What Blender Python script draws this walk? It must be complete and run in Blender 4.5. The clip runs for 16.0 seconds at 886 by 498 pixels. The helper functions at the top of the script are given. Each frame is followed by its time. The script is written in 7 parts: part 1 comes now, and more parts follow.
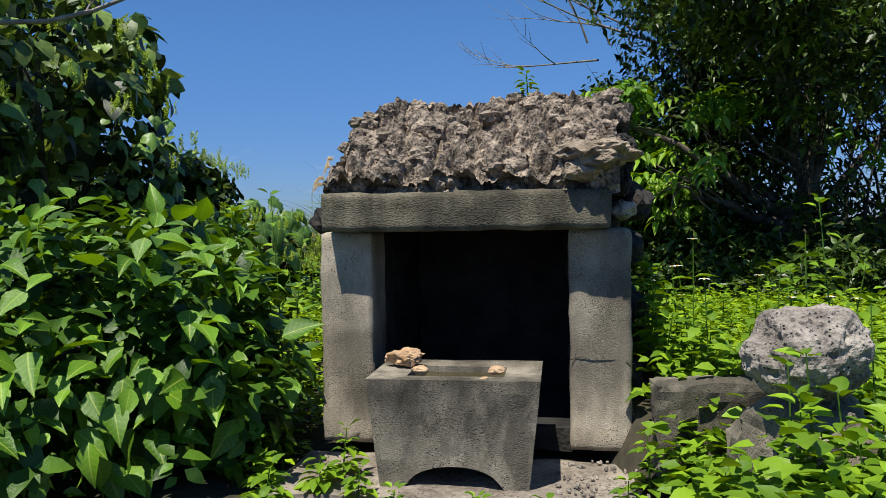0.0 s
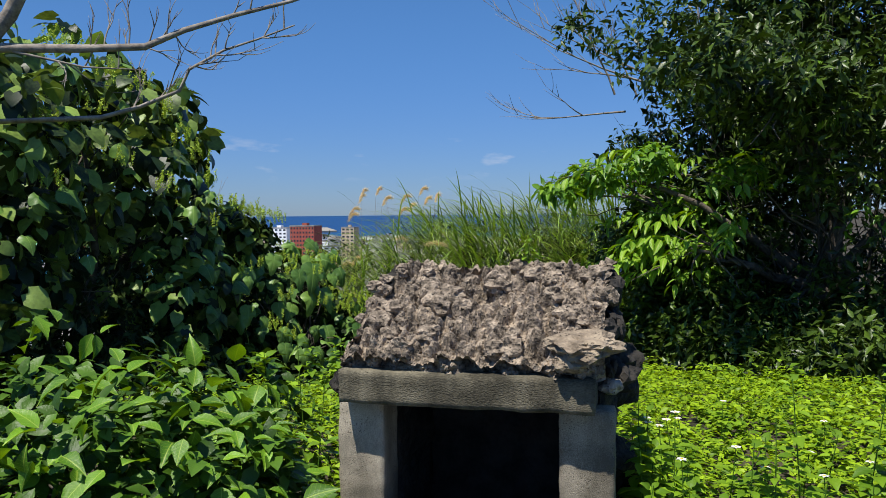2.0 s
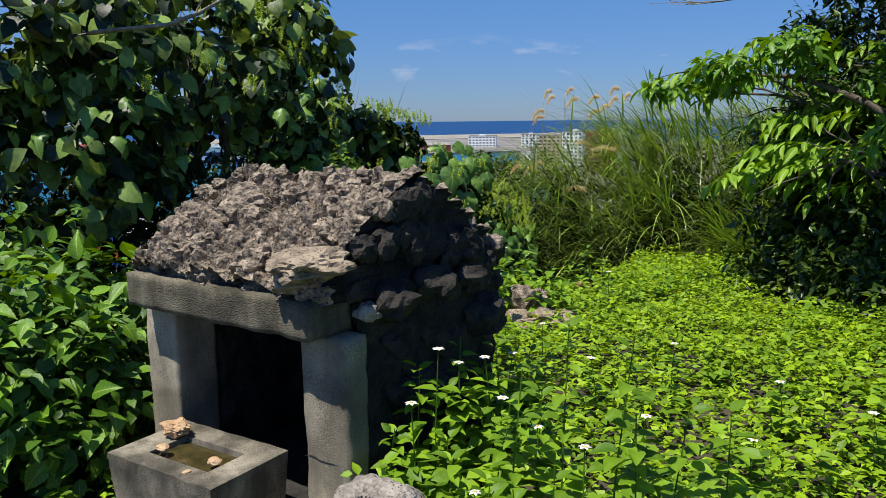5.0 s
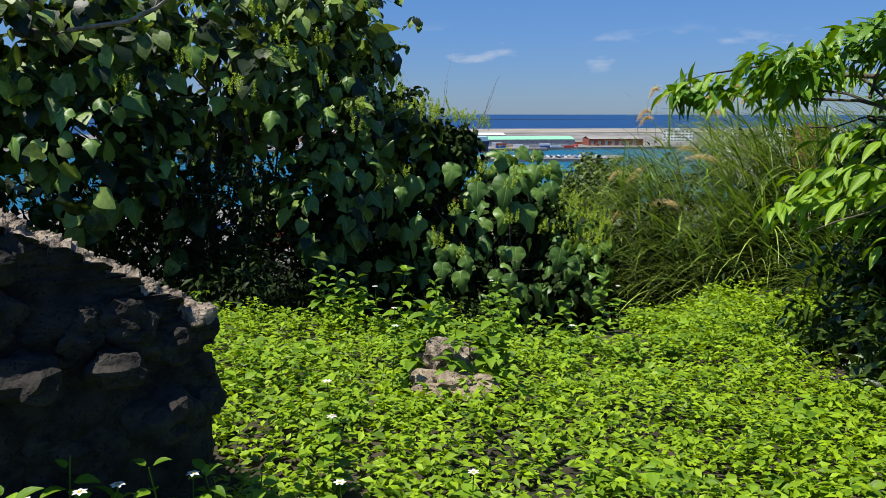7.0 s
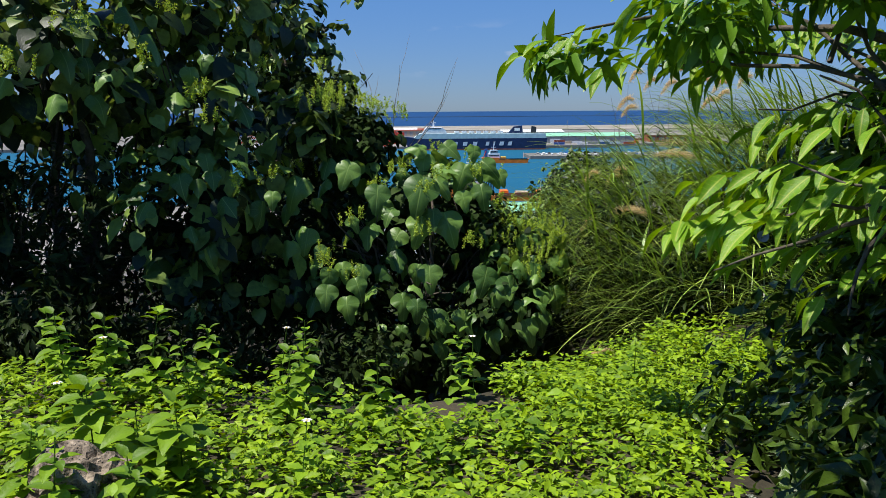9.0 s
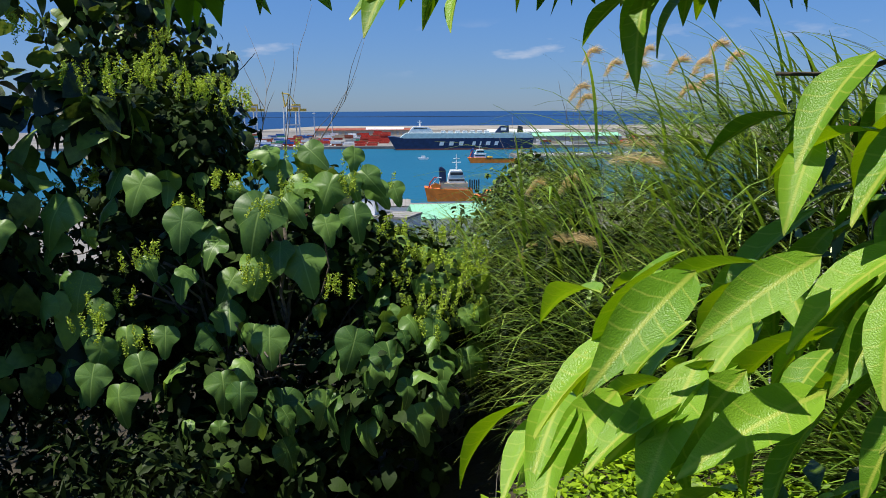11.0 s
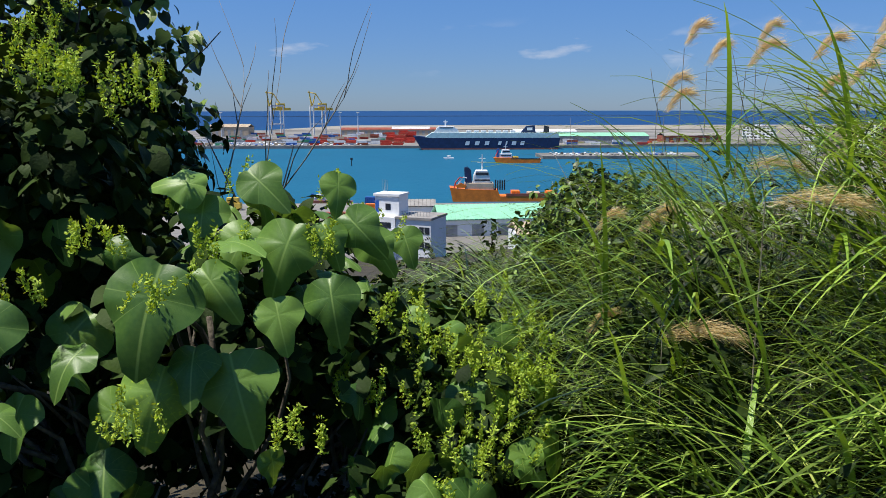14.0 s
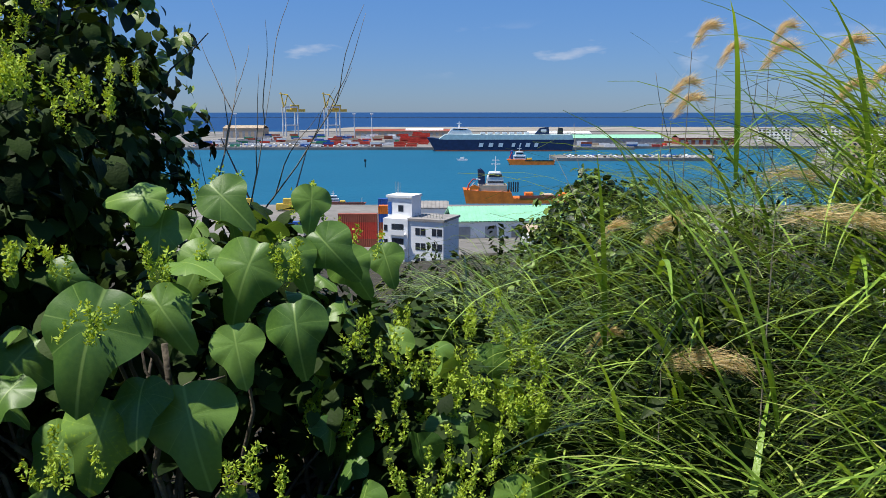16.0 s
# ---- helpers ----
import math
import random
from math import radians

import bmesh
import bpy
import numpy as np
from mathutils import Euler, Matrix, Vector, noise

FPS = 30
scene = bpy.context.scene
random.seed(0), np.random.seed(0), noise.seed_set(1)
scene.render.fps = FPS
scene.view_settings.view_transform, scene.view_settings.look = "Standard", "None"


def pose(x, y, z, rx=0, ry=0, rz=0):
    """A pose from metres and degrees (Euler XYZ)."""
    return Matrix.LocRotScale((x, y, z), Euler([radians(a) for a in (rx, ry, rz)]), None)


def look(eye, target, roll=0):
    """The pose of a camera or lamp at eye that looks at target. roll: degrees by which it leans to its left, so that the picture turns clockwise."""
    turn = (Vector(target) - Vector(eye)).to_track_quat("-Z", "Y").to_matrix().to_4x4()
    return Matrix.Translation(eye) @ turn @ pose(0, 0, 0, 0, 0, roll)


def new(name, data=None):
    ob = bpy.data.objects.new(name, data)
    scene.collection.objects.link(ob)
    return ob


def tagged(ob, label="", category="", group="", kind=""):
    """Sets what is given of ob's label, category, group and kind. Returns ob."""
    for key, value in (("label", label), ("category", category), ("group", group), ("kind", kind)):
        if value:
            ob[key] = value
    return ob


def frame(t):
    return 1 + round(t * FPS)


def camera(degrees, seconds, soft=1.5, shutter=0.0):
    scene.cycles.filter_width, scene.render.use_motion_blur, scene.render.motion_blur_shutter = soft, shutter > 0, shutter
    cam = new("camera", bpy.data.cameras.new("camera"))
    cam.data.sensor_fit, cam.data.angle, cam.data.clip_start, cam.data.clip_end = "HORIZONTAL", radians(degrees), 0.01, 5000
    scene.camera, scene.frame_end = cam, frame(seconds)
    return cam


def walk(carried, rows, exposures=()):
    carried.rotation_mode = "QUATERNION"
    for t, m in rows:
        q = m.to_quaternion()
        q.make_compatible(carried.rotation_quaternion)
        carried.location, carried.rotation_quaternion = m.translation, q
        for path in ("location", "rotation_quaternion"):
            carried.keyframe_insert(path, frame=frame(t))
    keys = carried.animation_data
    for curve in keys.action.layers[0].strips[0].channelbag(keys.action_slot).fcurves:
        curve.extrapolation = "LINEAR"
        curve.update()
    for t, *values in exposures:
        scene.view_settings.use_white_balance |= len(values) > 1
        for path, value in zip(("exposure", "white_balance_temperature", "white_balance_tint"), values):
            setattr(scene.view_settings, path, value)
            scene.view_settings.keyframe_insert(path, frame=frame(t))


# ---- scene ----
cam = camera(59.1, 16.0, soft=0.8)
PATH = [
    (0, (0.107, -0.052, 0.892), (0.026, 1.945, 0.824), -0.9),
    (0.5, (0.13, -0.081, 1.08), (0.046, 1.916, 1.011), -1.0),
    (1, (0.144, -0.161, 1.366), (0.044, 1.836, 1.299), -0.8),
    (1.5, (0.181, -0.256, 1.606), (0.048, 1.738, 1.53), -0.6),
    (2, (0.27, -0.341, 1.657), (0.089, 1.649, 1.561), -0.5),
    (2.5, (0.418, -0.378, 1.629), (0.154, 1.6, 1.49), -0.4),
    (3, (0.627, -0.307, 1.561), (0.255, 1.649, 1.37), -0.3),
    (3.5, (0.929, -0.159, 1.529), (0.439, 1.765, 1.287), -0.3),
    (4, (1.326, 0.02, 1.572), (0.697, 1.897, 1.283), -0.3),
    (4.2, (1.502, 0.104, 1.572), (0.822, 1.961, 1.27), -0.5),
    (6.3, (2.864, 1.658, 1.719), (1.688, 3.238, 1.374), 0.0),
    (6.5, (2.92, 1.846, 1.702), (1.712, 3.402, 1.356), 0.0),
    (7, (3.029, 2.411, 1.729), (1.751, 3.909, 1.381), -0.0),
    (7.5, (3.151, 3.017, 1.687), (1.824, 4.473, 1.336), -0.0),
    (8, (3.167, 3.596, 1.651), (1.809, 5.021, 1.298), 0.1),
    (8.5, (3.129, 4.209, 1.643), (1.749, 5.612, 1.288), -0.2),
    (9, (3.015, 4.8, 1.619), (1.628, 6.197, 1.264), -0.4),
    (9.2, (2.935, 4.99, 1.615), (1.554, 6.392, 1.262), -0.3),
    (11.3, (1.703, 7.425, 1.512), (0.341, 8.845, 1.155), -0.3),
    (11.5, (1.551, 7.537, 1.541), (0.188, 8.955, 1.183), -0.4),
    (12, (1.146, 7.84, 1.527), (-0.22, 9.257, 1.168), -0.4),
    (12.5, (0.765, 8.137, 1.534), (-0.605, 9.55, 1.176), -0.2),
    (13, (0.432, 8.377, 1.529), (-0.947, 9.781, 1.171), -0.1),
    (13.5, (0.264, 8.621, 1.478), (-1.127, 10.014, 1.122), -0.1),
    (14, (0.203, 8.863, 1.517), (-1.205, 10.238, 1.16), -0.1),
    (14.5, (0.185, 9.064, 1.553), (-1.242, 10.42, 1.199), -0.0),
    (15, (0.184, 9.151, 1.565), (-1.255, 10.494, 1.213), -0.0),
    (15.5, (0.158, 9.176, 1.545), (-1.283, 10.517, 1.192), -0.0),
    (16, (0.096, 9.155, 1.543), (-1.336, 10.506, 1.19), 0.0),
]
walk(cam, [(t, look(eye, target, roll)) for t, eye, target, roll in PATH], exposures=[(0.0, 0.3), (16.0, 0.3)])

# ---- world, sun ----
SUN_TO = Vector((-0.21, -0.38, 1.0)).normalized()
world = bpy.data.worlds.new("world")
scene.world = world
world.use_nodes = True
wn, wl = world.node_tree.nodes, world.node_tree.links
wn.clear()
w_out = wn.new("ShaderNodeOutputWorld")
w_bg = wn.new("ShaderNodeBackground")
w_bg.inputs["Strength"].default_value = 0.058
w_sky = wn.new("ShaderNodeTexSky")
w_sky.sky_type = "NISHITA"
w_sky.sun_disc = False
w_sky.sun_elevation = math.asin(SUN_TO.z)
w_sky.sun_rotation = math.atan2(SUN_TO.x, SUN_TO.y)
w_sky.altitude = 50
w_sky.air_density = 1.0
w_sky.dust_density = 0.1
w_sky.ozone_density = 2.5
# small fair-weather clouds low over the sea
w_tc = wn.new("ShaderNodeTexCoord")
w_sep = wn.new("ShaderNodeSeparateXYZ")
wl.new(w_tc.outputs["Generated"], w_sep.inputs[0])
w_map = wn.new("ShaderNodeMapping")
w_map.inputs["Scale"].default_value = (7.0, 7.0, 24.0)
wl.new(w_tc.outputs["Generated"], w_map.inputs[0])
w_noise = wn.new("ShaderNodeTexNoise")
w_noise.inputs["Scale"].default_value = 1.6
w_noise.inputs["Detail"].default_value = 6
wl.new(w_map.outputs[0], w_noise.inputs["Vector"])
w_ramp = wn.new("ShaderNodeMapRange")
w_ramp.inputs["From Min"].default_value = 0.6
w_ramp.inputs["From Max"].default_value = 0.72
wl.new(w_noise.outputs["Fac"], w_ramp.inputs["Value"])
w_band = wn.new("ShaderNodeMapRange")
w_band.interpolation_type = "SMOOTHSTEP"
w_band.inputs["From Min"].default_value = 0.035
w_band.inputs["From Max"].default_value = 0.058
wl.new(w_sep.outputs["Z"], w_band.inputs["Value"])
w_band2 = wn.new("ShaderNodeMapRange")
w_band2.interpolation_type = "SMOOTHSTEP"
w_band2.inputs["From Min"].default_value = 0.11
w_band2.inputs["From Max"].default_value = 0.07
wl.new(w_sep.outputs["Z"], w_band2.inputs["Value"])
w_m1 = wn.new("ShaderNodeMath"); w_m1.operation = "MULTIPLY"
w_m2 = wn.new("ShaderNodeMath"); w_m2.operation = "MULTIPLY"
w_m3 = wn.new("ShaderNodeMath"); w_m3.operation = "MULTIPLY"
w_m3.inputs[1].default_value = 0.5
wl.new(w_ramp.outputs[0], w_m1.inputs[0]); wl.new(w_band.outputs[0], w_m1.inputs[1])
wl.new(w_m1.outputs[0], w_m2.inputs[0]); wl.new(w_band2.outputs[0], w_m2.inputs[1])
wl.new(w_m2.outputs[0], w_m3.inputs[0])
w_tint = wn.new("ShaderNodeMix"); w_tint.data_type = "RGBA"; w_tint.blend_type = "MULTIPLY"
w_tint.inputs["Factor"].default_value = 1.0
w_low = wn.new("ShaderNodeMapRange")
w_low.interpolation_type = "SMOOTHSTEP"
w_low.inputs["From Max"].default_value = 0.3
wl.new(w_sep.outputs["Z"], w_low.inputs["Value"])
w_hue = wn.new("ShaderNodeMix"); w_hue.data_type = "RGBA"
w_hue.inputs["A"].default_value = (0.50, 0.74, 1.34, 1)
w_hue.inputs["B"].default_value = (0.66, 1.12, 1.64, 1)
wl.new(w_low.outputs[0], w_hue.inputs["Factor"])
wl.new(w_hue.outputs["Result"], w_tint.inputs["B"])
wl.new(w_sky.outputs[0], w_tint.inputs["A"])
w_mix = wn.new("ShaderNodeMix"); w_mix.data_type = "RGBA"
w_mix.inputs["B"].default_value = (9.0, 9.6, 11.0, 1)
wl.new(w_m3.outputs[0], w_mix.inputs["Factor"])
wl.new(w_tint.outputs["Result"], w_mix.inputs["A"])
wl.new(w_mix.outputs["Result"], w_bg.inputs["Color"])
wl.new(w_bg.outputs[0], w_out.inputs["Surface"])

sun_data = bpy.data.lights.new("sun", "SUN")
sun_data.energy = 5.0
sun_data.angle = radians(0.55)
sun_data.color = (1.0, 0.95, 0.86)
sun = new("sun", sun_data)
sun.matrix_world = look(SUN_TO * 60, (0, 0, 0))


# ---- materials ----
def rgba(c):
    return (c[0], c[1], c[2], 1.0)


def surface(name, dark, light, rough=0.85, scale=8.0, bump=0.25, fine=60.0, spots=0.0, island=0.0, metal=0.0, spec=0.4, per_object=False, stretch=None, grain=1.0, stain=0.0):
    """A two-scale noisy surface: broad stains between dark and light, fine grain, bump, and optional pits."""
    m = bpy.data.materials.new(name)
    m.use_nodes = True
    n, l = m.node_tree.nodes, m.node_tree.links
    b = n["Principled BSDF"]
    geo = n.new("ShaderNodeTexCoord")
    src = geo.outputs["Object"]
    if stretch:
        mp = n.new("ShaderNodeMapping"); mp.inputs["Scale"].default_value = stretch
        l.new(src, mp.inputs[0])
        src = mp.outputs[0]
    n1 = n.new("ShaderNodeTexNoise"); n1.inputs["Scale"].default_value = scale; n1.inputs["Detail"].default_value = 5
    n2 = n.new("ShaderNodeTexNoise"); n2.inputs["Scale"].default_value = fine * grain; n2.inputs["Detail"].default_value = 4
    l.new(src, n1.inputs["Vector"]); l.new(src, n2.inputs["Vector"])
    add = n.new("ShaderNodeMix"); add.data_type = "FLOAT"; add.inputs["Factor"].default_value = 0.28
    l.new(n1.outputs["Fac"], add.inputs["A"]); l.new(n2.outputs["Fac"], add.inputs["B"])
    rng = n.new("ShaderNodeMapRange")
    rng.inputs["From Min"].default_value = 0.36; rng.inputs["From Max"].default_value = 0.64
    l.new(add.outputs["Result"], rng.inputs["Value"])
    fac = rng.outputs[0]
    if island:
        g = n.new("ShaderNodeObjectInfo" if per_object else "ShaderNodeNewGeometry")
        mx = n.new("ShaderNodeMix"); mx.data_type = "FLOAT"; mx.inputs["Factor"].default_value = island
        l.new(fac, mx.inputs["A"]); l.new(g.outputs["Random" if per_object else "Random Per Island"], mx.inputs["B"])
        fac = mx.outputs["Result"]
    c = n.new("ShaderNodeMix"); c.data_type = "RGBA"
    c.inputs["A"].default_value, c.inputs["B"].default_value = rgba(dark), rgba(light)
    l.new(fac, c.inputs["Factor"])
    col = c.outputs["Result"]
    height = n2.outputs["Fac"]
    if spots:
        v = n.new("ShaderNodeTexVoronoi"); v.inputs["Scale"].default_value = fine * 2.2
        l.new(src, v.inputs["Vector"])
        vr = n.new("ShaderNodeMapRange"); vr.inputs["From Min"].default_value = 0.12; vr.inputs["From Max"].default_value = 0.3
        l.new(v.outputs["Distance"], vr.inputs["Value"])
        sel = n.new("ShaderNodeMapRange"); sel.inputs["From Min"].default_value = 0.43; sel.inputs["From Max"].default_value = 0.52
        n3 = n.new("ShaderNodeTexNoise"); n3.inputs["Scale"].default_value = scale * 3
        l.new(src, n3.inputs["Vector"]); l.new(n3.outputs["Fac"], sel.inputs["Value"])
        mm = n.new("ShaderNodeMath"); mm.operation = "MAXIMUM"
        l.new(vr.outputs[0], mm.inputs[0]); l.new(sel.outputs[0], mm.inputs[1])
        pit = n.new("ShaderNodeMix"); pit.data_type = "RGBA"; pit.inputs["A"].default_value = rgba([k * (1 - spots) for k in dark])
        l.new(mm.outputs[0], pit.inputs["Factor"]); l.new(col, pit.inputs["B"])
        col = pit.outputs["Result"]
        hh = n.new("ShaderNodeMath"); hh.operation = "MULTIPLY_ADD"; hh.inputs[1].default_value = 1.5
        l.new(mm.outputs[0], hh.inputs[0]); l.new(height, hh.inputs[2])
        height = hh.outputs[0]
    if stain:
        # broad weather stains, drawn out downwards
        sm = n.new("ShaderNodeMapping"); sm.inputs["Scale"].default_value = (6.0, 6.0, 2.2)
        l.new(geo.outputs["Object"], sm.inputs[0])
        s1 = n.new("ShaderNodeTexNoise"); s1.inputs["Scale"].default_value = 1.0; s1.inputs["Detail"].default_value = 7; s1.inputs["Roughness"].default_value = 0.65
        l.new(sm.outputs[0], s1.inputs["Vector"])
        s2 = n.new("ShaderNodeMapRange"); s2.inputs["From Min"].default_value = 0.44; s2.inputs["From Max"].default_value = 0.62; s2.inputs["To Max"].default_value = stain
        l.new(s1.outputs["Fac"], s2.inputs["Value"])
        s3 = n.new("ShaderNodeMix"); s3.data_type = "RGBA"; s3.inputs["B"].default_value = rgba([k * 0.55 for k in dark])
        l.new(s2.outputs[0], s3.inputs["Factor"]); l.new(col, s3.inputs["A"])
        col = s3.outputs["Result"]
    l.new(col, b.inputs["Base Color"])
    if bump:
        bp = n.new("ShaderNodeBump"); bp.inputs["Strength"].default_value = bump; bp.inputs["Distance"].default_value = 0.6 / fine / grain ** 0.5
        l.new(height, bp.inputs["Height"]); l.new(bp.outputs[0], b.inputs["Normal"])
    b.inputs["Roughness"].default_value = rough
    b.inputs["Metallic"].default_value = metal
    b.inputs["Specular IOR Level"].default_value = spec
    return m


def leaf_surface(name, dark, light, trans=0.3, rough=0.42, yellow=None, per_object=False, spec=0.4, veins="side", ends=(0.1, 0.85)):
    """Leaf: colour varies from leaf to leaf, faint mottling, some light passes through."""
    m = bpy.data.materials.new(name)
    m.use_nodes = True
    n, l = m.node_tree.nodes, m.node_tree.links
    b = n["Principled BSDF"]
    g = n.new("ShaderNodeObjectInfo" if per_object else "ShaderNodeNewGeometry")
    rnd = g.outputs["Random" if per_object else "Random Per Island"]
    tc = n.new("ShaderNodeTexCoord")
    nz = n.new("ShaderNodeTexNoise"); nz.inputs["Scale"].default_value = 22; nz.inputs["Detail"].default_value = 3
    l.new(tc.outputs["Object"], nz.inputs["Vector"])
    mx = n.new("ShaderNodeMix"); mx.data_type = "FLOAT"; mx.inputs["Factor"].default_value = 0.35
    l.new(rnd, mx.inputs["A"]); l.new(nz.outputs["Fac"], mx.inputs["B"])
    ramp = n.new("ShaderNodeValToRGB")
    e = ramp.color_ramp.elements
    e[0].position, e[0].color = ends[0], rgba(dark)
    e[1].position, e[1].color = ends[1], rgba(light)
    if yellow:
        y = e.new(0.94); y.color = rgba(yellow)
    l.new(mx.outputs["Result"], ramp.inputs[0])
    tone = ramp.outputs[0]
    if per_object:
        # pale midrib and side veins
        sp = n.new("ShaderNodeSeparateXYZ")
        l.new(tc.outputs["Object"], sp.inputs[0])
        ax = n.new("ShaderNodeMath"); ax.operation = "ABSOLUTE"
        l.new(sp.outputs["X"], ax.inputs[0])
        rib = n.new("ShaderNodeMapRange"); rib.inputs["From Min"].default_value = 0.018; rib.inputs["From Max"].default_value = 0.006
        l.new(ax.outputs[0], rib.inputs["Value"])
        ph = n.new("ShaderNodeMath"); ph.operation = "MULTIPLY_ADD"; ph.inputs[1].default_value = -0.75
        l.new(ax.outputs[0], ph.inputs[0]); l.new(sp.outputs["Y"], ph.inputs[2])
        sc = n.new("ShaderNodeMath"); sc.operation = "MULTIPLY"; sc.inputs[1].default_value = 50.0
        l.new(ph.outputs[0], sc.inputs[0])
        sn = n.new("ShaderNodeMath"); sn.operation = "SINE"
        l.new(sc.outputs[0], sn.inputs[0])
        if veins == "peltate":
            at = n.new("ShaderNodeMath"); at.operation = "ARCTAN2"
            l.new(ax.outputs[0], at.inputs[0]); l.new(sp.outputs["Y"], at.inputs[1])
            sc.inputs[1].default_value = 8.0
            l.new(at.outputs[0], sc.inputs[0])
            sn.operation = "COSINE"
        sv = n.new("ShaderNodeMapRange"); sv.inputs["From Min"].default_value = 0.985 if veins == "peltate" else 0.9; sv.inputs["From Max"].default_value = 1.0; sv.inputs["To Max"].default_value = 0.6
        l.new(sn.outputs[0], sv.inputs["Value"])
        mxv = n.new("ShaderNodeMath"); mxv.operation = "MAXIMUM"
        l.new(rib.outputs[0], mxv.inputs[0]); l.new(sv.outputs[0], mxv.inputs[1])
        half = n.new("ShaderNodeMath"); half.operation = "MULTIPLY"; half.inputs[1].default_value = 0.42 if veins == "peltate" else 0.6
        l.new(mxv.outputs[0], half.inputs[0])
        vm = n.new("ShaderNodeMix"); vm.data_type = "RGBA"; vm.inputs["B"].default_value = rgba([min(0.6, k * 2.2 + 0.04) for k in light])
        l.new(half.outputs[0], vm.inputs["Factor"]); l.new(tone, vm.inputs["A"])
        tone = vm.outputs["Result"]
    l.new(tone, b.inputs["Base Color"])
    b.inputs["Roughness"].default_value = rough
    b.inputs["Specular IOR Level"].default_value = spec
    bp = n.new("ShaderNodeBump"); bp.inputs["Strength"].default_value = 0.1 if veins == "peltate" else 0.25; bp.inputs["Distance"].default_value = 0.01
    nb = n.new("ShaderNodeTexNoise"); nb.inputs["Scale"].default_value = 90
    l.new(tc.outputs["Object"], nb.inputs["Vector"]); l.new(nb.outputs["Fac"], bp.inputs["Height"]); l.new(bp.outputs[0], b.inputs["Normal"])
    t = n.new("ShaderNodeBsdfTranslucent")
    hs = n.new("ShaderNodeHueSaturation"); hs.inputs["Hue"].default_value = 0.475; hs.inputs["Saturation"].default_value = 1.1; hs.inputs["Value"].default_value = 1.3
    l.new(ramp.outputs[0], hs.inputs["Color"]); l.new(hs.outputs[0], t.inputs["Color"])
    s = n.new("ShaderNodeMixShader"); s.inputs[0].default_value = trans
    l.new(b.outputs[0], s.inputs[1]); l.new(t.outputs[0], s.inputs[2])
    l.new(s.outputs[0], n["Material Output"].inputs["Surface"])
    return m


CONCRETE = surface("old_concrete", (0.14, 0.12, 0.086), (0.6, 0.525, 0.4), 0.92, 2.6, 0.45, 50, spots=0.65, grain=4.0, stain=0.5)
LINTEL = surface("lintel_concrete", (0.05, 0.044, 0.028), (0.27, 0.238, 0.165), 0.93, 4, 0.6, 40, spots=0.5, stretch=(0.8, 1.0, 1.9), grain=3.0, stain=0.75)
BURNER = surface("burner_concrete", (0.07, 0.062, 0.045), (0.42, 0.37, 0.28), 0.93, 3.4, 0.6, 48, spots=0.75, grain=4.0, stain=0.75)
CORAL = surface("coral_rock", (0.03, 0.023, 0.017), (0.46, 0.37, 0.275), 0.96, 18, 1.0, 34, spots=0.9, grain=2.5)
# Coral darkened to paint the shade on the shrine's sides and gables.
CORAL_SHADE = surface("shade_rubble", (0.009, 0.008, 0.007), (0.048, 0.042, 0.035), 0.96, 9, 0.9, 40, spots=0.5)
TAN_ROCK = surface("tan_rock", (0.13, 0.10, 0.07), (0.42, 0.335, 0.235), 0.92, 14, 0.9, 40, spots=0.6, grain=2.0)
PALE_ROCK = surface("pale_coral", (0.11, 0.095, 0.078), (0.47, 0.415, 0.35), 0.95, 8, 0.9, 35, spots=0.8, grain=2.5)
PEBBLE = surface("orange_stone", (0.34, 0.19, 0.09), (0.62, 0.44, 0.27), 0.8, 25, 0.5, 90, island=0.4)
SOIL = surface("soil", (0.022, 0.02, 0.012), (0.07, 0.058, 0.036), 0.97, 1.2, 0.8, 25)
PAVING = surface("dusty_slab", (0.13, 0.105, 0.08), (0.36, 0.31, 0.25), 0.95, 5, 0.7, 40, spots=0.4)
BARK = surface("bark", (0.05, 0.042, 0.032), (0.16, 0.135, 0.105), 0.95, 12, 0.8, 50)
TWIG = surface("dry_twig", (0.13, 0.11, 0.09), (0.34, 0.30, 0.25), 0.9, 12, 0.4, 60)
WATER_DARK = surface("murky_water", (0.03, 0.026, 0.01), (0.07, 0.055, 0.02), 0.12, 20, 0.05, 30)
# Near-black stone: interior shade as colour, also the crack's dark line.
SHADE_STONE = surface("shade_stone", (0.012, 0.011, 0.01), (0.04, 0.037, 0.033), 0.97, 8, 0.8, 40)

HEART = leaf_surface("heart_leaf", (0.010, 0.026, 0.005), (0.28, 0.42, 0.08), 0.18, 0.45, yellow=(0.38, 0.52, 0.05), spec=0.45, ends=(0.38, 0.84))
# Darker copy of HEART: shade among the leaves painted as colour.
HEART_SHADE = leaf_surface("heart_leaf_shade", (0.006, 0.015, 0.004), (0.045, 0.08, 0.016), 0.06, 0.6, spec=0.1)
HEART_OWN = leaf_surface("heart_leaf_near", (0.05, 0.125, 0.024), (0.175, 0.31, 0.055), 0.2, 0.42, yellow=(0.42, 0.58, 0.03), per_object=True, spec=0.45, veins="peltate")
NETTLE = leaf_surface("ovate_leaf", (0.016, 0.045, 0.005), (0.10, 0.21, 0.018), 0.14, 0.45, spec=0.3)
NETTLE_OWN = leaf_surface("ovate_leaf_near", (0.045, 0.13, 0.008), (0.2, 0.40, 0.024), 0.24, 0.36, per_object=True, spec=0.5)
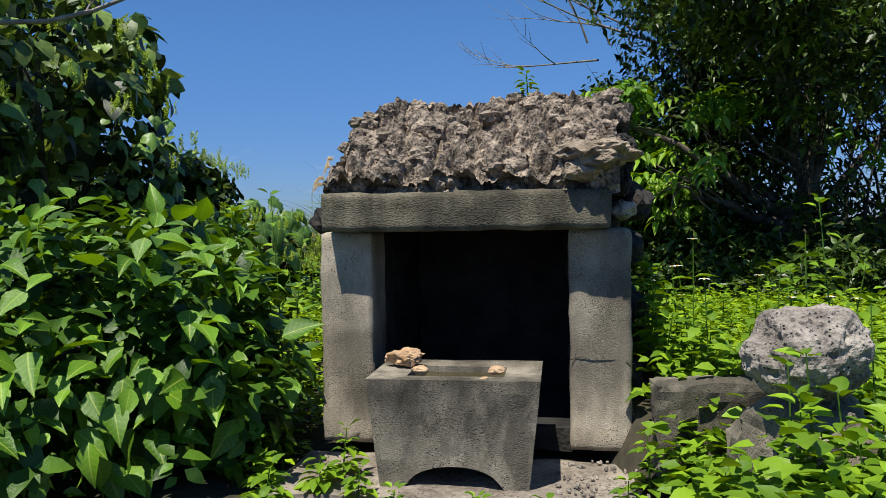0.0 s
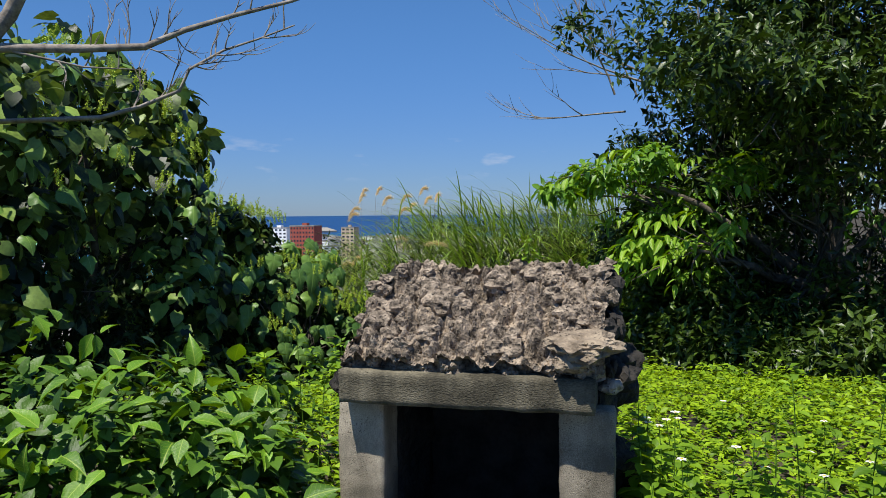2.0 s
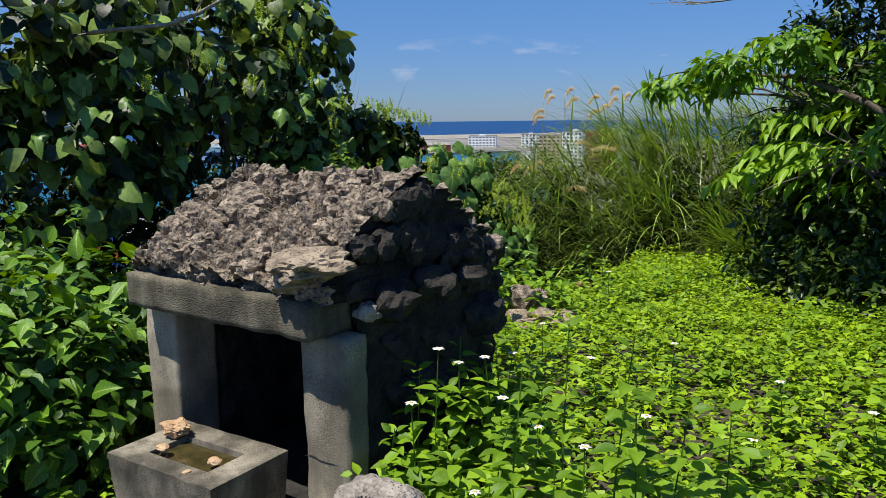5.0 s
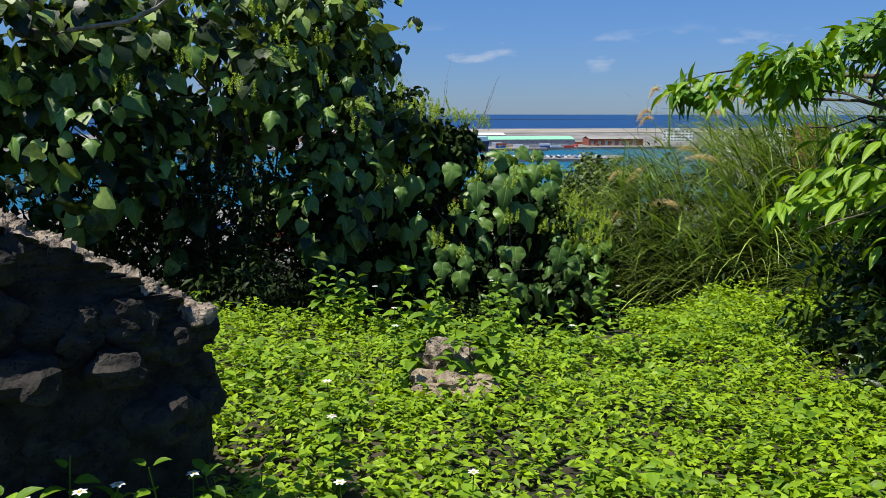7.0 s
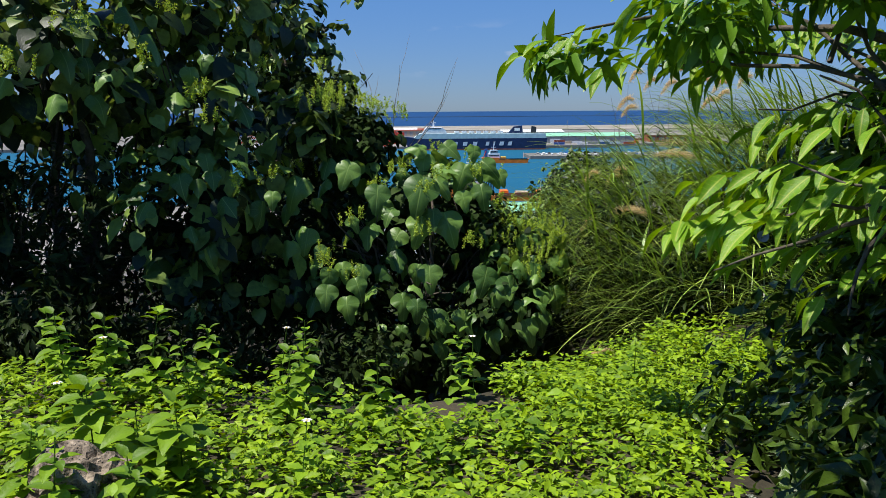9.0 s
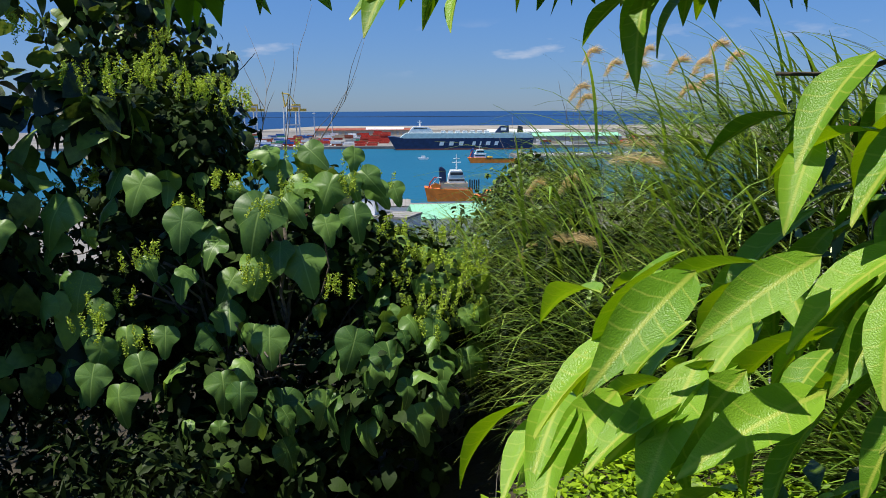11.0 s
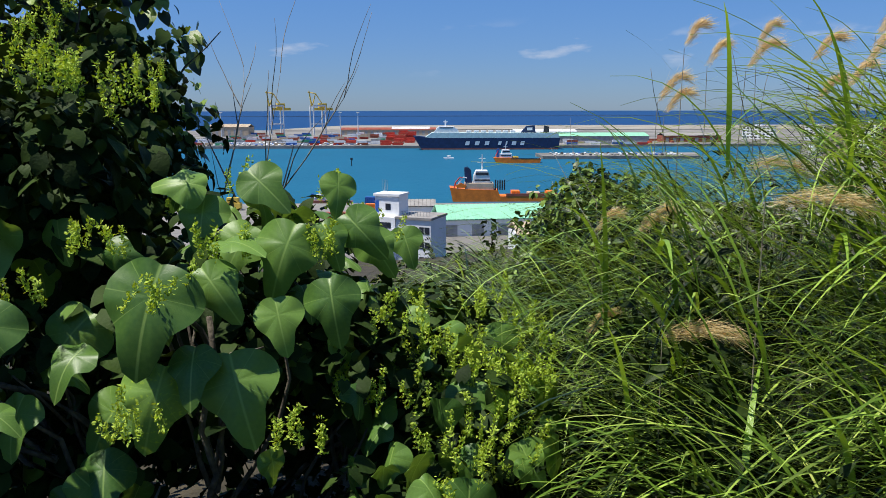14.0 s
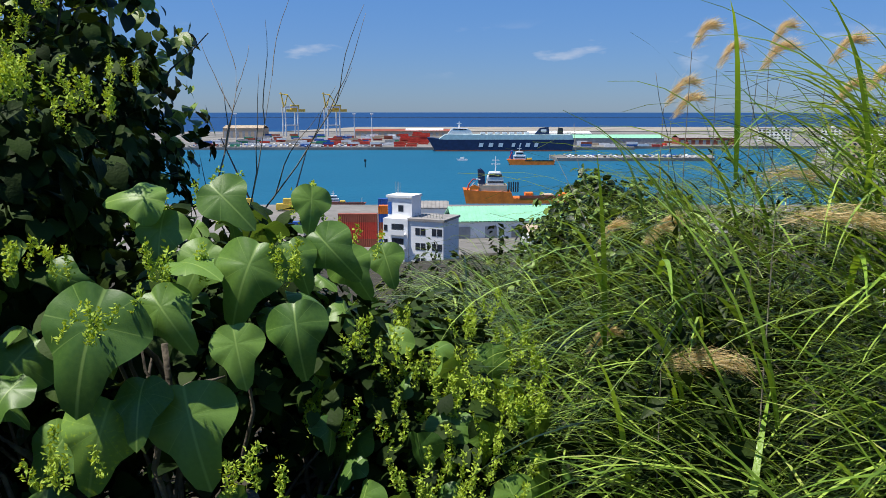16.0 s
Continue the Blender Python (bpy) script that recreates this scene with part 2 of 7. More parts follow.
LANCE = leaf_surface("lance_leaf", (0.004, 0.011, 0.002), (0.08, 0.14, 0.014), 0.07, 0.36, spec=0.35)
# Near-black leaf for gaps and hollows; their shade is in this colour.
THICKET_SHADE = leaf_surface("thicket_shade", (0.006, 0.013, 0.003), (0.035, 0.06, 0.012), 0.05, 0.5, spec=0.15)
TWIG_DARK = surface("dark_twig", (0.02, 0.017, 0.013), (0.07, 0.06, 0.046), 0.9, 12, 0.4, 60)
WEED = leaf_surface("weed_leaf", (0.06, 0.14, 0.008), (0.26, 0.43, 0.02), 0.25, 0.5, spec=0.3)
LANCE_BRIGHT = leaf_surface("lance_leaf_bright", (0.04, 0.12, 0.01), (0.17, 0.34, 0.026), 0.28, 0.4)
LANCE_OWN = leaf_surface("lance_leaf_near", (0.10, 0.24, 0.014), (0.24, 0.43, 0.03), 0.3, 0.36, yellow=(0.5, 0.5, 0.03), per_object=True)
COVER = leaf_surface("ground_leaf", (0.06, 0.14, 0.005), (0.36, 0.54, 0.014), 0.28, 0.5, yellow=(0.5, 0.56, 0.03), spec=0.35)
BLADE = leaf_surface("grass_blade", (0.008, 0.022, 0.005), (0.43, 0.61, 0.105), 0.2, 0.3, yellow=(0.62, 0.52, 0.25), spec=0.65, ends=(0.3, 0.78))
BLADE_BROAD = leaf_surface("broad_grass_leaf", (0.045, 0.11, 0.014), (0.30, 0.48, 0.065), 0.26, 0.34, spec=0.6)
BLOSSOM = leaf_surface("green_blossom", (0.27, 0.4, 0.035), (0.52, 0.66, 0.09), 0.25, 0.7)
PLUME = leaf_surface("straw_plume", (0.6, 0.46, 0.22), (0.85, 0.72, 0.42), 0.35, 0.9)
PETAL = leaf_surface("white_petal", (0.7, 0.7, 0.66), (0.85, 0.85, 0.82), 0.2, 0.6)
POLLEN = surface("yellow_disc", (0.5, 0.3, 0.02), (0.75, 0.5, 0.04), 0.8, 30, 0.2, 200)
VIOLET = surface("violet_petal", (0.28, 0.3, 0.62), (0.45, 0.48, 0.8), 0.7, 30, 0.1, 100)


# ---- mesh helpers ----
def mesh_object(name, verts, faces, material, parent=None, label="", smooth=False):
    me = bpy.data.meshes.new(name)
    me.from_pydata([tuple(v) for v in verts], [], [tuple(f) for f in faces])
    me.materials.append(material)
    if smooth:
        me.polygons.foreach_set("use_smooth", [True] * len(me.polygons))
    me.update()
    ob = new(name, me)
    if parent is not None:
        ob.parent = parent
    if label:
        ob["label"] = label
    return ob


def part(name, bm, material, parent=None, label="", smooth=False):
    me = bpy.data.meshes.new(name)
    bm.normal_update()
    bm.to_mesh(me)
    bm.free()
    me.materials.append(material)
    if smooth:
        me.polygons.foreach_set("use_smooth", [True] * len(me.polygons))
    ob = new(name, me)
    if parent is not None:
        ob.parent = parent
    if label:
        ob["label"] = label
    return ob


def thing(name, m, label, category, group="", kind=""):
    ob = new(name)
    ob.matrix_world = m
    ob.empty_display_size = 0.2
    return tagged(ob, label, category, group, kind)


def box(bm, x0, x1, y0, y1, z0, z1, bevel=0.0):
    r = bmesh.ops.create_cube(bm, size=1.0, matrix=Matrix.Translation(((x0 + x1) / 2, (y0 + y1) / 2, (z0 + z1) / 2)) @ Matrix.Diagonal((x1 - x0, y1 - y0, z1 - z0, 1)))
    if bevel:
        es = {e for v in r["verts"] for e in v.link_edges}
        bmesh.ops.bevel(bm, geom=list(es), offset=bevel, segments=2, affect="EDGES", profile=0.6)


def boxed(*dims, bevel=0.0):
    bm = bmesh.new()
    box(bm, *dims, bevel=bevel)
    return bm


def worn_box(x0, x1, y0, y1, z0, z1, step=0.03, amp=0.006, scale=9.0, seed=0.0, edge=0.012):
    """A box with chipped, slightly uneven faces and worn edges."""
    nx, ny, nz = [max(2, min(40, round(d / step))) for d in (x1 - x0, y1 - y0, z1 - z0)]
    bm = bmesh.new()
    grid = {}

    def vert(i, j, k):
        if (i, j, k) not in grid:
            p = Vector((x0 + (x1 - x0) * i / nx, y0 + (y1 - y0) * j / ny, z0 + (z1 - z0) * k / nz))
            out = Vector(((i == nx) - (i == 0), (j == ny) - (j == 0), (k == nz) - (k == 0)))
            q = p * scale + Vector((seed, seed * 1.7, 0))
            d = noise.fractal(q, 0.8, 2.1, 4) * amp
            worn = edge * (0.45 + 0.9 * max(0.0, noise.noise(q * 0.6 + Vector((7, 3, 1))))) if out.length > 1.1 else 0.0
            grid[i, j, k] = bm.verts.new(p + out.normalized() * (d - worn))
        return grid[i, j, k]
    for a in (0, nx):
        for j in range(ny):
            for k in range(nz):
                f = [vert(a, j, k), vert(a, j + 1, k), vert(a, j + 1, k + 1), vert(a, j, k + 1)]
                bm.faces.new(f if a else f[::-1])
    for b in (0, ny):
        for i in range(nx):
            for k in range(nz):
                f = [vert(i, b, k), vert(i + 1, b, k), vert(i + 1, b, k + 1), vert(i, b, k + 1)]
                bm.faces.new(f[::-1] if b else f)
    for c in (0, nz):
        for i in range(nx):
            for j in range(ny):
                f = [vert(i, j, c), vert(i + 1, j, c), vert(i + 1, j + 1, c), vert(i, j + 1, c)]
                bm.faces.new(f if c else f[::-1])
    return bm


def boulder(size, seed, level=4, rough=0.16, pits=0.06):
    """A weathered stone about its own centre."""
    bm = bmesh.new()
    bmesh.ops.create_icosphere(bm, subdivisions=level, radius=1.0)
    off = Vector((seed * 3.1, seed * 1.3, seed * 0.7))
    for v in bm.verts:
        d = v.co.normalized()
        r = 1 + rough * 1.6 * noise.fractal(d * 1.3 + off, 1.0, 2.0, 3)
        c = noise.voronoi(d * 3.2 + off)[0]
        r -= pits * max(0.0, 0.35 - c[0]) * 3
        r += rough * 0.35 * noise.fractal(d * 7 + off, 0.8, 2.2, 3)
        v.co = Vector((d.x * size[0], d.y * size[1], d.z * size[2])) * r
    return bm


def tube(points, radii, sides=6):
    """Verts and faces of a tapered limb along points."""
    pts = [Vector(p) for p in points]
    verts, faces = [], []
    for i, p in enumerate(pts):
        d = (pts[min(i + 1, len(pts) - 1)] - pts[max(i - 1, 0)]).normalized()
        a = d.orthogonal().normalized()
        b = d.cross(a)
        for k in range(sides):
            w = 2 * math.pi * k / sides
            verts.append(p + (a * math.cos(w) + b * math.sin(w)) * radii[i])
    for i in range(len(pts) - 1):
        for k in range(sides):
            k2 = (k + 1) % sides
            faces.append((i * sides + k, i * sides + k2, (i + 1) * sides + k2, (i + 1) * sides + k))
    faces.append(tuple(range((len(pts) - 1) * sides, len(pts) * sides)))
    return verts, faces


def merge(pieces):
    verts, faces = [], []
    for v, f in pieces:
        o = len(verts)
        verts += list(v)
        faces += [tuple(i + o for i in q) for q in f]
    return verts, faces


def limb(start, end, r0, r1, bend=0.15, n=7, seed=0, sides=7):
    rnd = random.Random(seed)
    a, b = Vector(start), Vector(end)
    L = (b - a).length
    side = Vector((rnd.uniform(-1, 1), rnd.uniform(-1, 1), rnd.uniform(0, 1))) * bend * L
    pts = []
    for i in range(n + 1):
        t = i / n
        p = a.lerp(b, t) + side * math.sin(math.pi * t)
        if 0 < i < n:
            p += Vector((rnd.uniform(-1, 1), rnd.uniform(-1, 1), rnd.uniform(-1, 1))) * 0.03 * L
        pts.append(p)
    return tube(pts, [r0 + (r1 - r0) * i / n for i in range(n + 1)], sides)


def twigs(start, way, length, radius, depth, rnd, out, spread=0.6):
    """A bare branch that forks into finer twigs."""
    pts, p, d = [Vector(start)], Vector(start), Vector(way).normalized()
    n = 6
    for i in range(n):
        d = (d + Vector((rnd.uniform(-1, 1), rnd.uniform(-1, 1), rnd.uniform(-0.4, 0.9))) * 0.16).normalized()
        p = p + d * length / n
        pts.append(p)
        if depth > 0 and i > 0 and rnd.random() < 0.75:
            s = (d + Vector((rnd.uniform(-1, 1), rnd.uniform(-1, 1), rnd.uniform(-0.15, 1))) * spread).normalized()
            twigs(p, s, length * rnd.uniform(0.35, 0.6), radius * (1 - i / n) * 0.6 + 0.0012, depth - 1, rnd, out, spread)
    out.append(tube(pts, [radius * (1 - i / n) + 0.0015 for i in range(n + 1)], 5))


# ---- leaves ----
def leaf_template(length, width, rows, fold=0.12, droop=0.25, shape="ovate", serrate=0.0, cols=1):
    """A leaf from the origin along +Y with normal +Z: a folded, drooping blade of 2 x rows quads."""
    prof = {"ovate": lambda t: math.sin(math.pi * min(1, t ** 0.72)) ** 0.85,
            "heart": lambda t: (1 - ((t - 0.3) / 0.7) ** 2.1) * (1 - 0.18 * (t - 0.3) / 0.7) if t > 0.3 else 0.42 + 0.58 * math.sin(math.pi / 2 * t / 0.3) ** 0.8,
            "pointed": lambda t: math.sin(math.pi / 2 * t / 0.4) ** 0.8 if t < 0.4 else (1 - ((t - 0.4) / 0.6) ** 1.6) * (1 - 0.3 * (t - 0.4) / 0.6),
            "lance": lambda t: math.sin(math.pi * t ** 0.8) ** 0.9}[shape]
    v, f = [], []
    across = [k / cols for k in range(-cols, cols + 1)]
    m = len(across)
    for i in range(rows + 1):
        t = i / rows
        w = prof(t) * width / 2 * (1 - serrate * (i % 2))
        if i == rows:
            w = width * 0.01
        y = length * (t - droop * 0.25 * t * t)
        z = -droop * length * t * t
        for k in across:
            back = 0.16 * length * (1 - t) ** 3 * abs(k) if shape == "heart" else 0.0
            wave = 0.018 * length * math.sin(7 * t + 3 * k) * abs(k) if cols > 1 else 0.0
            v.append((k * w, y - back, z + fold * w * 2 * (k * k if cols > 1 else abs(k)) * (0.55 if shape == "heart" else 1) + wave))
    for i in range(rows):
        for k in range(m - 1):
            a = i * m + k
            f.append((a, a + 1, a + m + 1, a + m))
    return np.array(v), np.array(f)


def peltate_template(droop=0.3, fold=0.25, ruffle=0.03, seed=0.0, rings=6, segs=36):
    """A broad leaf round its stalk's joint at the origin: pointed tip along +Y, pleated between its rays, with a wavy drooping rim."""
    v, f = [(0.0, 0.0, 0.0)], []
    for i in range(1, rings + 1):
        q = i / rings
        for k in range(segs):
            a = 2 * math.pi * k / segs
            b = min(a, 2 * math.pi - a)
            r = 0.33 + 0.11 * math.sin(b) ** 2 + 0.40 * math.exp(-(b / 0.4) ** 2) - 0.03 * math.exp(-((math.pi - b) / 0.16) ** 2)
            r *= 1 + 0.03 * math.sin(3 * a + seed)
            x, y = math.sin(a) * r * q, math.cos(a) * r * q
            z = -droop * (y * y * 1.3 if y > 0 else y * y * 0.6) - fold * x * x * 2.2 + 0.02 * q * (1 - max(0.0, math.cos(8 * b)) ** 3) + ruffle * math.sin(5 * a + seed) * q ** 3
            v.append((x, y, z))
    for k in range(segs):
        f.append((0, 1 + (k + 1) % segs, 1 + k))
    for i in range(rings - 1):
        for k in range(segs):
            a, b = 1 + i * segs + k, 1 + i * segs + (k + 1) % segs
            f.append((a, b, b + segs, a + segs))
    return v, f


def frames(tips, normals):
    """Turn matrices for leaves with these tip directions and rough normals."""
    y = tips / np.linalg.norm(tips, axis=1, keepdims=True)
    x = np.cross(y, normals)
    x /= np.linalg.norm(x, axis=1, keepdims=True) + 1e-9
    z = np.cross(x, y)
    return np.stack([x, y, z], axis=2)


def scatter(name, template, places, turns, sizes, material, parent=None, label=""):
    """Many leaves as one mesh."""
    tv, tf = template
    n, k = len(places), len(tv)
    co = np.einsum("nij,kj->nki", turns, tv) * np.reshape(sizes, (-1, 1, 1)) + places[:, None, :]
    fa = (tf[None] + (np.arange(n) * k)[:, None, None]).reshape(-1, tf.shape[1])
    me = bpy.data.meshes.new(name)
    me.vertices.add(n * k)
    me.vertices.foreach_set("co", co.reshape(-1))
    q = tf.shape[1]
    me.loops.add(len(fa) * q)
    me.loops.foreach_set("vertex_index", fa.reshape(-1).astype(np.int32))
    me.polygons.add(len(fa))
    me.polygons.foreach_set("loop_start", np.arange(len(fa), dtype=np.int32) * q)
    me.polygons.foreach_set("use_smooth", np.ones(len(fa), dtype=bool))
    me.update(calc_edges=True)
    me.materials.append(material)
    ob = new(name, me)
    if parent is not None:
        ob.parent = parent
        ob.matrix_parent_inverse = parent.matrix_world.inverted()
    if label:
        ob["label"] = label
    return ob


def lone_leaves(templates, places, turns, sizes, material, parent, name="leaf"):
    """Leaves that can be picked apart: an object each, on shared meshes."""
    meshes = []
    for tv, tf in templates:
        me = bpy.data.meshes.new(name)
        me.from_pydata([tuple(v) for v in tv], [], [tuple(int(i) for i in f) for f in tf])
        me.polygons.foreach_set("use_smooth", [True] * len(me.polygons))
        me.materials.append(material)
        meshes.append(me)
    inv = parent.matrix_world.inverted()
    for i, (p, r, s) in enumerate(zip(places, turns, sizes)):
        ob = new(name, meshes[i % len(meshes)])
        m = Matrix([list(row) + [0] for row in (r * s)] + [[0, 0, 0, 1]])
        m.translation = Vector(p)
        ob.parent = parent
        ob.matrix_parent_inverse = inv
        ob.matrix_basis = m


def rosettes(rng, centre, radii, clumps, per, stalk, run, inner=0.45):
    """Twig ends through the outer part of an uneven ellipsoid, each with a rosette of leaves; returns places, radial and axis directions."""
    d = rng.normal(size=(clumps, 3))
    d /= np.linalg.norm(d, axis=1, keepdims=True)
    lump = np.array([noise.noise(Vector(v * 2.3) + Vector(centre)) for v in d])[:, None]
    r = (inner + (1.06 - inner) * rng.random((clumps, 1)) ** 0.55) * (1 + 0.6 * lump)
    c = np.array(centre) + d * r * np.array(radii)
    axis = d * 0.6 + np.array([0, 0, 0.6]) + rng.normal(size=(clumps, 3)) * 0.3
    axis /= np.linalg.norm(axis, axis=1, keepdims=True)
    side = np.cross(axis, rng.normal(size=(clumps, 3)))
    side /= np.linalg.norm(side, axis=1, keepdims=True)
    other = np.cross(axis, side)
    rep = lambda a: np.repeat(a, per, axis=0)
    k = np.tile(np.arange(per), clumps)
    ang = k * 2.4 + rng.normal(size=len(k)) * 0.35
    radial = rep(side) * np.cos(ang)[:, None] + rep(other) * np.sin(ang)[:, None]
    along = (k / per)[:, None]
    p = rep(c) - rep(axis) * run * along + radial * stalk * (0.35 + 0.9 * along) * rng.uniform(0.7, 1.2, (len(k), 1))
    p += rng.normal(size=p.shape) * stalk * 0.15
    return p, radial, rep(axis)


# ---- terrain ----
def smooth(a, b, t):
    u = min(1.0, max(0.0, (t - a) / (b - a)))
    return u * u * (3 - 2 * u)


EDGE = Vector((-0.92, 0.39))


def ground_z(x, y):
    q = (x - 0.0) * EDGE.x + (y - 9.3) * EDGE.y - 0.45
    z = 0.20 - 0.09 * max(0.0, y - 5.0)
    if y > 9.5:
        z = 0.20 - 0.405
    low = smooth(2.75, 2.55, y) if x > 0.62 else smooth(4.6, 3.9, y)
    z = z * (1 - low) + -0.01 * low
    if q > 9.5:
        z -= 2.68 + 0.19 * (q - 9.5)
    elif q > 1.5:
        z -= 0.68 + 0.25 * (q - 1.5)
    elif q > 0:
        z -= 0.45 * q
    # a hollow under the trees, past the edge of the weeds
    w = -0.555 * (x + 2.15) + 0.83 * (y - 5.95)
    z -= 0.6 * smooth(0.0, 1.3, w) * smooth(0.1, -0.7, x) * smooth(13.0, 9.5, y)
    z += 0.03 * noise.noise(Vector((x * 0.9, y * 0.9, 0)))
    return max(z, -46.0)


# ---- the large structure: ground, sea ----
def build_ground():
    radii = [0.0] + [0.14 * 1.0 * i for i in range(1, 60)] + [8.4 * 1.06 ** i for i in range(1, 90)]
    radii = [r for r in radii if r < 1400]
    sectors = 150
    verts = [(0.5, 5.0, ground_z(0.5, 5.0))]
    for r in radii[1:]:
        for k in range(sectors):
            a = 2 * math.pi * k / sectors
            x, y = 0.5 + r * math.sin(a), 5.0 + r * math.cos(a)
            verts.append((x, y, ground_z(x, y)))
    faces = [(0, 1 + (k + 1) % sectors, 1 + k) for k in range(sectors)]
    for i in range(len(radii) - 2):
        a, b = 1 + i * sectors, 1 + (i + 1) * sectors
        for k in range(sectors):
            k2 = (k + 1) % sectors
            faces.append((a + k, a + k2, b + k2, b + k))
    g = mesh_object("ground", verts, faces, SOIL, smooth=True)
    return tagged(g, "dark brown soil of the hilltop and the slope below it", "ground", kind="structure")


ground = build_ground()

SEA_Z = -44.0
AHEAD, RIGHT = Vector((-0.727, 0.687)), Vector((0.687, 0.727))
BASE = Vector((0.1, 9.15))


def far(f, s, z=0.0):
    """A place f metres out towards the harbour and s to the right of that line."""
    p = BASE + AHEAD * f + RIGHT * s
    return Vector((p.x, p.y, z))


FAR_TURN = math.degrees(math.atan2(RIGHT.y, RIGHT.x))


def sea_material():
    m = bpy.data.materials.new("sea_water")
    m.use_nodes = True
    n, l = m.node_tree.nodes, m.node_tree.links
    b = n["Principled BSDF"]
    tc = n.new("ShaderNodeTexCoord")
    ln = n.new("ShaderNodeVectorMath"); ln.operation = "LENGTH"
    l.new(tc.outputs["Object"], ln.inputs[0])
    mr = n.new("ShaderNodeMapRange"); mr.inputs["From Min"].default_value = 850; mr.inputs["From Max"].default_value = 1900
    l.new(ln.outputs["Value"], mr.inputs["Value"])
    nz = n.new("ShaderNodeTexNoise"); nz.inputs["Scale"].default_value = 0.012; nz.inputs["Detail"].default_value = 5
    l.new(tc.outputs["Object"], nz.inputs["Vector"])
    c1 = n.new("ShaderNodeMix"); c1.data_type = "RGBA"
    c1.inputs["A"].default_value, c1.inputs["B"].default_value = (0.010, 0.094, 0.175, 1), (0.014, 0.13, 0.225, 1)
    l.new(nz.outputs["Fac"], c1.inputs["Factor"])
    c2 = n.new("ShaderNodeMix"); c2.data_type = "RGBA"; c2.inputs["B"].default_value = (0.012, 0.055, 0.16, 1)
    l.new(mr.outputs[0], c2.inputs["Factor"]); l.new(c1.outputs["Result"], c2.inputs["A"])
    l.new(c2.outputs["Result"], b.inputs["Base Color"])
    b.inputs["Roughness"].default_value = 0.5
    b.inputs["Specular IOR Level"].default_value = 0.12
    w = n.new("ShaderNodeTexNoise"); w.inputs["Scale"].default_value = 0.25; w.inputs["Detail"].default_value = 4
    l.new(tc.outputs["Object"], w.inputs["Vector"])
    bp = n.new("ShaderNodeBump"); bp.inputs["Strength"].default_value = 0.6; bp.inputs["Distance"].default_value = 0.8
    l.new(w.outputs["Fac"], bp.inputs["Height"]); l.new(bp.outputs[0], b.inputs["Normal"])
    return m


SEA = sea_material()


def build_sea():
    verts, faces, sectors = [], [], 96
    rings = [190 * 1.13 ** i for i in range(27)]
    rings = [r for r in rings if r < 4700] + [4850]
    for r in rings:
        for k in range(sectors):
            a = 2 * math.pi * k / sectors
            rise = 24.0 * max(0.0, (r - 1800) / 3050) ** 1.5
            verts.append((r * math.sin(a), r * math.cos(a), rise))
    for i in range(len(rings) - 1):
        for k in range(sectors):
            k2 = (k + 1) % sectors
            faces.append((i * sectors + k, i * sectors + k2, (i + 1) * sectors + k2, (i + 1) * sectors + k))
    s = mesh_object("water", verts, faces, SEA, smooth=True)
    s.location = (0, 9, SEA_Z)
    return tagged(s, "turquoise harbour water turning deep blue out to the horizon", "sea", kind="structure")


build_sea()

QUAY_TOP = surface("quay_concrete", (0.13, 0.125, 0.115), (0.27, 0.255, 0.235), 0.9, 0.02, 0.1, 0.3)
SAND = surface("pale_sand", (0.22, 0.2, 0.17), (0.36, 0.33, 0.28), 0.95, 0.02, 0.1, 0.2)
DARK_STONE = surface("breakwater_stone", (0.06, 0.065, 0.07), (0.12, 0.125, 0.13), 0.95, 0.1, 0.2, 1.0)


def slab(name, corners, z0, z1, material, label, category):
    pts = [far(f, s) for f, s in corners]
    n = len(pts)
    verts = [(p.x, p.y, z0) for p in pts] + [(p.x, p.y, z1) for p in pts]
    faces = [tuple(range(n, 2 * n)), tuple(range(n))[::-1]] + [(i, (i + 1) % n, n + (i + 1) % n, n + i) for i in range(n)]
    bm = bmesh.new()
    vs = [bm.verts.new(v) for v in verts]
    for f in faces:
        bm.faces.new([vs[i] for i in f])
    bmesh.ops.recalc_face_normals(bm, faces=bm.faces)
    return tagged(part(name, bm, material), label, category, kind="structure")


slab("pavement_near_quay", [(175, -420), (352, -420), (352, 205), (560, 260), (1000, 480), (1000, 900), (150, 900)], -47, -41.2, QUAY_TOP, "grey concrete quay apron along the harbour basin", "quay")
slab("pavement_far_quay", [(886, -700), (886, 215), (915, 220), (915, 700), (1500, 900), (1500, -800)], -47, -41.0, QUAY_TOP, "grey concrete container quay across the harbour basin", "quay")
slab("ground_sand_bank", [(1503, -300), (1503, 1000), (1850, 1200), (1850, -200)], -47, -40.0, SAND, "pale sandy reclaimed bank behind the container quay", "sand bank")
slab("wall_breakwater", [(3300, -1300), (3300, 1500), (3315, 1500), (3315, -1300)], -46, -33.6, DARK_STONE, "long dark breakwater out at sea", "breakwater")
slab("pavement_jetty", [(695, 100), (695, 240), (745, 255), (745, 100)], -47, -41.3, QUAY_TOP, "grey concrete jetty with parked vehicles", "jetty")


# ---- shrine ----
shrine = thing("stone_shrine", pose(0.065, 2.805, 0.05, 0, 0, -8.6), "small weathered concrete shrine with a rough coral stone roof", "shrine")


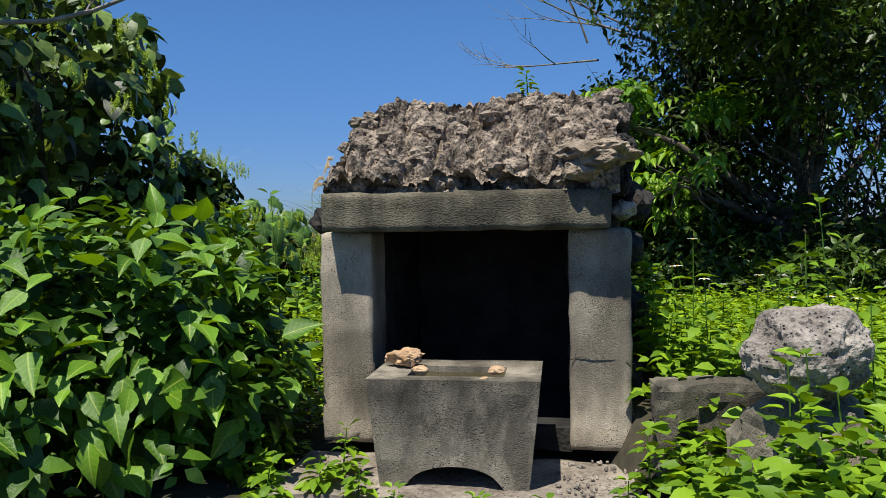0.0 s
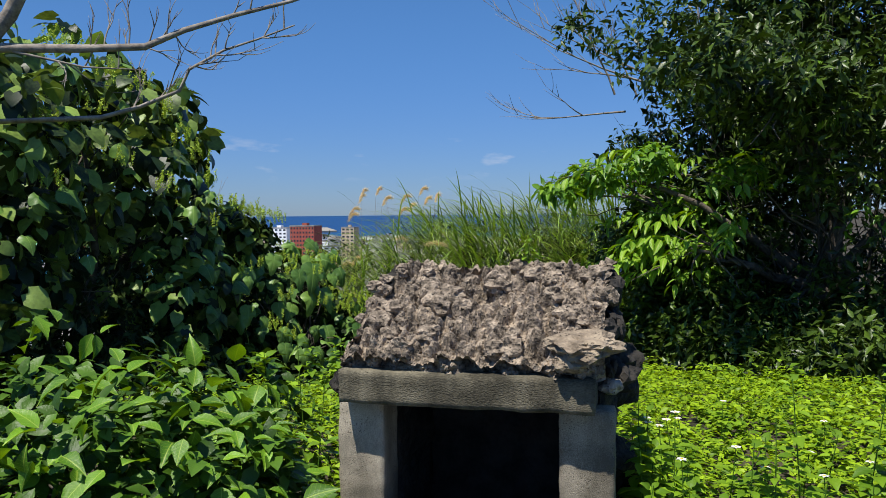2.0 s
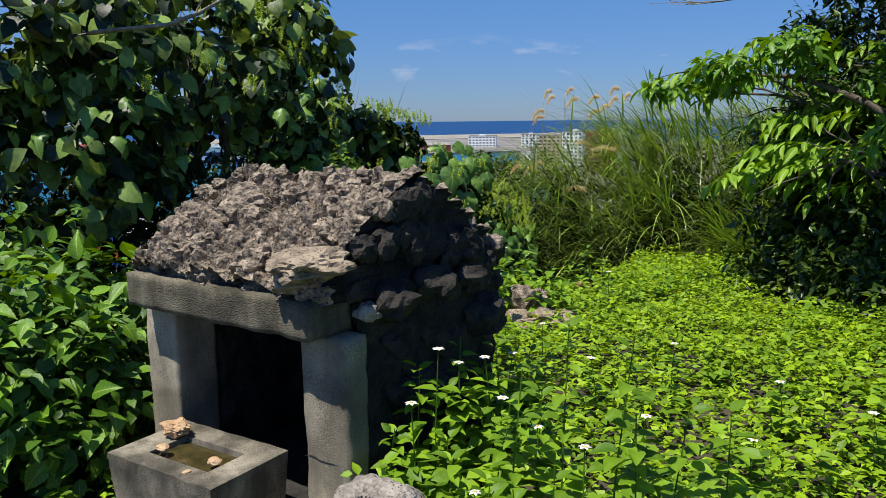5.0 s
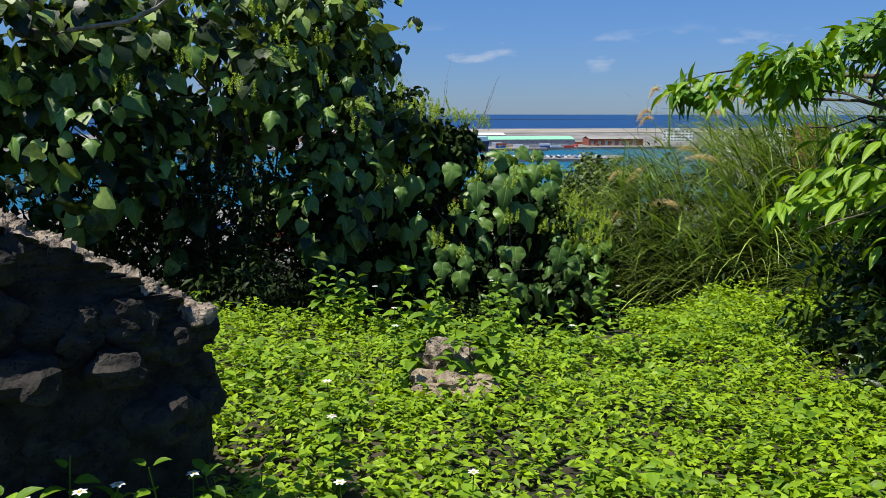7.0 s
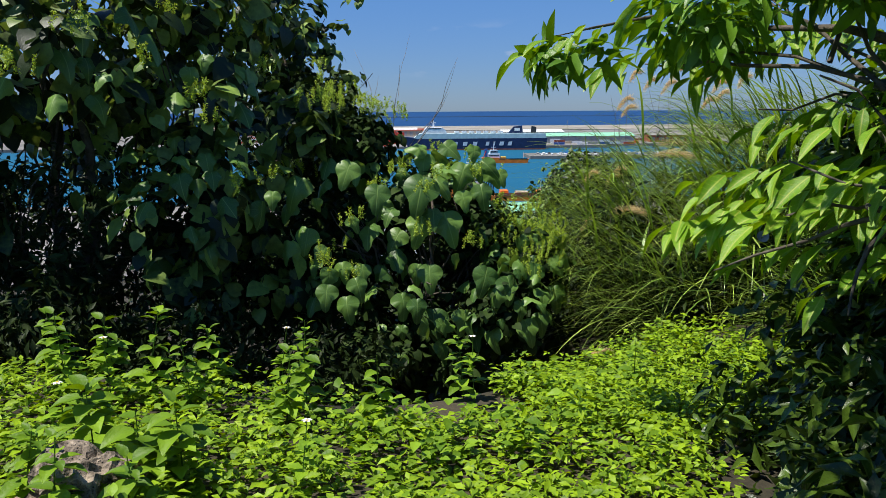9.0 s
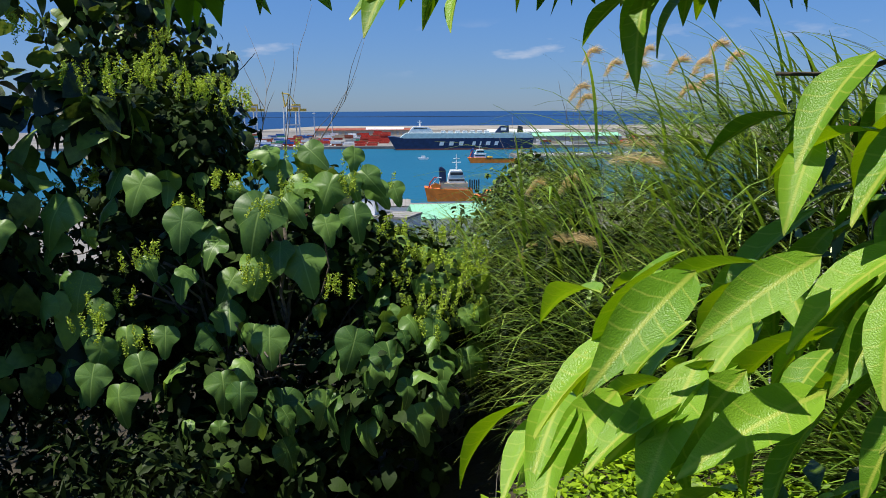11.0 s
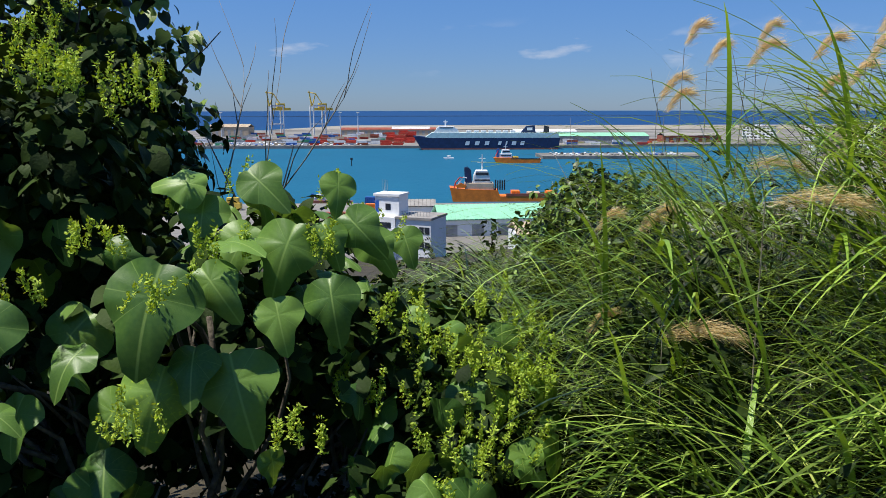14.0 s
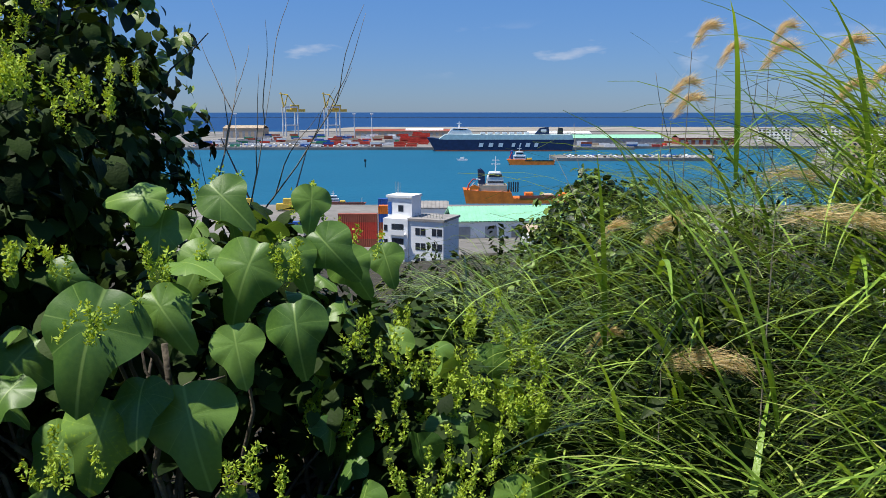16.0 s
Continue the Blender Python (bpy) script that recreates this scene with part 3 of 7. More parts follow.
def roof_mesh():
    """Knobbly coral stone roof: two slopes and gable ends, deeply pitted."""
    bm = bmesh.new()
    nu, nv = 184, 150
    rows = []
    for j in range(nv + 1):
        t = j / nv
        row = []
        for i in range(nu + 1):
            s = i / nu
            if t < 0.08:
                v, z = -0.02 + 0.0 * t, 0.945 + (t / 0.08) * 0.07
            elif t < 0.5:
                k = (t - 0.08) / 0.42
                v, z = -0.05 + 0.55 * k, 1.015 + 0.345 * k ** 0.82
            elif t < 0.92:
                k = (t - 0.5) / 0.42
                v, z = 0.50 + 0.64 * k, 1.36 - 0.36 * k ** 1.2
            else:
                k = (t - 0.92) / 0.08
                v, z = 1.14, 1.0 - 0.09 * k
            up = (z - 0.945) / 0.42
            u0, u1 = -0.535 + 0.085 * up, 0.57 - 0.015 * up
            end = min(s, 1 - s) * nu
            u = u0 + (u1 - u0) * s
            p = Vector((u, v, z))
            nrm = Vector((0, -0.55 if t < 0.5 else 0.55, 0.84))
            if t < 0.08:
                nrm = Vector((0, -1, 0.1))
            if end < 1:
                nrm = Vector((-1 if s < 0.5 else 1, nrm.y * 0.4, 0.3)).normalized()
            c, _ = noise.voronoi(p * 12.5 + Vector((3, 1, 7)))
            c2, _ = noise.voronoi(p * 29.0)
            d = 0.05 * math.sqrt(max(0.0, 1 - (c[0] / 0.6) ** 2)) + 0.022 * math.sqrt(max(0.0, 1 - (c2[0] / 0.5) ** 2)) - 0.045 + 0.035 * noise.fractal(p * 6.0, 0.9, 2.0, 4) - 0.03 * max(0.0, 0.3 - noise.voronoi(p * 36.0)[0][0]) * 3 + 0.013 * noise.fractal(p * 44.0, 0.8, 2.2, 3)
            d += 0.035 * noise.noise(Vector((u * 7.5, v * 1.2, 2.0))) * (1 if 0.3 < t < 0.7 else 0.3)
            if t < 0.12:
                d += 0.03 * noise.noise(Vector((u * 15, 4.0, 0)))
            row.append(bm.verts.new(p + nrm * d))
        rows.append(row)
    for j in range(nv):
        for i in range(nu):
            bm.faces.new((rows[j][i], rows[j][i + 1], rows[j + 1][i + 1], rows[j + 1][i]))
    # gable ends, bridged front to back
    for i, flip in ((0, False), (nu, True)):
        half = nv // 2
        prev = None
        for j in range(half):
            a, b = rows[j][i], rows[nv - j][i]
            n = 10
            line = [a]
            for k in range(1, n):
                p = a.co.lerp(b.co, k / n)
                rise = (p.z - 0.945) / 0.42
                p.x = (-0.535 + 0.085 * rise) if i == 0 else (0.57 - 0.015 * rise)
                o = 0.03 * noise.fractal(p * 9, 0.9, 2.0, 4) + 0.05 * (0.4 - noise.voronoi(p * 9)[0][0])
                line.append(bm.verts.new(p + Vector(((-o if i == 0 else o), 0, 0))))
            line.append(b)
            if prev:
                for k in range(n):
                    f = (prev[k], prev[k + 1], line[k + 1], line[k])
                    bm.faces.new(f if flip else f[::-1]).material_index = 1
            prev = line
    bm.faces.new([rows[0][0], rows[nv][0], rows[nv][nu], rows[0][nu]][::-1])
    return bm


roof = part("roof", roof_mesh(), CORAL, shrine, "rough grey-brown coral stone roof, rubble gables coloured for shade", smooth=False)
# Second slot: gable ends darkened to stand for their shade.
roof.data.materials.append(CORAL_SHADE)
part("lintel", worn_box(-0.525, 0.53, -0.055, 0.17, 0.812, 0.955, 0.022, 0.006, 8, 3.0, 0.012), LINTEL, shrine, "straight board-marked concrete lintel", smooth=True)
part("pillar", worn_box(-0.57, -0.362, 0.048, 0.26, 0.0, 0.81, 0.022, 0.006, 7, 1.0, 0.012), CONCRETE, shrine, "grey concrete pillar", smooth=True)
part("pillar", worn_box(0.378, 0.60, 0.048, 0.165, 0.0, 0.81, 0.022, 0.006, 7, 5.0, 0.012), CONCRETE, shrine, "grey concrete pillar with a hairline crack", smooth=True)
part("side_wall", worn_box(-0.585, -0.37, 0.262, 1.12, 0.0, 0.93, 0.03, 0.035, 5, 9.0, 0.03), CORAL_SHADE, shrine, "rough rubble side wall")
part("side_wall", worn_box(0.385, 0.565, 0.168, 1.12, 0.0, 0.93, 0.03, 0.04, 5, 11.0, 0.03), CORAL_SHADE, shrine, "rough rubble side wall with shade in its colour")
# Back wall, floor and ceiling carry the inner shade in their colour.
part("back_wall", worn_box(-0.37, 0.385, 0.85, 1.02, 0.0, 0.93, 0.04, 0.02, 5, 13.0, 0.02), SHADE_STONE, shrine, "rough back wall, dark for the shade inside")
part("floor_slab", worn_box(-0.37, 0.385, 0.1, 0.86, -0.02, 0.07, 0.05, 0.006, 6, 15.0, 0.006), SHADE_STONE, shrine, "floor slab, dark for the shade inside")
part("ceiling_slab", worn_box(-0.37, 0.385, 0.175, 0.86, 0.83, 0.93, 0.06, 0.006, 6, 16.0, 0.006), SHADE_STONE, shrine, "roof slab, dark for the shade inside")


def stone_part(name, size, at, seed, material, label, parent, level=3, rough=0.16, turn=0, pits=0.06):
    ob = part(name, boulder(size, seed, level, rough, pits), material, parent, label)
    ob.matrix_basis = pose(*at, 0, 0, turn)
    return ob


rr = random.Random(4)
for k in range(64):
    back = rr.random() < 0.25
    t_ = rr.random()
    u_ = rr.uniform(-0.5, 0.55)
    v_, z_ = (-0.03 + 0.53 * t_, 1.0 + 0.345 * t_ ** 0.82) if not back else (0.5 + 0.6 * t_, 1.34 - 0.34 * t_)
    if u_ > 0.3 and t_ < 0.35 and not back:
        continue
    sz_ = rr.uniform(0.03, 0.07)
    stone_part("roof_stone", (sz_, sz_ * rr.uniform(0.7, 1.1), sz_ * 0.7), (u_, v_, z_), k * 1.37, CORAL, "", shrine, 3, 0.3, rr.uniform(0, 180), 0.14)
stone_part("overhanging_stone", (0.15, 0.16, 0.055), (0.475, 0.02, 1.075), 4.0, TAN_ROCK, "smooth tan slab jutting over the lintel", shrine, 4, 0.24, 10)
stone_part("overhanging_stone", (0.07, 0.07, 0.04), (0.43, -0.045, 1.015), 9.0, TAN_ROCK, "small tan stone under the slab", shrine, 3, 0.24)
for px_, py_, pz_, sz_, sd_ in ((0.58, 0.2, 0.88, 0.05, 1.0), (0.60, 0.3, 0.9, 0.09, 2.0), (0.6, 0.55, 0.93, 0.1, 3.0), (0.6, 0.8, 0.9, 0.09, 5.0), (-0.565, 0.15, 0.85, 0.07, 6.0), (-0.58, 0.45, 0.9, 0.1, 7.0), (0.56, 0.5, 0.5, 0.12, 8.0), (0.56, 0.8, 0.3, 0.14, 10.0), (0.57, 0.35, 0.2, 0.12, 12.0), (0.58, 0.95, 0.7, 0.12, 14.0)):
    stone_part("stone", (sz_, sz_, sz_ * 0.75), (px_, py_, pz_), sd_, PALE_ROCK if sd_ == 1.0 else CORAL_SHADE, "", shrine, 3, 0.25)

for k in range(60):
    v_ = rr.uniform(0.1, 1.08)
    top_ = 1.0 + 0.3 * max(0.0, 1 - abs(v_ - 0.5) / 0.55)
    z_ = rr.uniform(0.05, top_)
    if v_ < 0.3 and z_ < 0.84:
        continue
    sz_ = rr.uniform(0.05, 0.1)
    stone_part("wall_stone", (sz_ * 0.55, sz_, sz_ * 0.8), (0.545 if z_ < 0.9 else 0.575, v_, z_), 50 + k * 1.11, CORAL_SHADE, "", shrine, 3, 0.3, rr.uniform(-20, 20), 0.12)
crack = []
cx, cz = 0.382, 0.335
for k in range(9):
    nx_, nz_ = cx + 0.025, cz + rr.uniform(-0.012, 0.009)
    crack.append(tube([(cx, 0.0455, cz), (nx_, 0.0455, nz_)], [0.0016, 0.0016], 4))
    cx, cz = nx_, nz_
mesh_object("crack", *merge(crack), SHADE_STONE, shrine, "hairline crack in the pillar")
front_slab = part("concrete_apron", worn_box(-0.62, 0.60, -0.44, 0.046, -0.09, -0.032, 0.05, 0.008, 5, 21.0, 0.01), PAVING)
front_slab.matrix_world = pose(0.065, 2.805, 0.05, 0, 0, -8.6)
tagged(front_slab, "dusty concrete apron before the shrine", "slab")


def burner_mesh():
    """Tapered trough, hollow at the top, with an arched gap under the front and back."""
    bm = bmesh.new()
    nu = 24
    wt, wb, h, d = 0.292, 0.25, 0.365, 0.19

    def half_width(z):
        return wb + (wt - wb) * z / h

    def arch(u):
        return 0.075 * math.sqrt(max(0.0, 1 - (u / 0.155) ** 2)) if abs(u) < 0.155 else 0.0
    sides = {}
    for y in (-d, d):
        grid = []
        for i in range(nu + 1):
            u = -1 + 2 * i / nu
            col = []
            for k in range(9):
                z0 = arch(u * wb)
                z = z0 + (h - z0) * k / 8
                dy = 0.012 * (1 - z / h) * (1 if y < 0 else -1)
                p = Vector((u * half_width(z), y + dy, z))
                p.y += 0.004 * noise.fractal(p * 14, 0.8, 2.1, 4)
                if k == 8 or i in (0, nu):
                    p *= 1 - 0.008 - 0.012 * max(0, noise.noise(p * 18))
                col.append(bm.verts.new(p))
            grid.append(col)
        sides[y] = grid
        for i in range(nu):
            for k in range(8):
                f = (grid[i][k], grid[i + 1][k], grid[i + 1][k + 1], grid[i][k + 1])
                bm.faces.new(f if y < 0 else f[::-1])
    a, b = sides[-d], sides[d]
    for i in (0, nu):
        for k in range(8):
            f = (a[i][k], a[i][k + 1], b[i][k + 1], b[i][k])
            bm.faces.new(f if i == 0 else f[::-1])
    for i in range(nu):
        bm.faces.new((a[i][0], b[i][0], b[i + 1][0], a[i + 1][0]))
    # rim and hollow
    iu, iy, dz = 0.165, 0.085, 0.05
    rim = []
    inner = [Vector((-iu, -iy - 0.01, h)), Vector((iu, -iy - 0.01, h)), Vector((iu, iy, h)), Vector((-iu, iy, h))]
    top = [bm.verts.new(p - Vector((0, 0, 0.008))) for p in inner]
    low = [bm.verts.new(p * 0.97 + Vector((0, 0, -dz))) for p in inner]
    outer = [a[0][8], a[nu][8], b[nu][8], b[0][8]]
    bm.faces.new([c[8] for c in a] + [top[1], top[0]])
    bm.faces.new([a[nu][8], b[nu][8], top[2], top[1]])
    bm.faces.new([c[8] for c in b][::-1] + [top[3], top[2]])
    bm.faces.new([b[0][8], a[0][8], top[0], top[3]])
    for k in range(4):
        k2 = (k + 1) % 4
        bm.faces.new((top[k2], top[k], low[k], low[k2]))
    bm.faces.new(low)
    bmesh.ops.recalc_face_normals(bm, faces=bm.faces)
    return bm


BURN_M = pose(0.045, 2.66, 0.016, 0, 0, -6.0)
burner = thing("incense_burner", BURN_M, "heavy grey concrete incense burner with an arched foot", "incense burner")
part("trough", burner_mesh(), BURNER, burner)
wat = part("water_fill", boxed(-0.158, 0.158, -0.088, 0.078, 0.322, 0.337), WATER_DARK, burner, "murky brown water")


def small_stone(name, size, at, seed, mat_, label, cat, turn=0, level=3, rough=0.16, group=""):
    ob = part(name, boulder(size, seed, level, rough), mat_)
    ob.matrix_world = BURN_M @ pose(*at, 0, 0, turn)
    return tagged(ob, label, cat, group)


small_stone("coral_lump", (0.062, 0.04, 0.031), (-0.20, 0.06, 0.394), 2.2, PEBBLE, "lumpy orange-brown coral stone lying on the burner rim", "stone", 15, 4, 0.3)
small_stone("offering_stone", (0.03, 0.022, 0.017), (-0.125, -0.06, 0.37), 3.3, PEBBLE, "small pale orange stone on the burner edge", "stone")
small_stone("offering_stone", (0.028, 0.022, 0.016), (0.135, -0.035, 0.368), 4.3, PEBBLE, "crumbly yellow stone on the burner edge", "stone")
for k in range(3):
    cb = bmesh.new()
    bmesh.ops.create_cone(cb, cap_ends=True, segments=18, radius1=0.0125, radius2=0.012, depth=0.0018)
    coin = part("coin", cb, PEBBLE)
    coin.matrix_world = BURN_M @ pose(0.098 + 0.003 * k, -0.142 + 0.004 * k, 0.358 + 0.0021 * k)
    tagged(coin, "small copper coin lying on the burner rim", "coin", "coins on the burner")


def ground_stone(name, size, x, y, seed, material, label, sink=0.3, z=None, turn=0, level=4, rough=0.16, pits=0.06):
    ob = part(name, boulder(size, seed, level, rough, pits), material)
    zz = ground_z(x, y) if z is None else z
    ob.matrix_world = pose(x, y, zz + size[2] * (1 - sink), 0, 0, turn)
    return tagged(ob, label, "rock")


kerb = part("low_stone_wall", worn_box(0.70, 1.25, 2.56, 2.70, -0.02, 0.345, 0.03, 0.02, 6, 31.0, 0.03), BURNER)
tagged(kerb, "low crumbling concrete edging wall beside the shrine", "wall", kind="structure")
ground_stone("boulder", (0.165, 0.15, 0.15), 1.07, 2.27, 13.7, PALE_ROCK, "pale pitted coral boulder among the weeds", 0.05, 0.345, 20, 5, 0.14, 0.16)
ground_stone("boulder", (0.2, 0.17, 0.21), 1.1, 2.34, 6.1, BURNER, "rough grey coral rock under the pale boulder", 0.1, 0.0, 0, 4)
ground_stone("boulder", (0.08, 0.08, 0.1), 1.24, 2.2, 8.1, BURNER, "small grey coral rock in the weeds", 0.2, 0.1, 0, 3)
ground_stone("rock", (0.2, 0.17, 0.17), 0.23, 5.75, 5.5, CORAL, "small coral rock half sunk in the ground plants", 0.4, None, 30, 4, 0.3, 0.15)
ground_stone("rock", (0.22, 0.16, 0.1), 0.38, 5.58, 7.5, TAN_ROCK, "flat brown rock beside the coral rock", 0.4, None, 30, 4, 0.3)


gravel = thing("gravel", pose(0.5, 2.62, 0.02), "small loose grey and pinkish stones on the apron", "gravel", kind="stuff")
gr = random.Random(88)
bits_ = bmesh.new()
for _ in range(70):
    r_ = gr.uniform(0.004, 0.013)
    bmesh.ops.create_icosphere(bits_, subdivisions=1, radius=r_, matrix=pose(gr.uniform(-0.14, 0.16), gr.uniform(-0.24, 0.14), r_ * 0.3, gr.uniform(0, 90), gr.uniform(0, 90), 0) @ Matrix.Diagonal((1, 0.8, 0.6, 1)))
part("stones", bits_, PALE_ROCK, gravel)


# ---- plants ----
WALKED = [(1.0, 0.0), (2.2, 0.8), (2.9, 1.8), (3.15, 3.3), (3.0, 4.9), (2.5, 6.1), (1.7, 7.4), (0.75, 8.15), (0.2, 8.8), (0.1, 9.2)]


def clear_of_walk(p, gap, top=1.76):
    """Keeps the trodden way free of leaves up to a height."""
    keep = np.ones(len(p), dtype=bool)
    for a, b in zip(WALKED, WALKED[1:]):
        a, b = np.array(a), np.array(b)
        t = np.clip(((p[:, :2] - a) @ (b - a)) / ((b - a) @ (b - a)), 0, 1)
        d = np.linalg.norm(p[:, :2] - (a + t[:, None] * (b - a)), axis=1)
        keep &= (d > gap) | (p[:, 2] > top)
    return keep


OVATE = leaf_template(1.0, 0.62, 9, 0.16, 0.28, "ovate", 0.06, 2)
OVATE_LOW = leaf_template(1.0, 0.6, 3, 0.14, 0.22, "ovate")
HEART_LOW = leaf_template(1.0, 0.9, 4, 0.12, 0.3, "heart")
PELTATE = [peltate_template(0.35, 0.2, 0.03, 0.4), peltate_template(0.6, 0.5, 0.04, 2.0), peltate_template(0.2, 0.8, 0.03, 3.7), peltate_template(0.8, 0.15, 0.05, 5.1)]
PELTATE_FAR = [peltate_template(0.6, 0.4, 0.05, 1.0, 3, 18), peltate_template(0.3, 0.8, 0.05, 4.0, 3, 18)]
LANCE_T = leaf_template(1.0, 0.34, 4, 0.16, 0.25, "lance")
LANCE_LOW = leaf_template(1.0, 0.36, 2, 0.16, 0.25, "lance")
COVER_T = leaf_template(1.0, 0.5, 2, 0.14, 0.2, "ovate")
TINY = leaf_template(1.0, 0.5, 2, 0.15, 0.2, "ovate")
rng = np.random.default_rng(11)


def hang(rng, o, up, down, jitter):
    """Leaf directions: outward, hanging by 'down', with the upper side turned outward and up."""
    n = len(o)
    tips = o * 0.6 + np.array([0, 0, -down]) + rng.normal(size=(n, 3)) * jitter
    nor = o * 0.7 + np.array([0, 0, up]) + rng.normal(size=(n, 3)) * jitter * 0.6
    return frames(tips, nor)


def foliage(parent, lobes, template, size, material, down, jitter, stalk, run, name="crown", label="", gap=0.45, seed=1, inner=0.45):
    """One crown mesh from lobes of (centre, radii, clumps, leaves per clump)."""
    r = np.random.default_rng(seed)
    got = [rosettes(r, c, rad, clumps, per, stalk, run, inner) for c, rad, clumps, per in lobes]
    p, rad, ax = (np.concatenate(k) for k in zip(*got))
    keep = clear_of_walk(p, gap)
    p, rad, ax = p[keep], rad[keep], ax[keep]
    n = len(p)
    tips = rad * 0.75 + ax * 0.25 + r.normal(size=(n, 3)) * jitter
    tips[:, 2] -= down * r.uniform(0.2, 1.7, n)
    nor = ax * 0.8 + rad * 0.35 + np.array([0, 0, 0.35]) + r.normal(size=(n, 3)) * jitter
    s = size * r.uniform(0.5, 1.25, n)
    scatter(name, template, p, frames(tips, nor), s, material, parent, label)


def skeleton(parent, base, ends, r0, seed, fine=0.8):
    """A trunk and limbs from the base to the lobes."""
    b = Vector(base)
    top = b + (sum((Vector(e) for e in ends), Vector()) / len(ends) - b) * 0.35
    inv = parent.matrix_world.inverted()
    t = mesh_object("trunk", *limb(b - Vector((0, 0, 0.2)), top, r0, r0 * 0.7, 0.06, 8, seed, 9), BARK, parent, "grey-brown trunk", True)
    t.matrix_parent_inverse = inv
    rnd = random.Random(seed)
    for i, e in enumerate(ends):
        pieces = [limb(top - Vector((0, 0, 0.04)), e, r0 * 0.55, 0.012, 0.12, 8, seed + i + 1, 7)]
        for k in range(9):
            s = top.lerp(Vector(e), rnd.uniform(0.35, 1.0))
            q = Vector(e) + Vector((rnd.uniform(-1, 1), rnd.uniform(-1, 1), rnd.uniform(-0.8, 0.8))) * fine
            pieces.append(limb(s, q, 0.014, 0.004, 0.12, 5, seed * 7 + i * 20 + k, 5))
        lb = mesh_object("limb", *merge(pieces), BARK, parent, "", True)
        lb.matrix_parent_inverse = inv


def blossoms(parent, centres, seed, count=64, height=0.13):
    """Upright spikes of tiny green flowers."""
    r = np.random.default_rng(seed)
    ps, ts = [], []
    for c in centres:
        for k in range(int(r.integers(4, 8))):
            b = np.array(c) + r.normal(size=3) * (0.07, 0.07, 0.03)
            lean = np.array([r.normal() * 0.25, r.normal() * 0.25, 1.0])
            h = r.uniform(0.5, 1.1, count)[:, None] * 0 + r.random((count, 1)) * height
            ps.append(b + lean * h + r.normal(size=(count, 3)) * 0.0065)
            ts.append(r.normal(size=(count, 3)) + (0, 0, 0.6))
    p, t = np.concatenate(ps), np.concatenate(ts)
    scatter("blossom", TINY, p, frames(t, r.normal(size=t.shape)), r.uniform(0.013, 0.024, len(p)), BLOSSOM, parent, "yellow-green flower spikes")


# large-leaved tree on the edge of the hill
big_tree = thing("tree", pose(-4.7, 7.6, ground_z(-4.7, 7.6)), "tall dark tree with large drooping heart-shaped leaves", "tree")
skeleton(big_tree, (-4.7, 7.6, ground_z(-4.7, 7.6)), [(-4.2, 7.2, 2.6), (-4.6, 6.0, 2.0), (-4.0, 8.6, 1.8), (-5.4, 8.0, 3.0), (-4.2, 6.6, 0.9)], 0.13, 5)
CROWN = [((-4.25, 7.1, 2.3), (1.3, 1.3, 1.25), 110, 7), ((-4.3, 6.05, 1.5), (0.95, 0.9, 1.0), 72, 7), ((-3.9, 8.4, 1.7), (0.75, 0.75, 0.7), 46, 7), ((-4.0, 8.5, 2.75), (0.75, 0.75, 0.6), 64, 7), ((-3.55, 8.2, 0.75), (0.75, 0.8, 0.7), 46, 7),
         ((-6.0, 8.5, 2.2), (1.2, 1.6, 1.6), 70, 7), ((-3.35, 9.3, 1.5), (0.35, 0.3, 0.25), 20, 7), ((-3.5, 8.6, 0.3), (0.7, 0.7, 0.6), 40, 7), ((-5.2, 4.9, 1.2), (1.0, 0.9, 1.2), 90, 7), ((-4.75, 5.4, 2.25), (0.85, 0.75, 0.85), 80, 7), ((-4.4, 6.2, 2.6), (0.8, 0.8, 0.7), 50, 7)]
foliage(big_tree, CROWN, HEART_LOW, 0.2, HEART, 0.75, 0.4, 0.15, 0.16, label="crown of large drooping leaves", seed=3)
rb = np.random.default_rng(121)
lp, lo = [np.array([(-2.707, 7.141, 1.858), (-2.739, 6.797, 1.679), (-3.417, 6.143, 1.263), (-2.764, 8.086, 0.859), (-2.83, 8.579, 0.872)])], [np.tile([0.7, -0.6, 0.1], (5, 1))]
for (c, rad, _, _), n in zip(CROWN[:5], (40, 26, 16, 12, 20)):
    d = rb.normal(size=(n * 4, 3)); d /= np.linalg.norm(d, axis=1, keepdims=True)
    d = d[((d @ np.array([0.62, -0.6, 0.3])) > 0.15)][:n]
    lp.append(np.array(c) + d * np.array(rad) * rb.uniform(0.8, 1.0, (len(d), 1))); lo.append(d)
lp, lo = np.concatenate(lp), np.concatenate(lo)
lone_leaves(PELTATE_FAR, lp, hang(rb, lo, 0.7, 0.85, 0.32), rb.uniform(0.15, 0.28, len(lp)), HEART_OWN, big_tree)
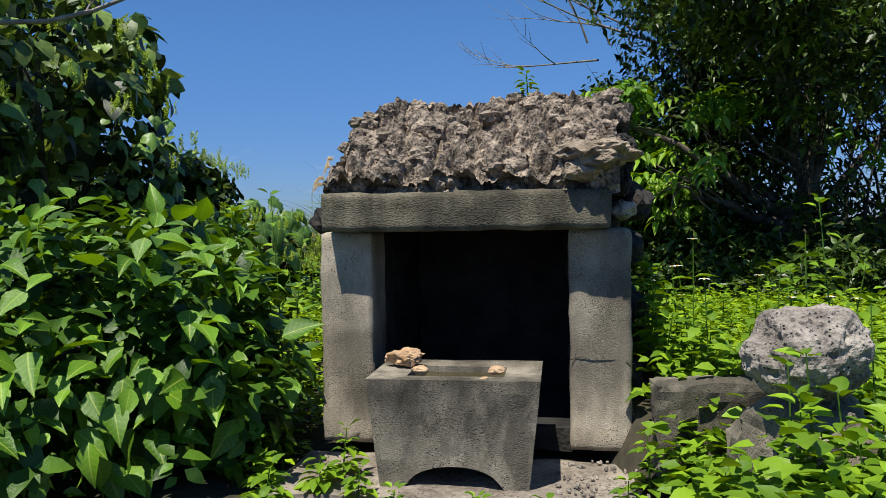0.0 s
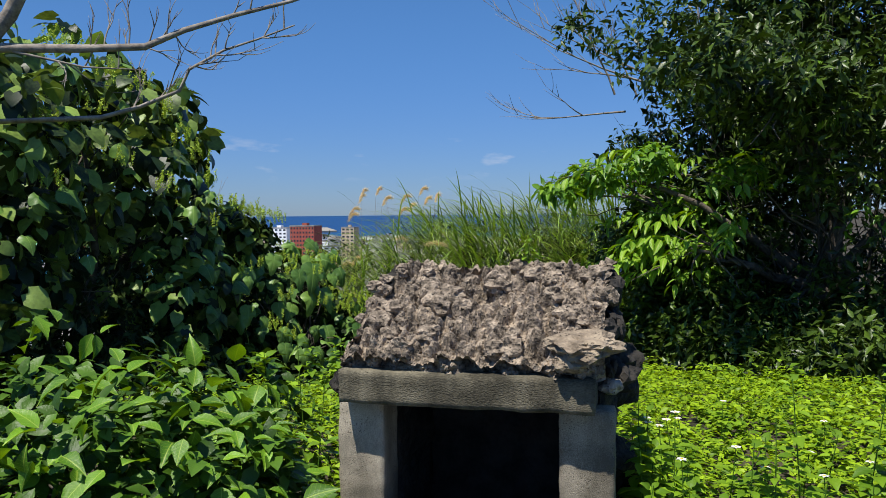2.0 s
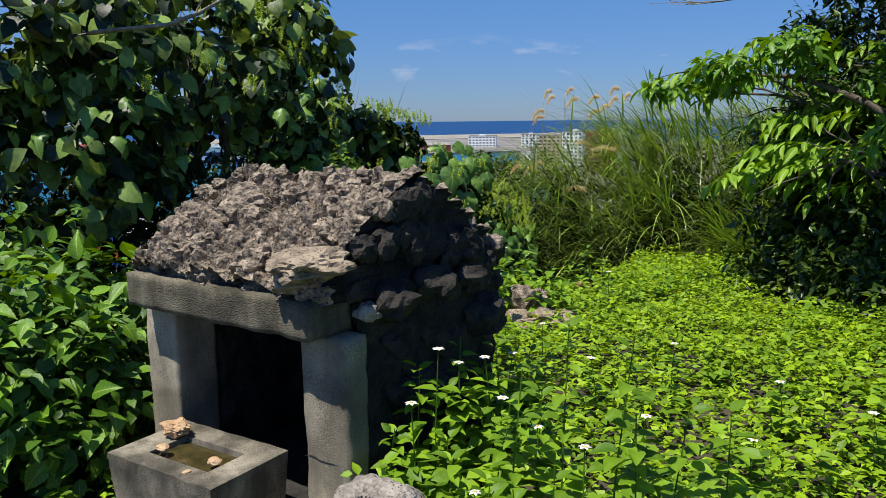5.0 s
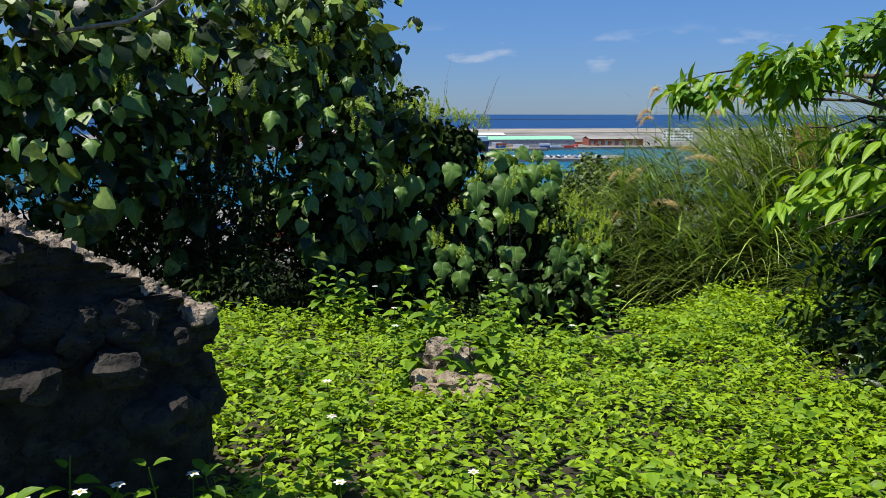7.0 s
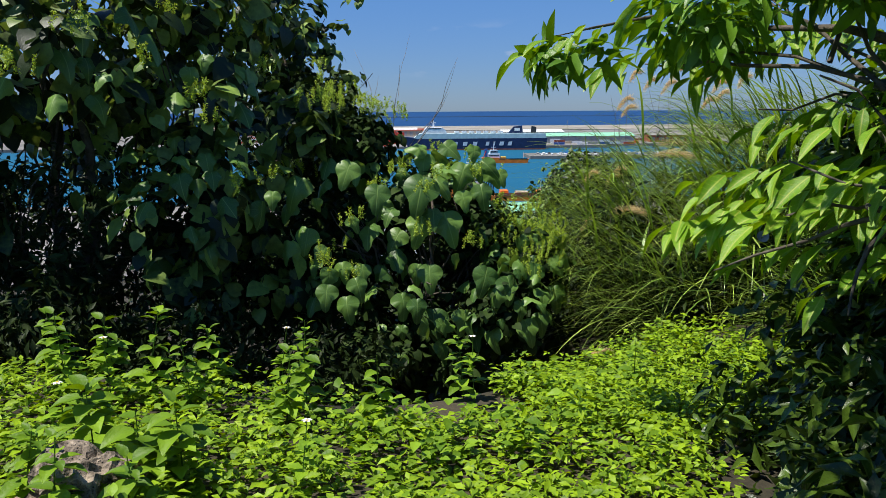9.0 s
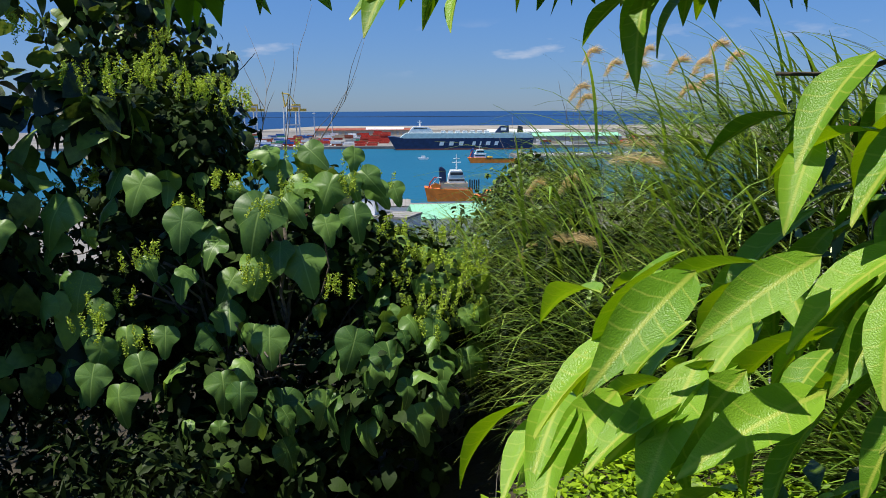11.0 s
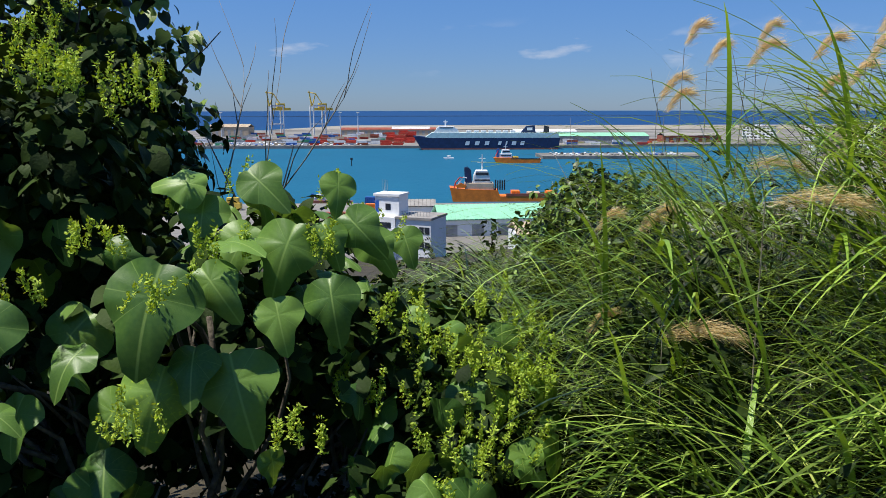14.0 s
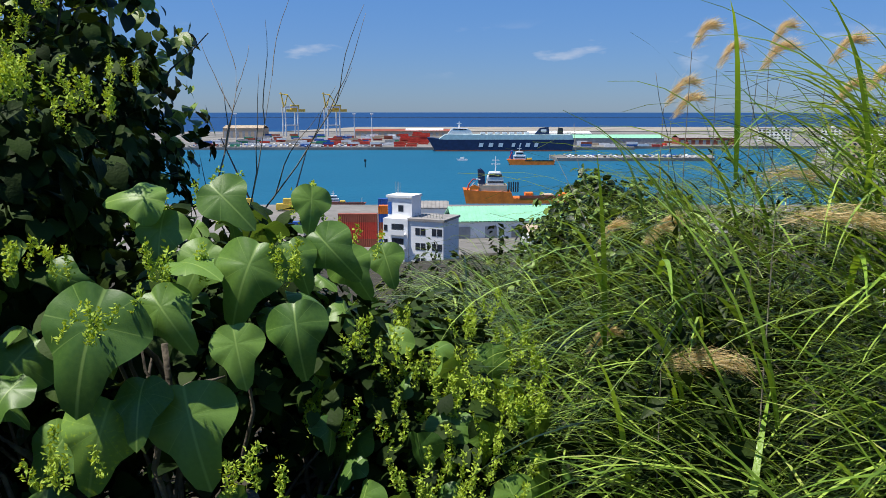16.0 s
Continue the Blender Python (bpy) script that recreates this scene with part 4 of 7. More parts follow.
# Undergrowth colour darkened to paint the shade below the crown.
foliage(big_tree, [((-4.2, 7.5, 0.4), (0.8, 1.6, 1.1), 430, 11), ((-3.7, 8.9, 0.0), (0.6, 0.7, 0.8), 220, 11), ((-4.6, 6.0, 0.4), (0.8, 0.9, 0.8), 220, 11), ((-3.0, 7.6, -0.3), (0.55, 1.1, 0.45), 200, 11), ((-2.5, 8.9, -0.6), (0.6, 0.8, 0.4), 170, 11), ((-2.9, 6.5, 0.15), (0.5, 0.5, 0.35), 110, 11)], LANCE_LOW, 0.12, THICKET_SHADE, 0.5, 0.6, 0.05, 0.25, name="undergrowth", label="narrow leaves under the crown, shade in their colour", seed=33, inner=0.2)
foliage(big_tree, [((-6.3, 7.6, 0.3), (0.9, 2.8, 1.4), 420, 10), ((-5.6, 5.2, 0.3), (0.9, 1.2, 1.2), 170, 10)], COVER_T, 0.16, THICKET_SHADE, 0.5, 0.5, 0.06, 0.3, name="undergrowth", label="foliage behind the trunk, coloured for shade", seed=37, inner=0.2)
blossoms(big_tree, [(-3.12, 9.42, 1.68), (-3.2, 9.2, 1.66), (-3.0, 9.35, 1.6), (-3.6, 8.8, 2.3), (-3.9, 7.6, 3.15), (-3.6, 7.2, 2.9), (-4.1, 6.9, 3.2), (-3.5, 6.6, 2.6), (-3.4, 8.0, 2.4), (-3.7, 6.0, 2.4), (-4.0, 7.2, 3.3), (-3.3, 7.6, 2.2), (-3.5, 9.0, 2.0), (-2.9, 6.9, 2.4), (-2.75, 7.0, 2.2), (-3.36, 6.7, 2.75), (-3.2, 6.73, 2.85), (-3.5, 6.7, 2.95), (-3.9, 6.6, 3.15), (-4.1, 6.8, 3.3), (-3.0, 6.85, 2.6), (-2.85, 7.5, 1.95), (-2.8, 7.9, 1.7), (-2.9, 6.6, 1.9), (-3.2, 6.3, 2.1), (-3.6, 6.1, 2.3), (-3.0, 8.2, 1.5), (-2.75, 8.2, 1.0), (-2.7, 8.5, 1.05), (-3.5, 5.9, 1.9)], 5)

# the tree's neighbour further down the slope
back_tree = thing("tree", pose(-5.6, 11.0, ground_z(-5.6, 11.0)), "dense dark tree with large leaves on the slope", "tree")
skeleton(back_tree, (-5.6, 11.0, ground_z(-5.6, 11.0)), [(-6.2, 11.0, 2.9), (-5.2, 10.6, 1.2), (-6.0, 11.4, 1.6), (-4.8, 10.4, 0.4)], 0.11, 15)
foliage(back_tree, [((-6.35, 11.0, 2.75), (0.85, 0.85, 1.05), 150, 8), ((-6.9, 11.6, 2.0), (0.9, 0.9, 1.1), 90, 8)], HEART_LOW, 0.14, HEART, 0.7, 0.42, 0.12, 0.14, label="crown of large leaves", seed=4)
# Lower lobes in the darker leaf colour, painting shade under the blossoms.
foliage(back_tree, [((-5.5, 10.9, 1.15), (0.95, 0.8, 1.1), 330, 9), ((-5.2, 10.7, -0.4), (1.0, 0.9, 1.0), 220, 9), ((-3.6, 10.0, 1.25), (0.6, 0.45, 0.4), 120, 9), ((-4.2, 10.3, 0.3), (0.8, 0.6, 0.9), 230, 9)], HEART_LOW, 0.10, HEART_SHADE, 0.7, 0.42, 0.09, 0.12, label="leaves under the blossoms, darkened in colour for shade", seed=44)
blossoms(back_tree, [(-4.6, 10.5, 1.95), (-4.4, 10.3, 1.75), (-3.35, 9.8, 1.72), (-3.5, 9.95, 1.75), (-3.2, 10.05, 1.66), (-3.7, 9.9, 1.8), (-4.9, 10.7, 2.1), (-4.4, 10.9, 1.7), (-3.1, 10.0, 1.58), (-3.0, 10.15, 1.6), (-3.2, 9.9, 1.6), (-2.95, 10.3, 1.52), (-3.3, 9.75, 1.64), (-3.15, 10.2, 1.5)], 6, 64, 0.11)

# big-leaved bush at the edge
bush = thing("bush", pose(-2.9, 10.4, ground_z(-2.9, 10.4)), "large-leaved bush with yellow-green flower spikes on the slope", "bush")
skeleton(bush, (-2.95, 10.5, ground_z(-2.95, 10.5)), [(-2.6, 10.3, 0.7), (-3.0, 9.6, 0.5), (-2.7, 11.2, 0.0), (-2.4, 9.9, 0.0)], 0.028, 25, 0.3)
# Inner foliage paints the shade in the gaps between the lone leaves.
foliage(bush, [((-3.05, 10.45, 0.35), (0.55, 0.62, 0.62), 80, 8), ((-3.3, 9.55, 0.1), (0.45, 0.5, 0.6), 50, 8), ((-3.15, 11.65, 0.0), (0.5, 0.5, 0.5), 100, 8), ((-3.6, 12.4, -0.2), (0.5, 0.5, 0.5), 90, 8), ((-2.8, 10.4, -0.8), (0.65, 1.2, 0.6), 150, 8), ((-3.4, 12.3, -0.6), (0.6, 0.5, 0.7), 90, 8), ((-3.7, 11.0, 0.2), (0.6, 0.6, 0.7), 80, 8), ((-3.2, 11.0, 0.72), (0.55, 0.5, 0.42), 70, 8), ((-2.8, 11.1, 0.4), (0.42, 0.4, 0.4), 60, 8), ((-2.3, 11.45, -0.12), (0.42, 0.5, 0.4), 90, 8), ((-1.98, 10.75, -0.35), (0.38, 0.45, 0.4), 80, 8), ((-2.2, 10.6, -0.9), (0.5, 0.7, 0.5), 90, 8), ((-2.55, 9.7, -0.55), (0.4, 0.5, 0.5), 80, 8)], HEART_LOW, 0.10, HEART_SHADE, 0.4, 0.35, 0.1, 0.1, label="inner leaves coloured for shade", seed=6)
blossoms(bush, [(-2.5, 10.3, 0.95), (-2.3, 10.7, 0.95), (-2.35, 10.0, 0.85), (-2.6, 9.6, 0.85), (-2.2, 10.9, 0.62), (-2.35, 11.3, 0.35), (-2.15, 11.5, 0.2), (-2.2, 11.0, 0.25), (-2.1, 10.4, 0.3), (-2.9, 11.7, 0.4), (-2.5, 11.7, 0.25), (-2.05, 11.35, -0.1), (-2.0, 10.9, -0.15), (-2.2, 9.8, 0.45), (-2.6, 9.3, 0.6), (-2.7, 9.9, 1.0), (-2.3, 11.6, -0.1), (-3.1, 10.8, 1.12), (-2.8, 11.0, 1.1), (-2.6, 11.1, 0.95), (-2.3, 11.4, 0.3), (-2.1, 11.55, 0.2), (-2.5, 11.3, 0.35), (-1.8, 11.1, 0.05), (-1.75, 10.8, -0.02), (-2.0, 11.0, 0.1), (-1.9, 11.5, 0.0), (-2.6, 11.9, 0.4), (-2.75, 12.1, 0.42), (-2.5, 12.2, 0.3), (-2.3, 11.8, 0.1), (-3.3, 10.6, 1.05), (-2.66, 9.08, 0.29), (-2.64, 8.94, 0.22), (-2.44, 9.11, 0.14), (-3.77, 9.47, 1.00), (-3.75, 9.33, 0.95), (-3.67, 9.55, 0.97)] + [tuple(np.array((-2.2, 11.4, 0.2)) + rng.normal(size=3) * (0.28, 0.32, 0.13)) for _ in range(16)], 7, 64, 0.11)
rb = np.random.default_rng(21)
lp, lo = [], []
for c, rad, n in (((-3.0, 10.45, 0.42), (0.7, 0.78, 0.74), 20), ((-3.2, 9.5, 0.25), (0.62, 0.65, 0.8), 20), ((-3.05, 11.6, 0.0), (0.55, 0.54, 0.5), 26), ((-3.15, 10.95, 0.6), (0.55, 0.5, 0.42), 18), ((-2.3, 11.45, -0.1), (0.46, 0.54, 0.44), 34), ((-1.98, 10.75, -0.35), (0.42, 0.5, 0.44), 30), ((-2.5, 9.8, -0.45), (0.45, 0.5, 0.5), 16)):
    d = rb.normal(size=(n * 6, 3)); d /= np.linalg.norm(d, axis=1, keepdims=True)
    d = d[((d @ np.array([0.6, -0.5, 0.6])) > 0.05) & (d[:, 2] > -0.55)]
    # keep the leaves apart from one another
    kept = []
    for v in d:
        if all(np.linalg.norm(v - w_) > 0.3 for w_ in kept):
            kept.append(v)
    d = np.array(kept[:n])
    lp.append(np.array(c) + d * np.array(rad) * rb.uniform(0.95, 1.12, (len(d), 1))); lo.append(d)
lp, lo = np.concatenate(lp), np.concatenate(lo)
lone_leaves(PELTATE, lp, hang(rb, lo, 0.8, 0.9, 0.3), rb.choice([0.12, 0.15, 0.18, 0.22, 0.26], len(lp)) * rb.uniform(0.85, 1.15, len(lp)), HEART_OWN, bush)
# the largest leaves on the side of the path: place, length and how the tip hangs
BIG_LEAVES = [(-2.44, 10.0, 0.86, 0.41, -103), (-2.39, 10.54, 0.99, 0.31, -110), (-2.82, 10.41, 1.09, 0.25, -95), (-2.4, 10.21, 0.89, 0.24, -50), (-2.27, 10.41, 0.75, 0.22, -75), (-2.46, 10.01, 0.50, 0.32, -102), (-2.34, 10.26, 0.51, 0.36, -72), (-2.37, 10.72, 1.01, 0.2, -65), (-2.63, 10.48, 0.98, 0.25, -120), (-2.91, 9.89, 0.66, 0.32, -130), (-2.74, 9.95, 0.36, 0.27, -120), (-2.78, 11.59, 0.38, 0.2, -85), (-2.58, 12.04, 0.26, 0.24, -90),
              (-2.26, 11.5, 0.13, 0.16, -100), (-1.86, 11.39, 0.0, 0.22, -60), (-2.19, 10.6, 0.80, 0.26, -80), (-2.22, 9.89, 0.07, 0.28, -88), (-2.4, 9.74, -0.21, 0.26, -105), (-2.3, 10.02, -0.42, 0.32, -85), (-2.06, 10.2, -0.4, 0.26, -95), (-1.87, 10.3, 0.03, 0.3, -105), (-1.7, 10.45, -0.05, 0.28, -80), (-1.77, 10.93, -0.01, 0.27, -95), (-1.79, 11.32, -0.31, 0.28, -80), (-2.78, 9.38, 1.06, 0.28, -110), (-3.0, 8.95, 0.92, 0.32, -115), (-2.63, 10.57, 1.22, 0.24, -40),
              (-2.82, 10.36, 1.21, 0.22, 170), (-2.65, 10.99, 1.17, 0.2, -90), (-2.34, 10.84, 1.04, 0.24, -45), (-2.48, 9.48, 0.85, 0.28, -95), (-1.87, 10.47, -0.1, 0.24, -85), (-3.07, 9.18, -0.06, 0.28, -90), (-2.73, 10.0, 0.98, 0.16, -20), (-2.55, 11.3, 0.9, 0.2, -70), (-2.42, 11.0, 0.93, 0.22, -55),
              (-2.58, 8.98, 0.14, 0.22, -100), (-2.58, 9.13, 0.18, 0.2, -80), (-2.50, 8.88, 0.01, 0.24, -95), (-2.31, 9.08, 0.08, 0.22, -70), (-2.81, 9.08, 0.31, 0.2, -120), (-2.05, 9.56, -0.16, 0.22, -90), (-3.02, 9.06, 0.44, 0.26, -100), (-2.28, 8.93, -0.07, 0.24, -85)]
aside, above = np.array([0.682, 0.731, 0.0]), np.array([-0.129, 0.12, 0.984])
tip_ = np.array([aside * math.cos(radians(a_)) + above * math.sin(radians(a_)) for _, _, _, _, a_ in BIG_LEAVES]) + np.array([0.18, -0.17, 0.0])
nor_ = np.tile([0.72, -0.52, 0.46], (len(BIG_LEAVES), 1)) + rb.normal(size=(len(BIG_LEAVES), 3)) * 0.17
lone_leaves([PELTATE[0], PELTATE[1]], np.array([k_[:3] for k_ in BIG_LEAVES]), frames(tip_, nor_), np.array([k_[3] for k_ in BIG_LEAVES]), HEART_OWN, bush)

# sunlit broad-leaved shrub beside the shrine
shrub = thing("shrub", pose(-1.6, 2.95, ground_z(-1.6, 2.95)), "dense sunlit shrub with toothed oval leaves beside the shrine", "shrub")
skeleton(shrub, (-1.6, 3.0, ground_z(-1.6, 3.0)), [(-1.3, 2.8, 0.5), (-1.9, 2.8, 0.55), (-1.2, 3.3, 0.55), (-2.2, 3.4, 0.5)], 0.03, 35, 0.25)
NETTLE_LOBES = [((-1.45, 2.75, 0.46), (0.72, 0.62, 0.52), 0), ((-2.3, 3.1, 0.56), (0.9, 0.9, 0.58), 0), ((-1.25, 3.35, 0.5), (0.55, 0.6, 0.45), 0), ((-1.75, 2.3, 0.3), (0.6, 0.45, 0.45), 0), ((-0.95, 2.85, 0.36), (0.36, 0.42, 0.42), 0), ((-3.2, 3.6, 0.5), (0.9, 0.9, 0.6), 0)]
# Inner leaves darker than the lone ones: gap shade put into the colour.
foliage(shrub, [(c, r_, 170, 8) for c, r_, _ in NETTLE_LOBES], OVATE_LOW, 0.10, NETTLE, 0.22, 0.25, 0.03, 0.08, label="inner leaves coloured for shade", seed=8)
rs = np.random.default_rng(31)
lp, lo = [], []
for (c, rad, _), n in zip(NETTLE_LOBES[:5], (170, 100, 90, 90, 70)):
    d = rs.normal(size=(n * 4, 3)); d /= np.linalg.norm(d, axis=1, keepdims=True)
    d = d[(d @ np.array([0.45, -0.7, 0.55])) > 0.1][:n]
    lp.append(np.array(c) + d * np.array(rad) * rs.uniform(0.92, 1.1, (len(d), 1))); lo.append(d)
lp.append(np.array([[-0.74, 2.76, 0.77], [-0.9, 2.3, 0.86], [-0.83, 2.62, 0.8]])); lo.append(np.array([[0.9, -0.3, 0.3], [0.1, -0.8, 0.2], [0.4, -0.7, 0.3]]))
lp, lo = np.concatenate(lp), np.concatenate(lo)
lone_leaves([leaf_template(1.0, 0.56, 12, 0.16, 0.3, "pointed", 0.07, 2), leaf_template(1.0, 0.5, 12, 0.26, 0.45, "pointed", 0.07, 2), leaf_template(1.0, 0.6, 12, 0.1, 0.2, "pointed", 0.07, 2)], lp, hang(rs, lo, 0.75, 0.4, 0.42), rs.uniform(0.07, 0.175, len(lp)), NETTLE_OWN, shrub)

# dark fine-leaved tree and its sprays over the path
right_tree = thing("tree", pose(4.3, 9.3, ground_z(4.3, 9.3)), "dark evergreen tree with narrow glossy leaves and bright sprays", "tree")
skeleton(right_tree, (4.3, 9.3, ground_z(4.3, 9.3)), [(3.4, 8.8, 2.6), (4.6, 8.8, 3.4), (2.6, 9.2, 1.6), (5.4, 9.0, 2.4), (1.3, 8.75, 2.0), (2.1, 7.95, 1.25), (3.6, 8.2, 1.2), (2.9, 7.4, 2.7)], 0.14, 45)
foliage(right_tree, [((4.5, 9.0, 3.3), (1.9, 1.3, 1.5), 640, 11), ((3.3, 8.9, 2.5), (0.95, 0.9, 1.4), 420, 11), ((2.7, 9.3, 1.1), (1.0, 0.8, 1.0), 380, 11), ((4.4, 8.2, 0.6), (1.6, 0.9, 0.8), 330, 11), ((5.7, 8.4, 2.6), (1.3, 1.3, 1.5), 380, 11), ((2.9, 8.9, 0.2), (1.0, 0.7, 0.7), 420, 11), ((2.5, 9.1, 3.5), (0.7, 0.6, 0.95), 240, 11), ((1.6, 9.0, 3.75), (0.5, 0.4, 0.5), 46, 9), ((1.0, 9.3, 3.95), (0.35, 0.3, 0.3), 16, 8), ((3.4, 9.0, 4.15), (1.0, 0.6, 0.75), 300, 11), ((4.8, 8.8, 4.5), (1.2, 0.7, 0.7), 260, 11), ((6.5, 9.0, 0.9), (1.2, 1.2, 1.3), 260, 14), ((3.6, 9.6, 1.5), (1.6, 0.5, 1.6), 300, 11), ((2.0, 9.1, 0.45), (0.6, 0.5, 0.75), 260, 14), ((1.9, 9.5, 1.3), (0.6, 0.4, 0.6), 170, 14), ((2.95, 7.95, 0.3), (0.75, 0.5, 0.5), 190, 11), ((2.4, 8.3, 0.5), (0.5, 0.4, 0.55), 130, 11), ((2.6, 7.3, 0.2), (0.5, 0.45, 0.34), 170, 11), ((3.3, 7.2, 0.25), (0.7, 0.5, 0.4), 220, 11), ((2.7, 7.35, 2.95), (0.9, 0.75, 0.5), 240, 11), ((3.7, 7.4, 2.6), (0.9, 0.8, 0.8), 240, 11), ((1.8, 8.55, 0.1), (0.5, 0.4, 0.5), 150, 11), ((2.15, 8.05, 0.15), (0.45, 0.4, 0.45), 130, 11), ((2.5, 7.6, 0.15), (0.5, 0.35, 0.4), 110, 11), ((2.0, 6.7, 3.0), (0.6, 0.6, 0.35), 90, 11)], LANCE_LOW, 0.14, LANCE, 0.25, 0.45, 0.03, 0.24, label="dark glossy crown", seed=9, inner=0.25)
foliage(right_tree, [((0.68, 7.98, 1.9), (0.28, 0.22, 0.08), 10, 9), ((1.2, 8.35, 2.08), (0.4, 0.25, 0.12), 18, 10), ((1.05, 8.8, 2.02), (0.42, 0.28, 0.14), 20, 10), ((1.75, 8.5, 2.2), (0.4, 0.3, 0.2), 24, 10), ((2.0, 9.5, 1.75), (0.4, 0.4, 0.4), 50, 10), ((2.6, 8.15, 2.1), (0.35, 0.3, 0.25), 20, 10), ((2.35, 8.9, 1.45), (0.45, 0.35, 0.45), 24, 10), ((2.2, 9.8, 1.7), (0.5, 0.4, 0.4), 40, 10), ((1.95, 9.5, 0.9), (0.4, 0.4, 0.55), 34, 10), ((2.0, 9.05, 1.45), (0.36, 0.36, 0.55), 28, 10)], LANCE_T, 0.165, LANCE_BRIGHT, 0.35, 0.25, 0.03, 0.16, name="spray", label="bright leaf sprays", gap=0.55, seed=10)
rq = np.random.default_rng(123)
# Lighter tufts paint sunlit leaf clusters onto the dark crown.
tufts_ = [((rq.uniform(2.4, 6.0), rq.uniform(7.3, 8.1), rq.uniform(1.5, 4.4)), (0.26, 0.2, 0.16), 5, 8) for _ in range(24)]
foliage(right_tree, tufts_, LANCE_T, 0.13, LANCE_BRIGHT, 0.35, 0.3, 0.03, 0.14, name="spray", label="scattered leaf tips coloured as sunlit", gap=0.6, seed=124)
inv_ = right_tree.matrix_world.inverted()
rl = np.random.default_rng(91)
sp_, st_, sn_ = [], [], []
for a_, b_, n_, z_ in (((2.7, 8.5, 1.45), (1.75, 7.7, 1.12), 36, 0.1), ((2.5, 8.8, 1.75), (1.65, 8.5, 1.55), 20, 0.08), ((2.2, 8.8, 2.1), (1.0, 8.25, 1.88), 8, 0.08), ((2.4, 8.9, 2.25), (0.5, 7.82, 1.86), 44, 0.12), ((2.7, 8.3, 1.55), (2.35, 7.55, 1.28), 28, 0.08), ((2.0, 8.9, 2.35), (1.0, 8.9, 2.15), 22, 0.1), ((2.6, 8.6, 1.0), (1.9, 8.0, 0.85), 18, 0.08), ((2.5, 8.8, 1.3), (1.22, 8.1, 1.08), 34, 0.1), ((2.4, 8.9, 1.1), (1.5, 8.5, 1.2), 22, 0.08), ((2.5, 8.4, 1.2), (1.42, 8.0, 1.3), 30, 0.1), ((2.4, 8.6, 1.2), (1.22, 8.12, 1.05), 34, 0.06), ((2.3, 8.8, 1.3), (1.3, 8.34, 1.2), 30, 0.05), ((2.2, 8.9, 1.4), (1.38, 8.5, 1.28), 24, 0.05), ((2.0, 9.2, 1.6), (1.3, 8.8, 1.48), 20, 0.06), ((2.3, 8.6, 0.95), (1.45, 8.2, 0.95), 24, 0.05), ((1.8, 9.4, 1.1), (0.95, 9.1, 0.85), 24, 0.08), ((2.4, 8.5, 1.6), (1.55, 8.2, 1.5), 24, 0.06), ((1.3, 9.3, 2.05), (0.55, 8.4, 1.76), 26, 0.06), ((1.6, 9.4, 2.05), (0.9, 8.85, 1.78), 20, 0.05), ((1.7, 9.4, 2.0), (1.0, 8.97, 1.8), 16, 0.05)):
    a_, b_ = np.array(a_), np.array(b_)
    t_ = (np.arange(n_) + 0.6) / n_
    side_ = np.cross(b_ - a_, [0, 0, 1.0]); side_ /= np.linalg.norm(side_)
    k_ = np.where(np.arange(n_) % 2, 1.0, -1.0)[:, None]
    sp_.append(a_ + (b_ - a_) * t_[:, None] + np.array([0, 0, 1.0]) * (z_ * np.sin(np.pi * t_))[:, None] + rl.normal(size=(n_, 3)) * 0.025)
    st_.append(side_ * k_ * 0.7 + (b_ - a_) / np.linalg.norm(b_ - a_) * 0.6 + np.array([0, 0, -0.35]) + rl.normal(size=(n_, 3)) * 0.25)
    sn_.append(np.array([0, 0, 1.0]) + rl.normal(size=(n_, 3)) * 0.25)
sp_, st_, sn_ = np.concatenate(sp_), np.concatenate(st_), np.concatenate(sn_)
keep_ = clear_of_walk(sp_, 0.24)
lone_leaves([leaf_template(1.0, 0.32, 8, 0.2, 0.3, "lance", 0.0, 2), leaf_template(1.0, 0.28, 8, 0.26, 0.42, "lance", 0.0, 2)], sp_[keep_], frames(st_, sn_)[keep_], rl.uniform(0.15, 0.25, keep_.sum()), LANCE_OWN, right_tree)
for a_, b_, sd_ in (((2.6, 9.0, 2.1), (0.6, 7.95, 1.95), 3), ((2.7, 8.7, 1.3), (1.85, 7.85, 1.2), 4), ((2.7, 9.2, 1.6), (1.1, 9.3, 1.6), 5)):
    lb_ = mesh_object("limb", *limb(a_, b_, 0.016, 0.005, 0.06, 8, sd_, 6), BARK, right_tree, "", True)
    lb_.matrix_parent_inverse = inv_

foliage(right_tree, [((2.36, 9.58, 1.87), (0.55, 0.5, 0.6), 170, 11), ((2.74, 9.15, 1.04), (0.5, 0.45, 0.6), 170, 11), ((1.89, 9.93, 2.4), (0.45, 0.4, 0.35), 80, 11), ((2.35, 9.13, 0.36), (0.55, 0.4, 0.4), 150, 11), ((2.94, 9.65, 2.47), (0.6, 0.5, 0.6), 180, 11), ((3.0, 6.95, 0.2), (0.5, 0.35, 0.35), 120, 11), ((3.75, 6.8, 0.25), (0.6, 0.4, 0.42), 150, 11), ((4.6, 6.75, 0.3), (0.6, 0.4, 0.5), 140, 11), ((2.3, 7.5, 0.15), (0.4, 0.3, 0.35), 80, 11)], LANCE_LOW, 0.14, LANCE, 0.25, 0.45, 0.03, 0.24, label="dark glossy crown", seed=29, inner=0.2)
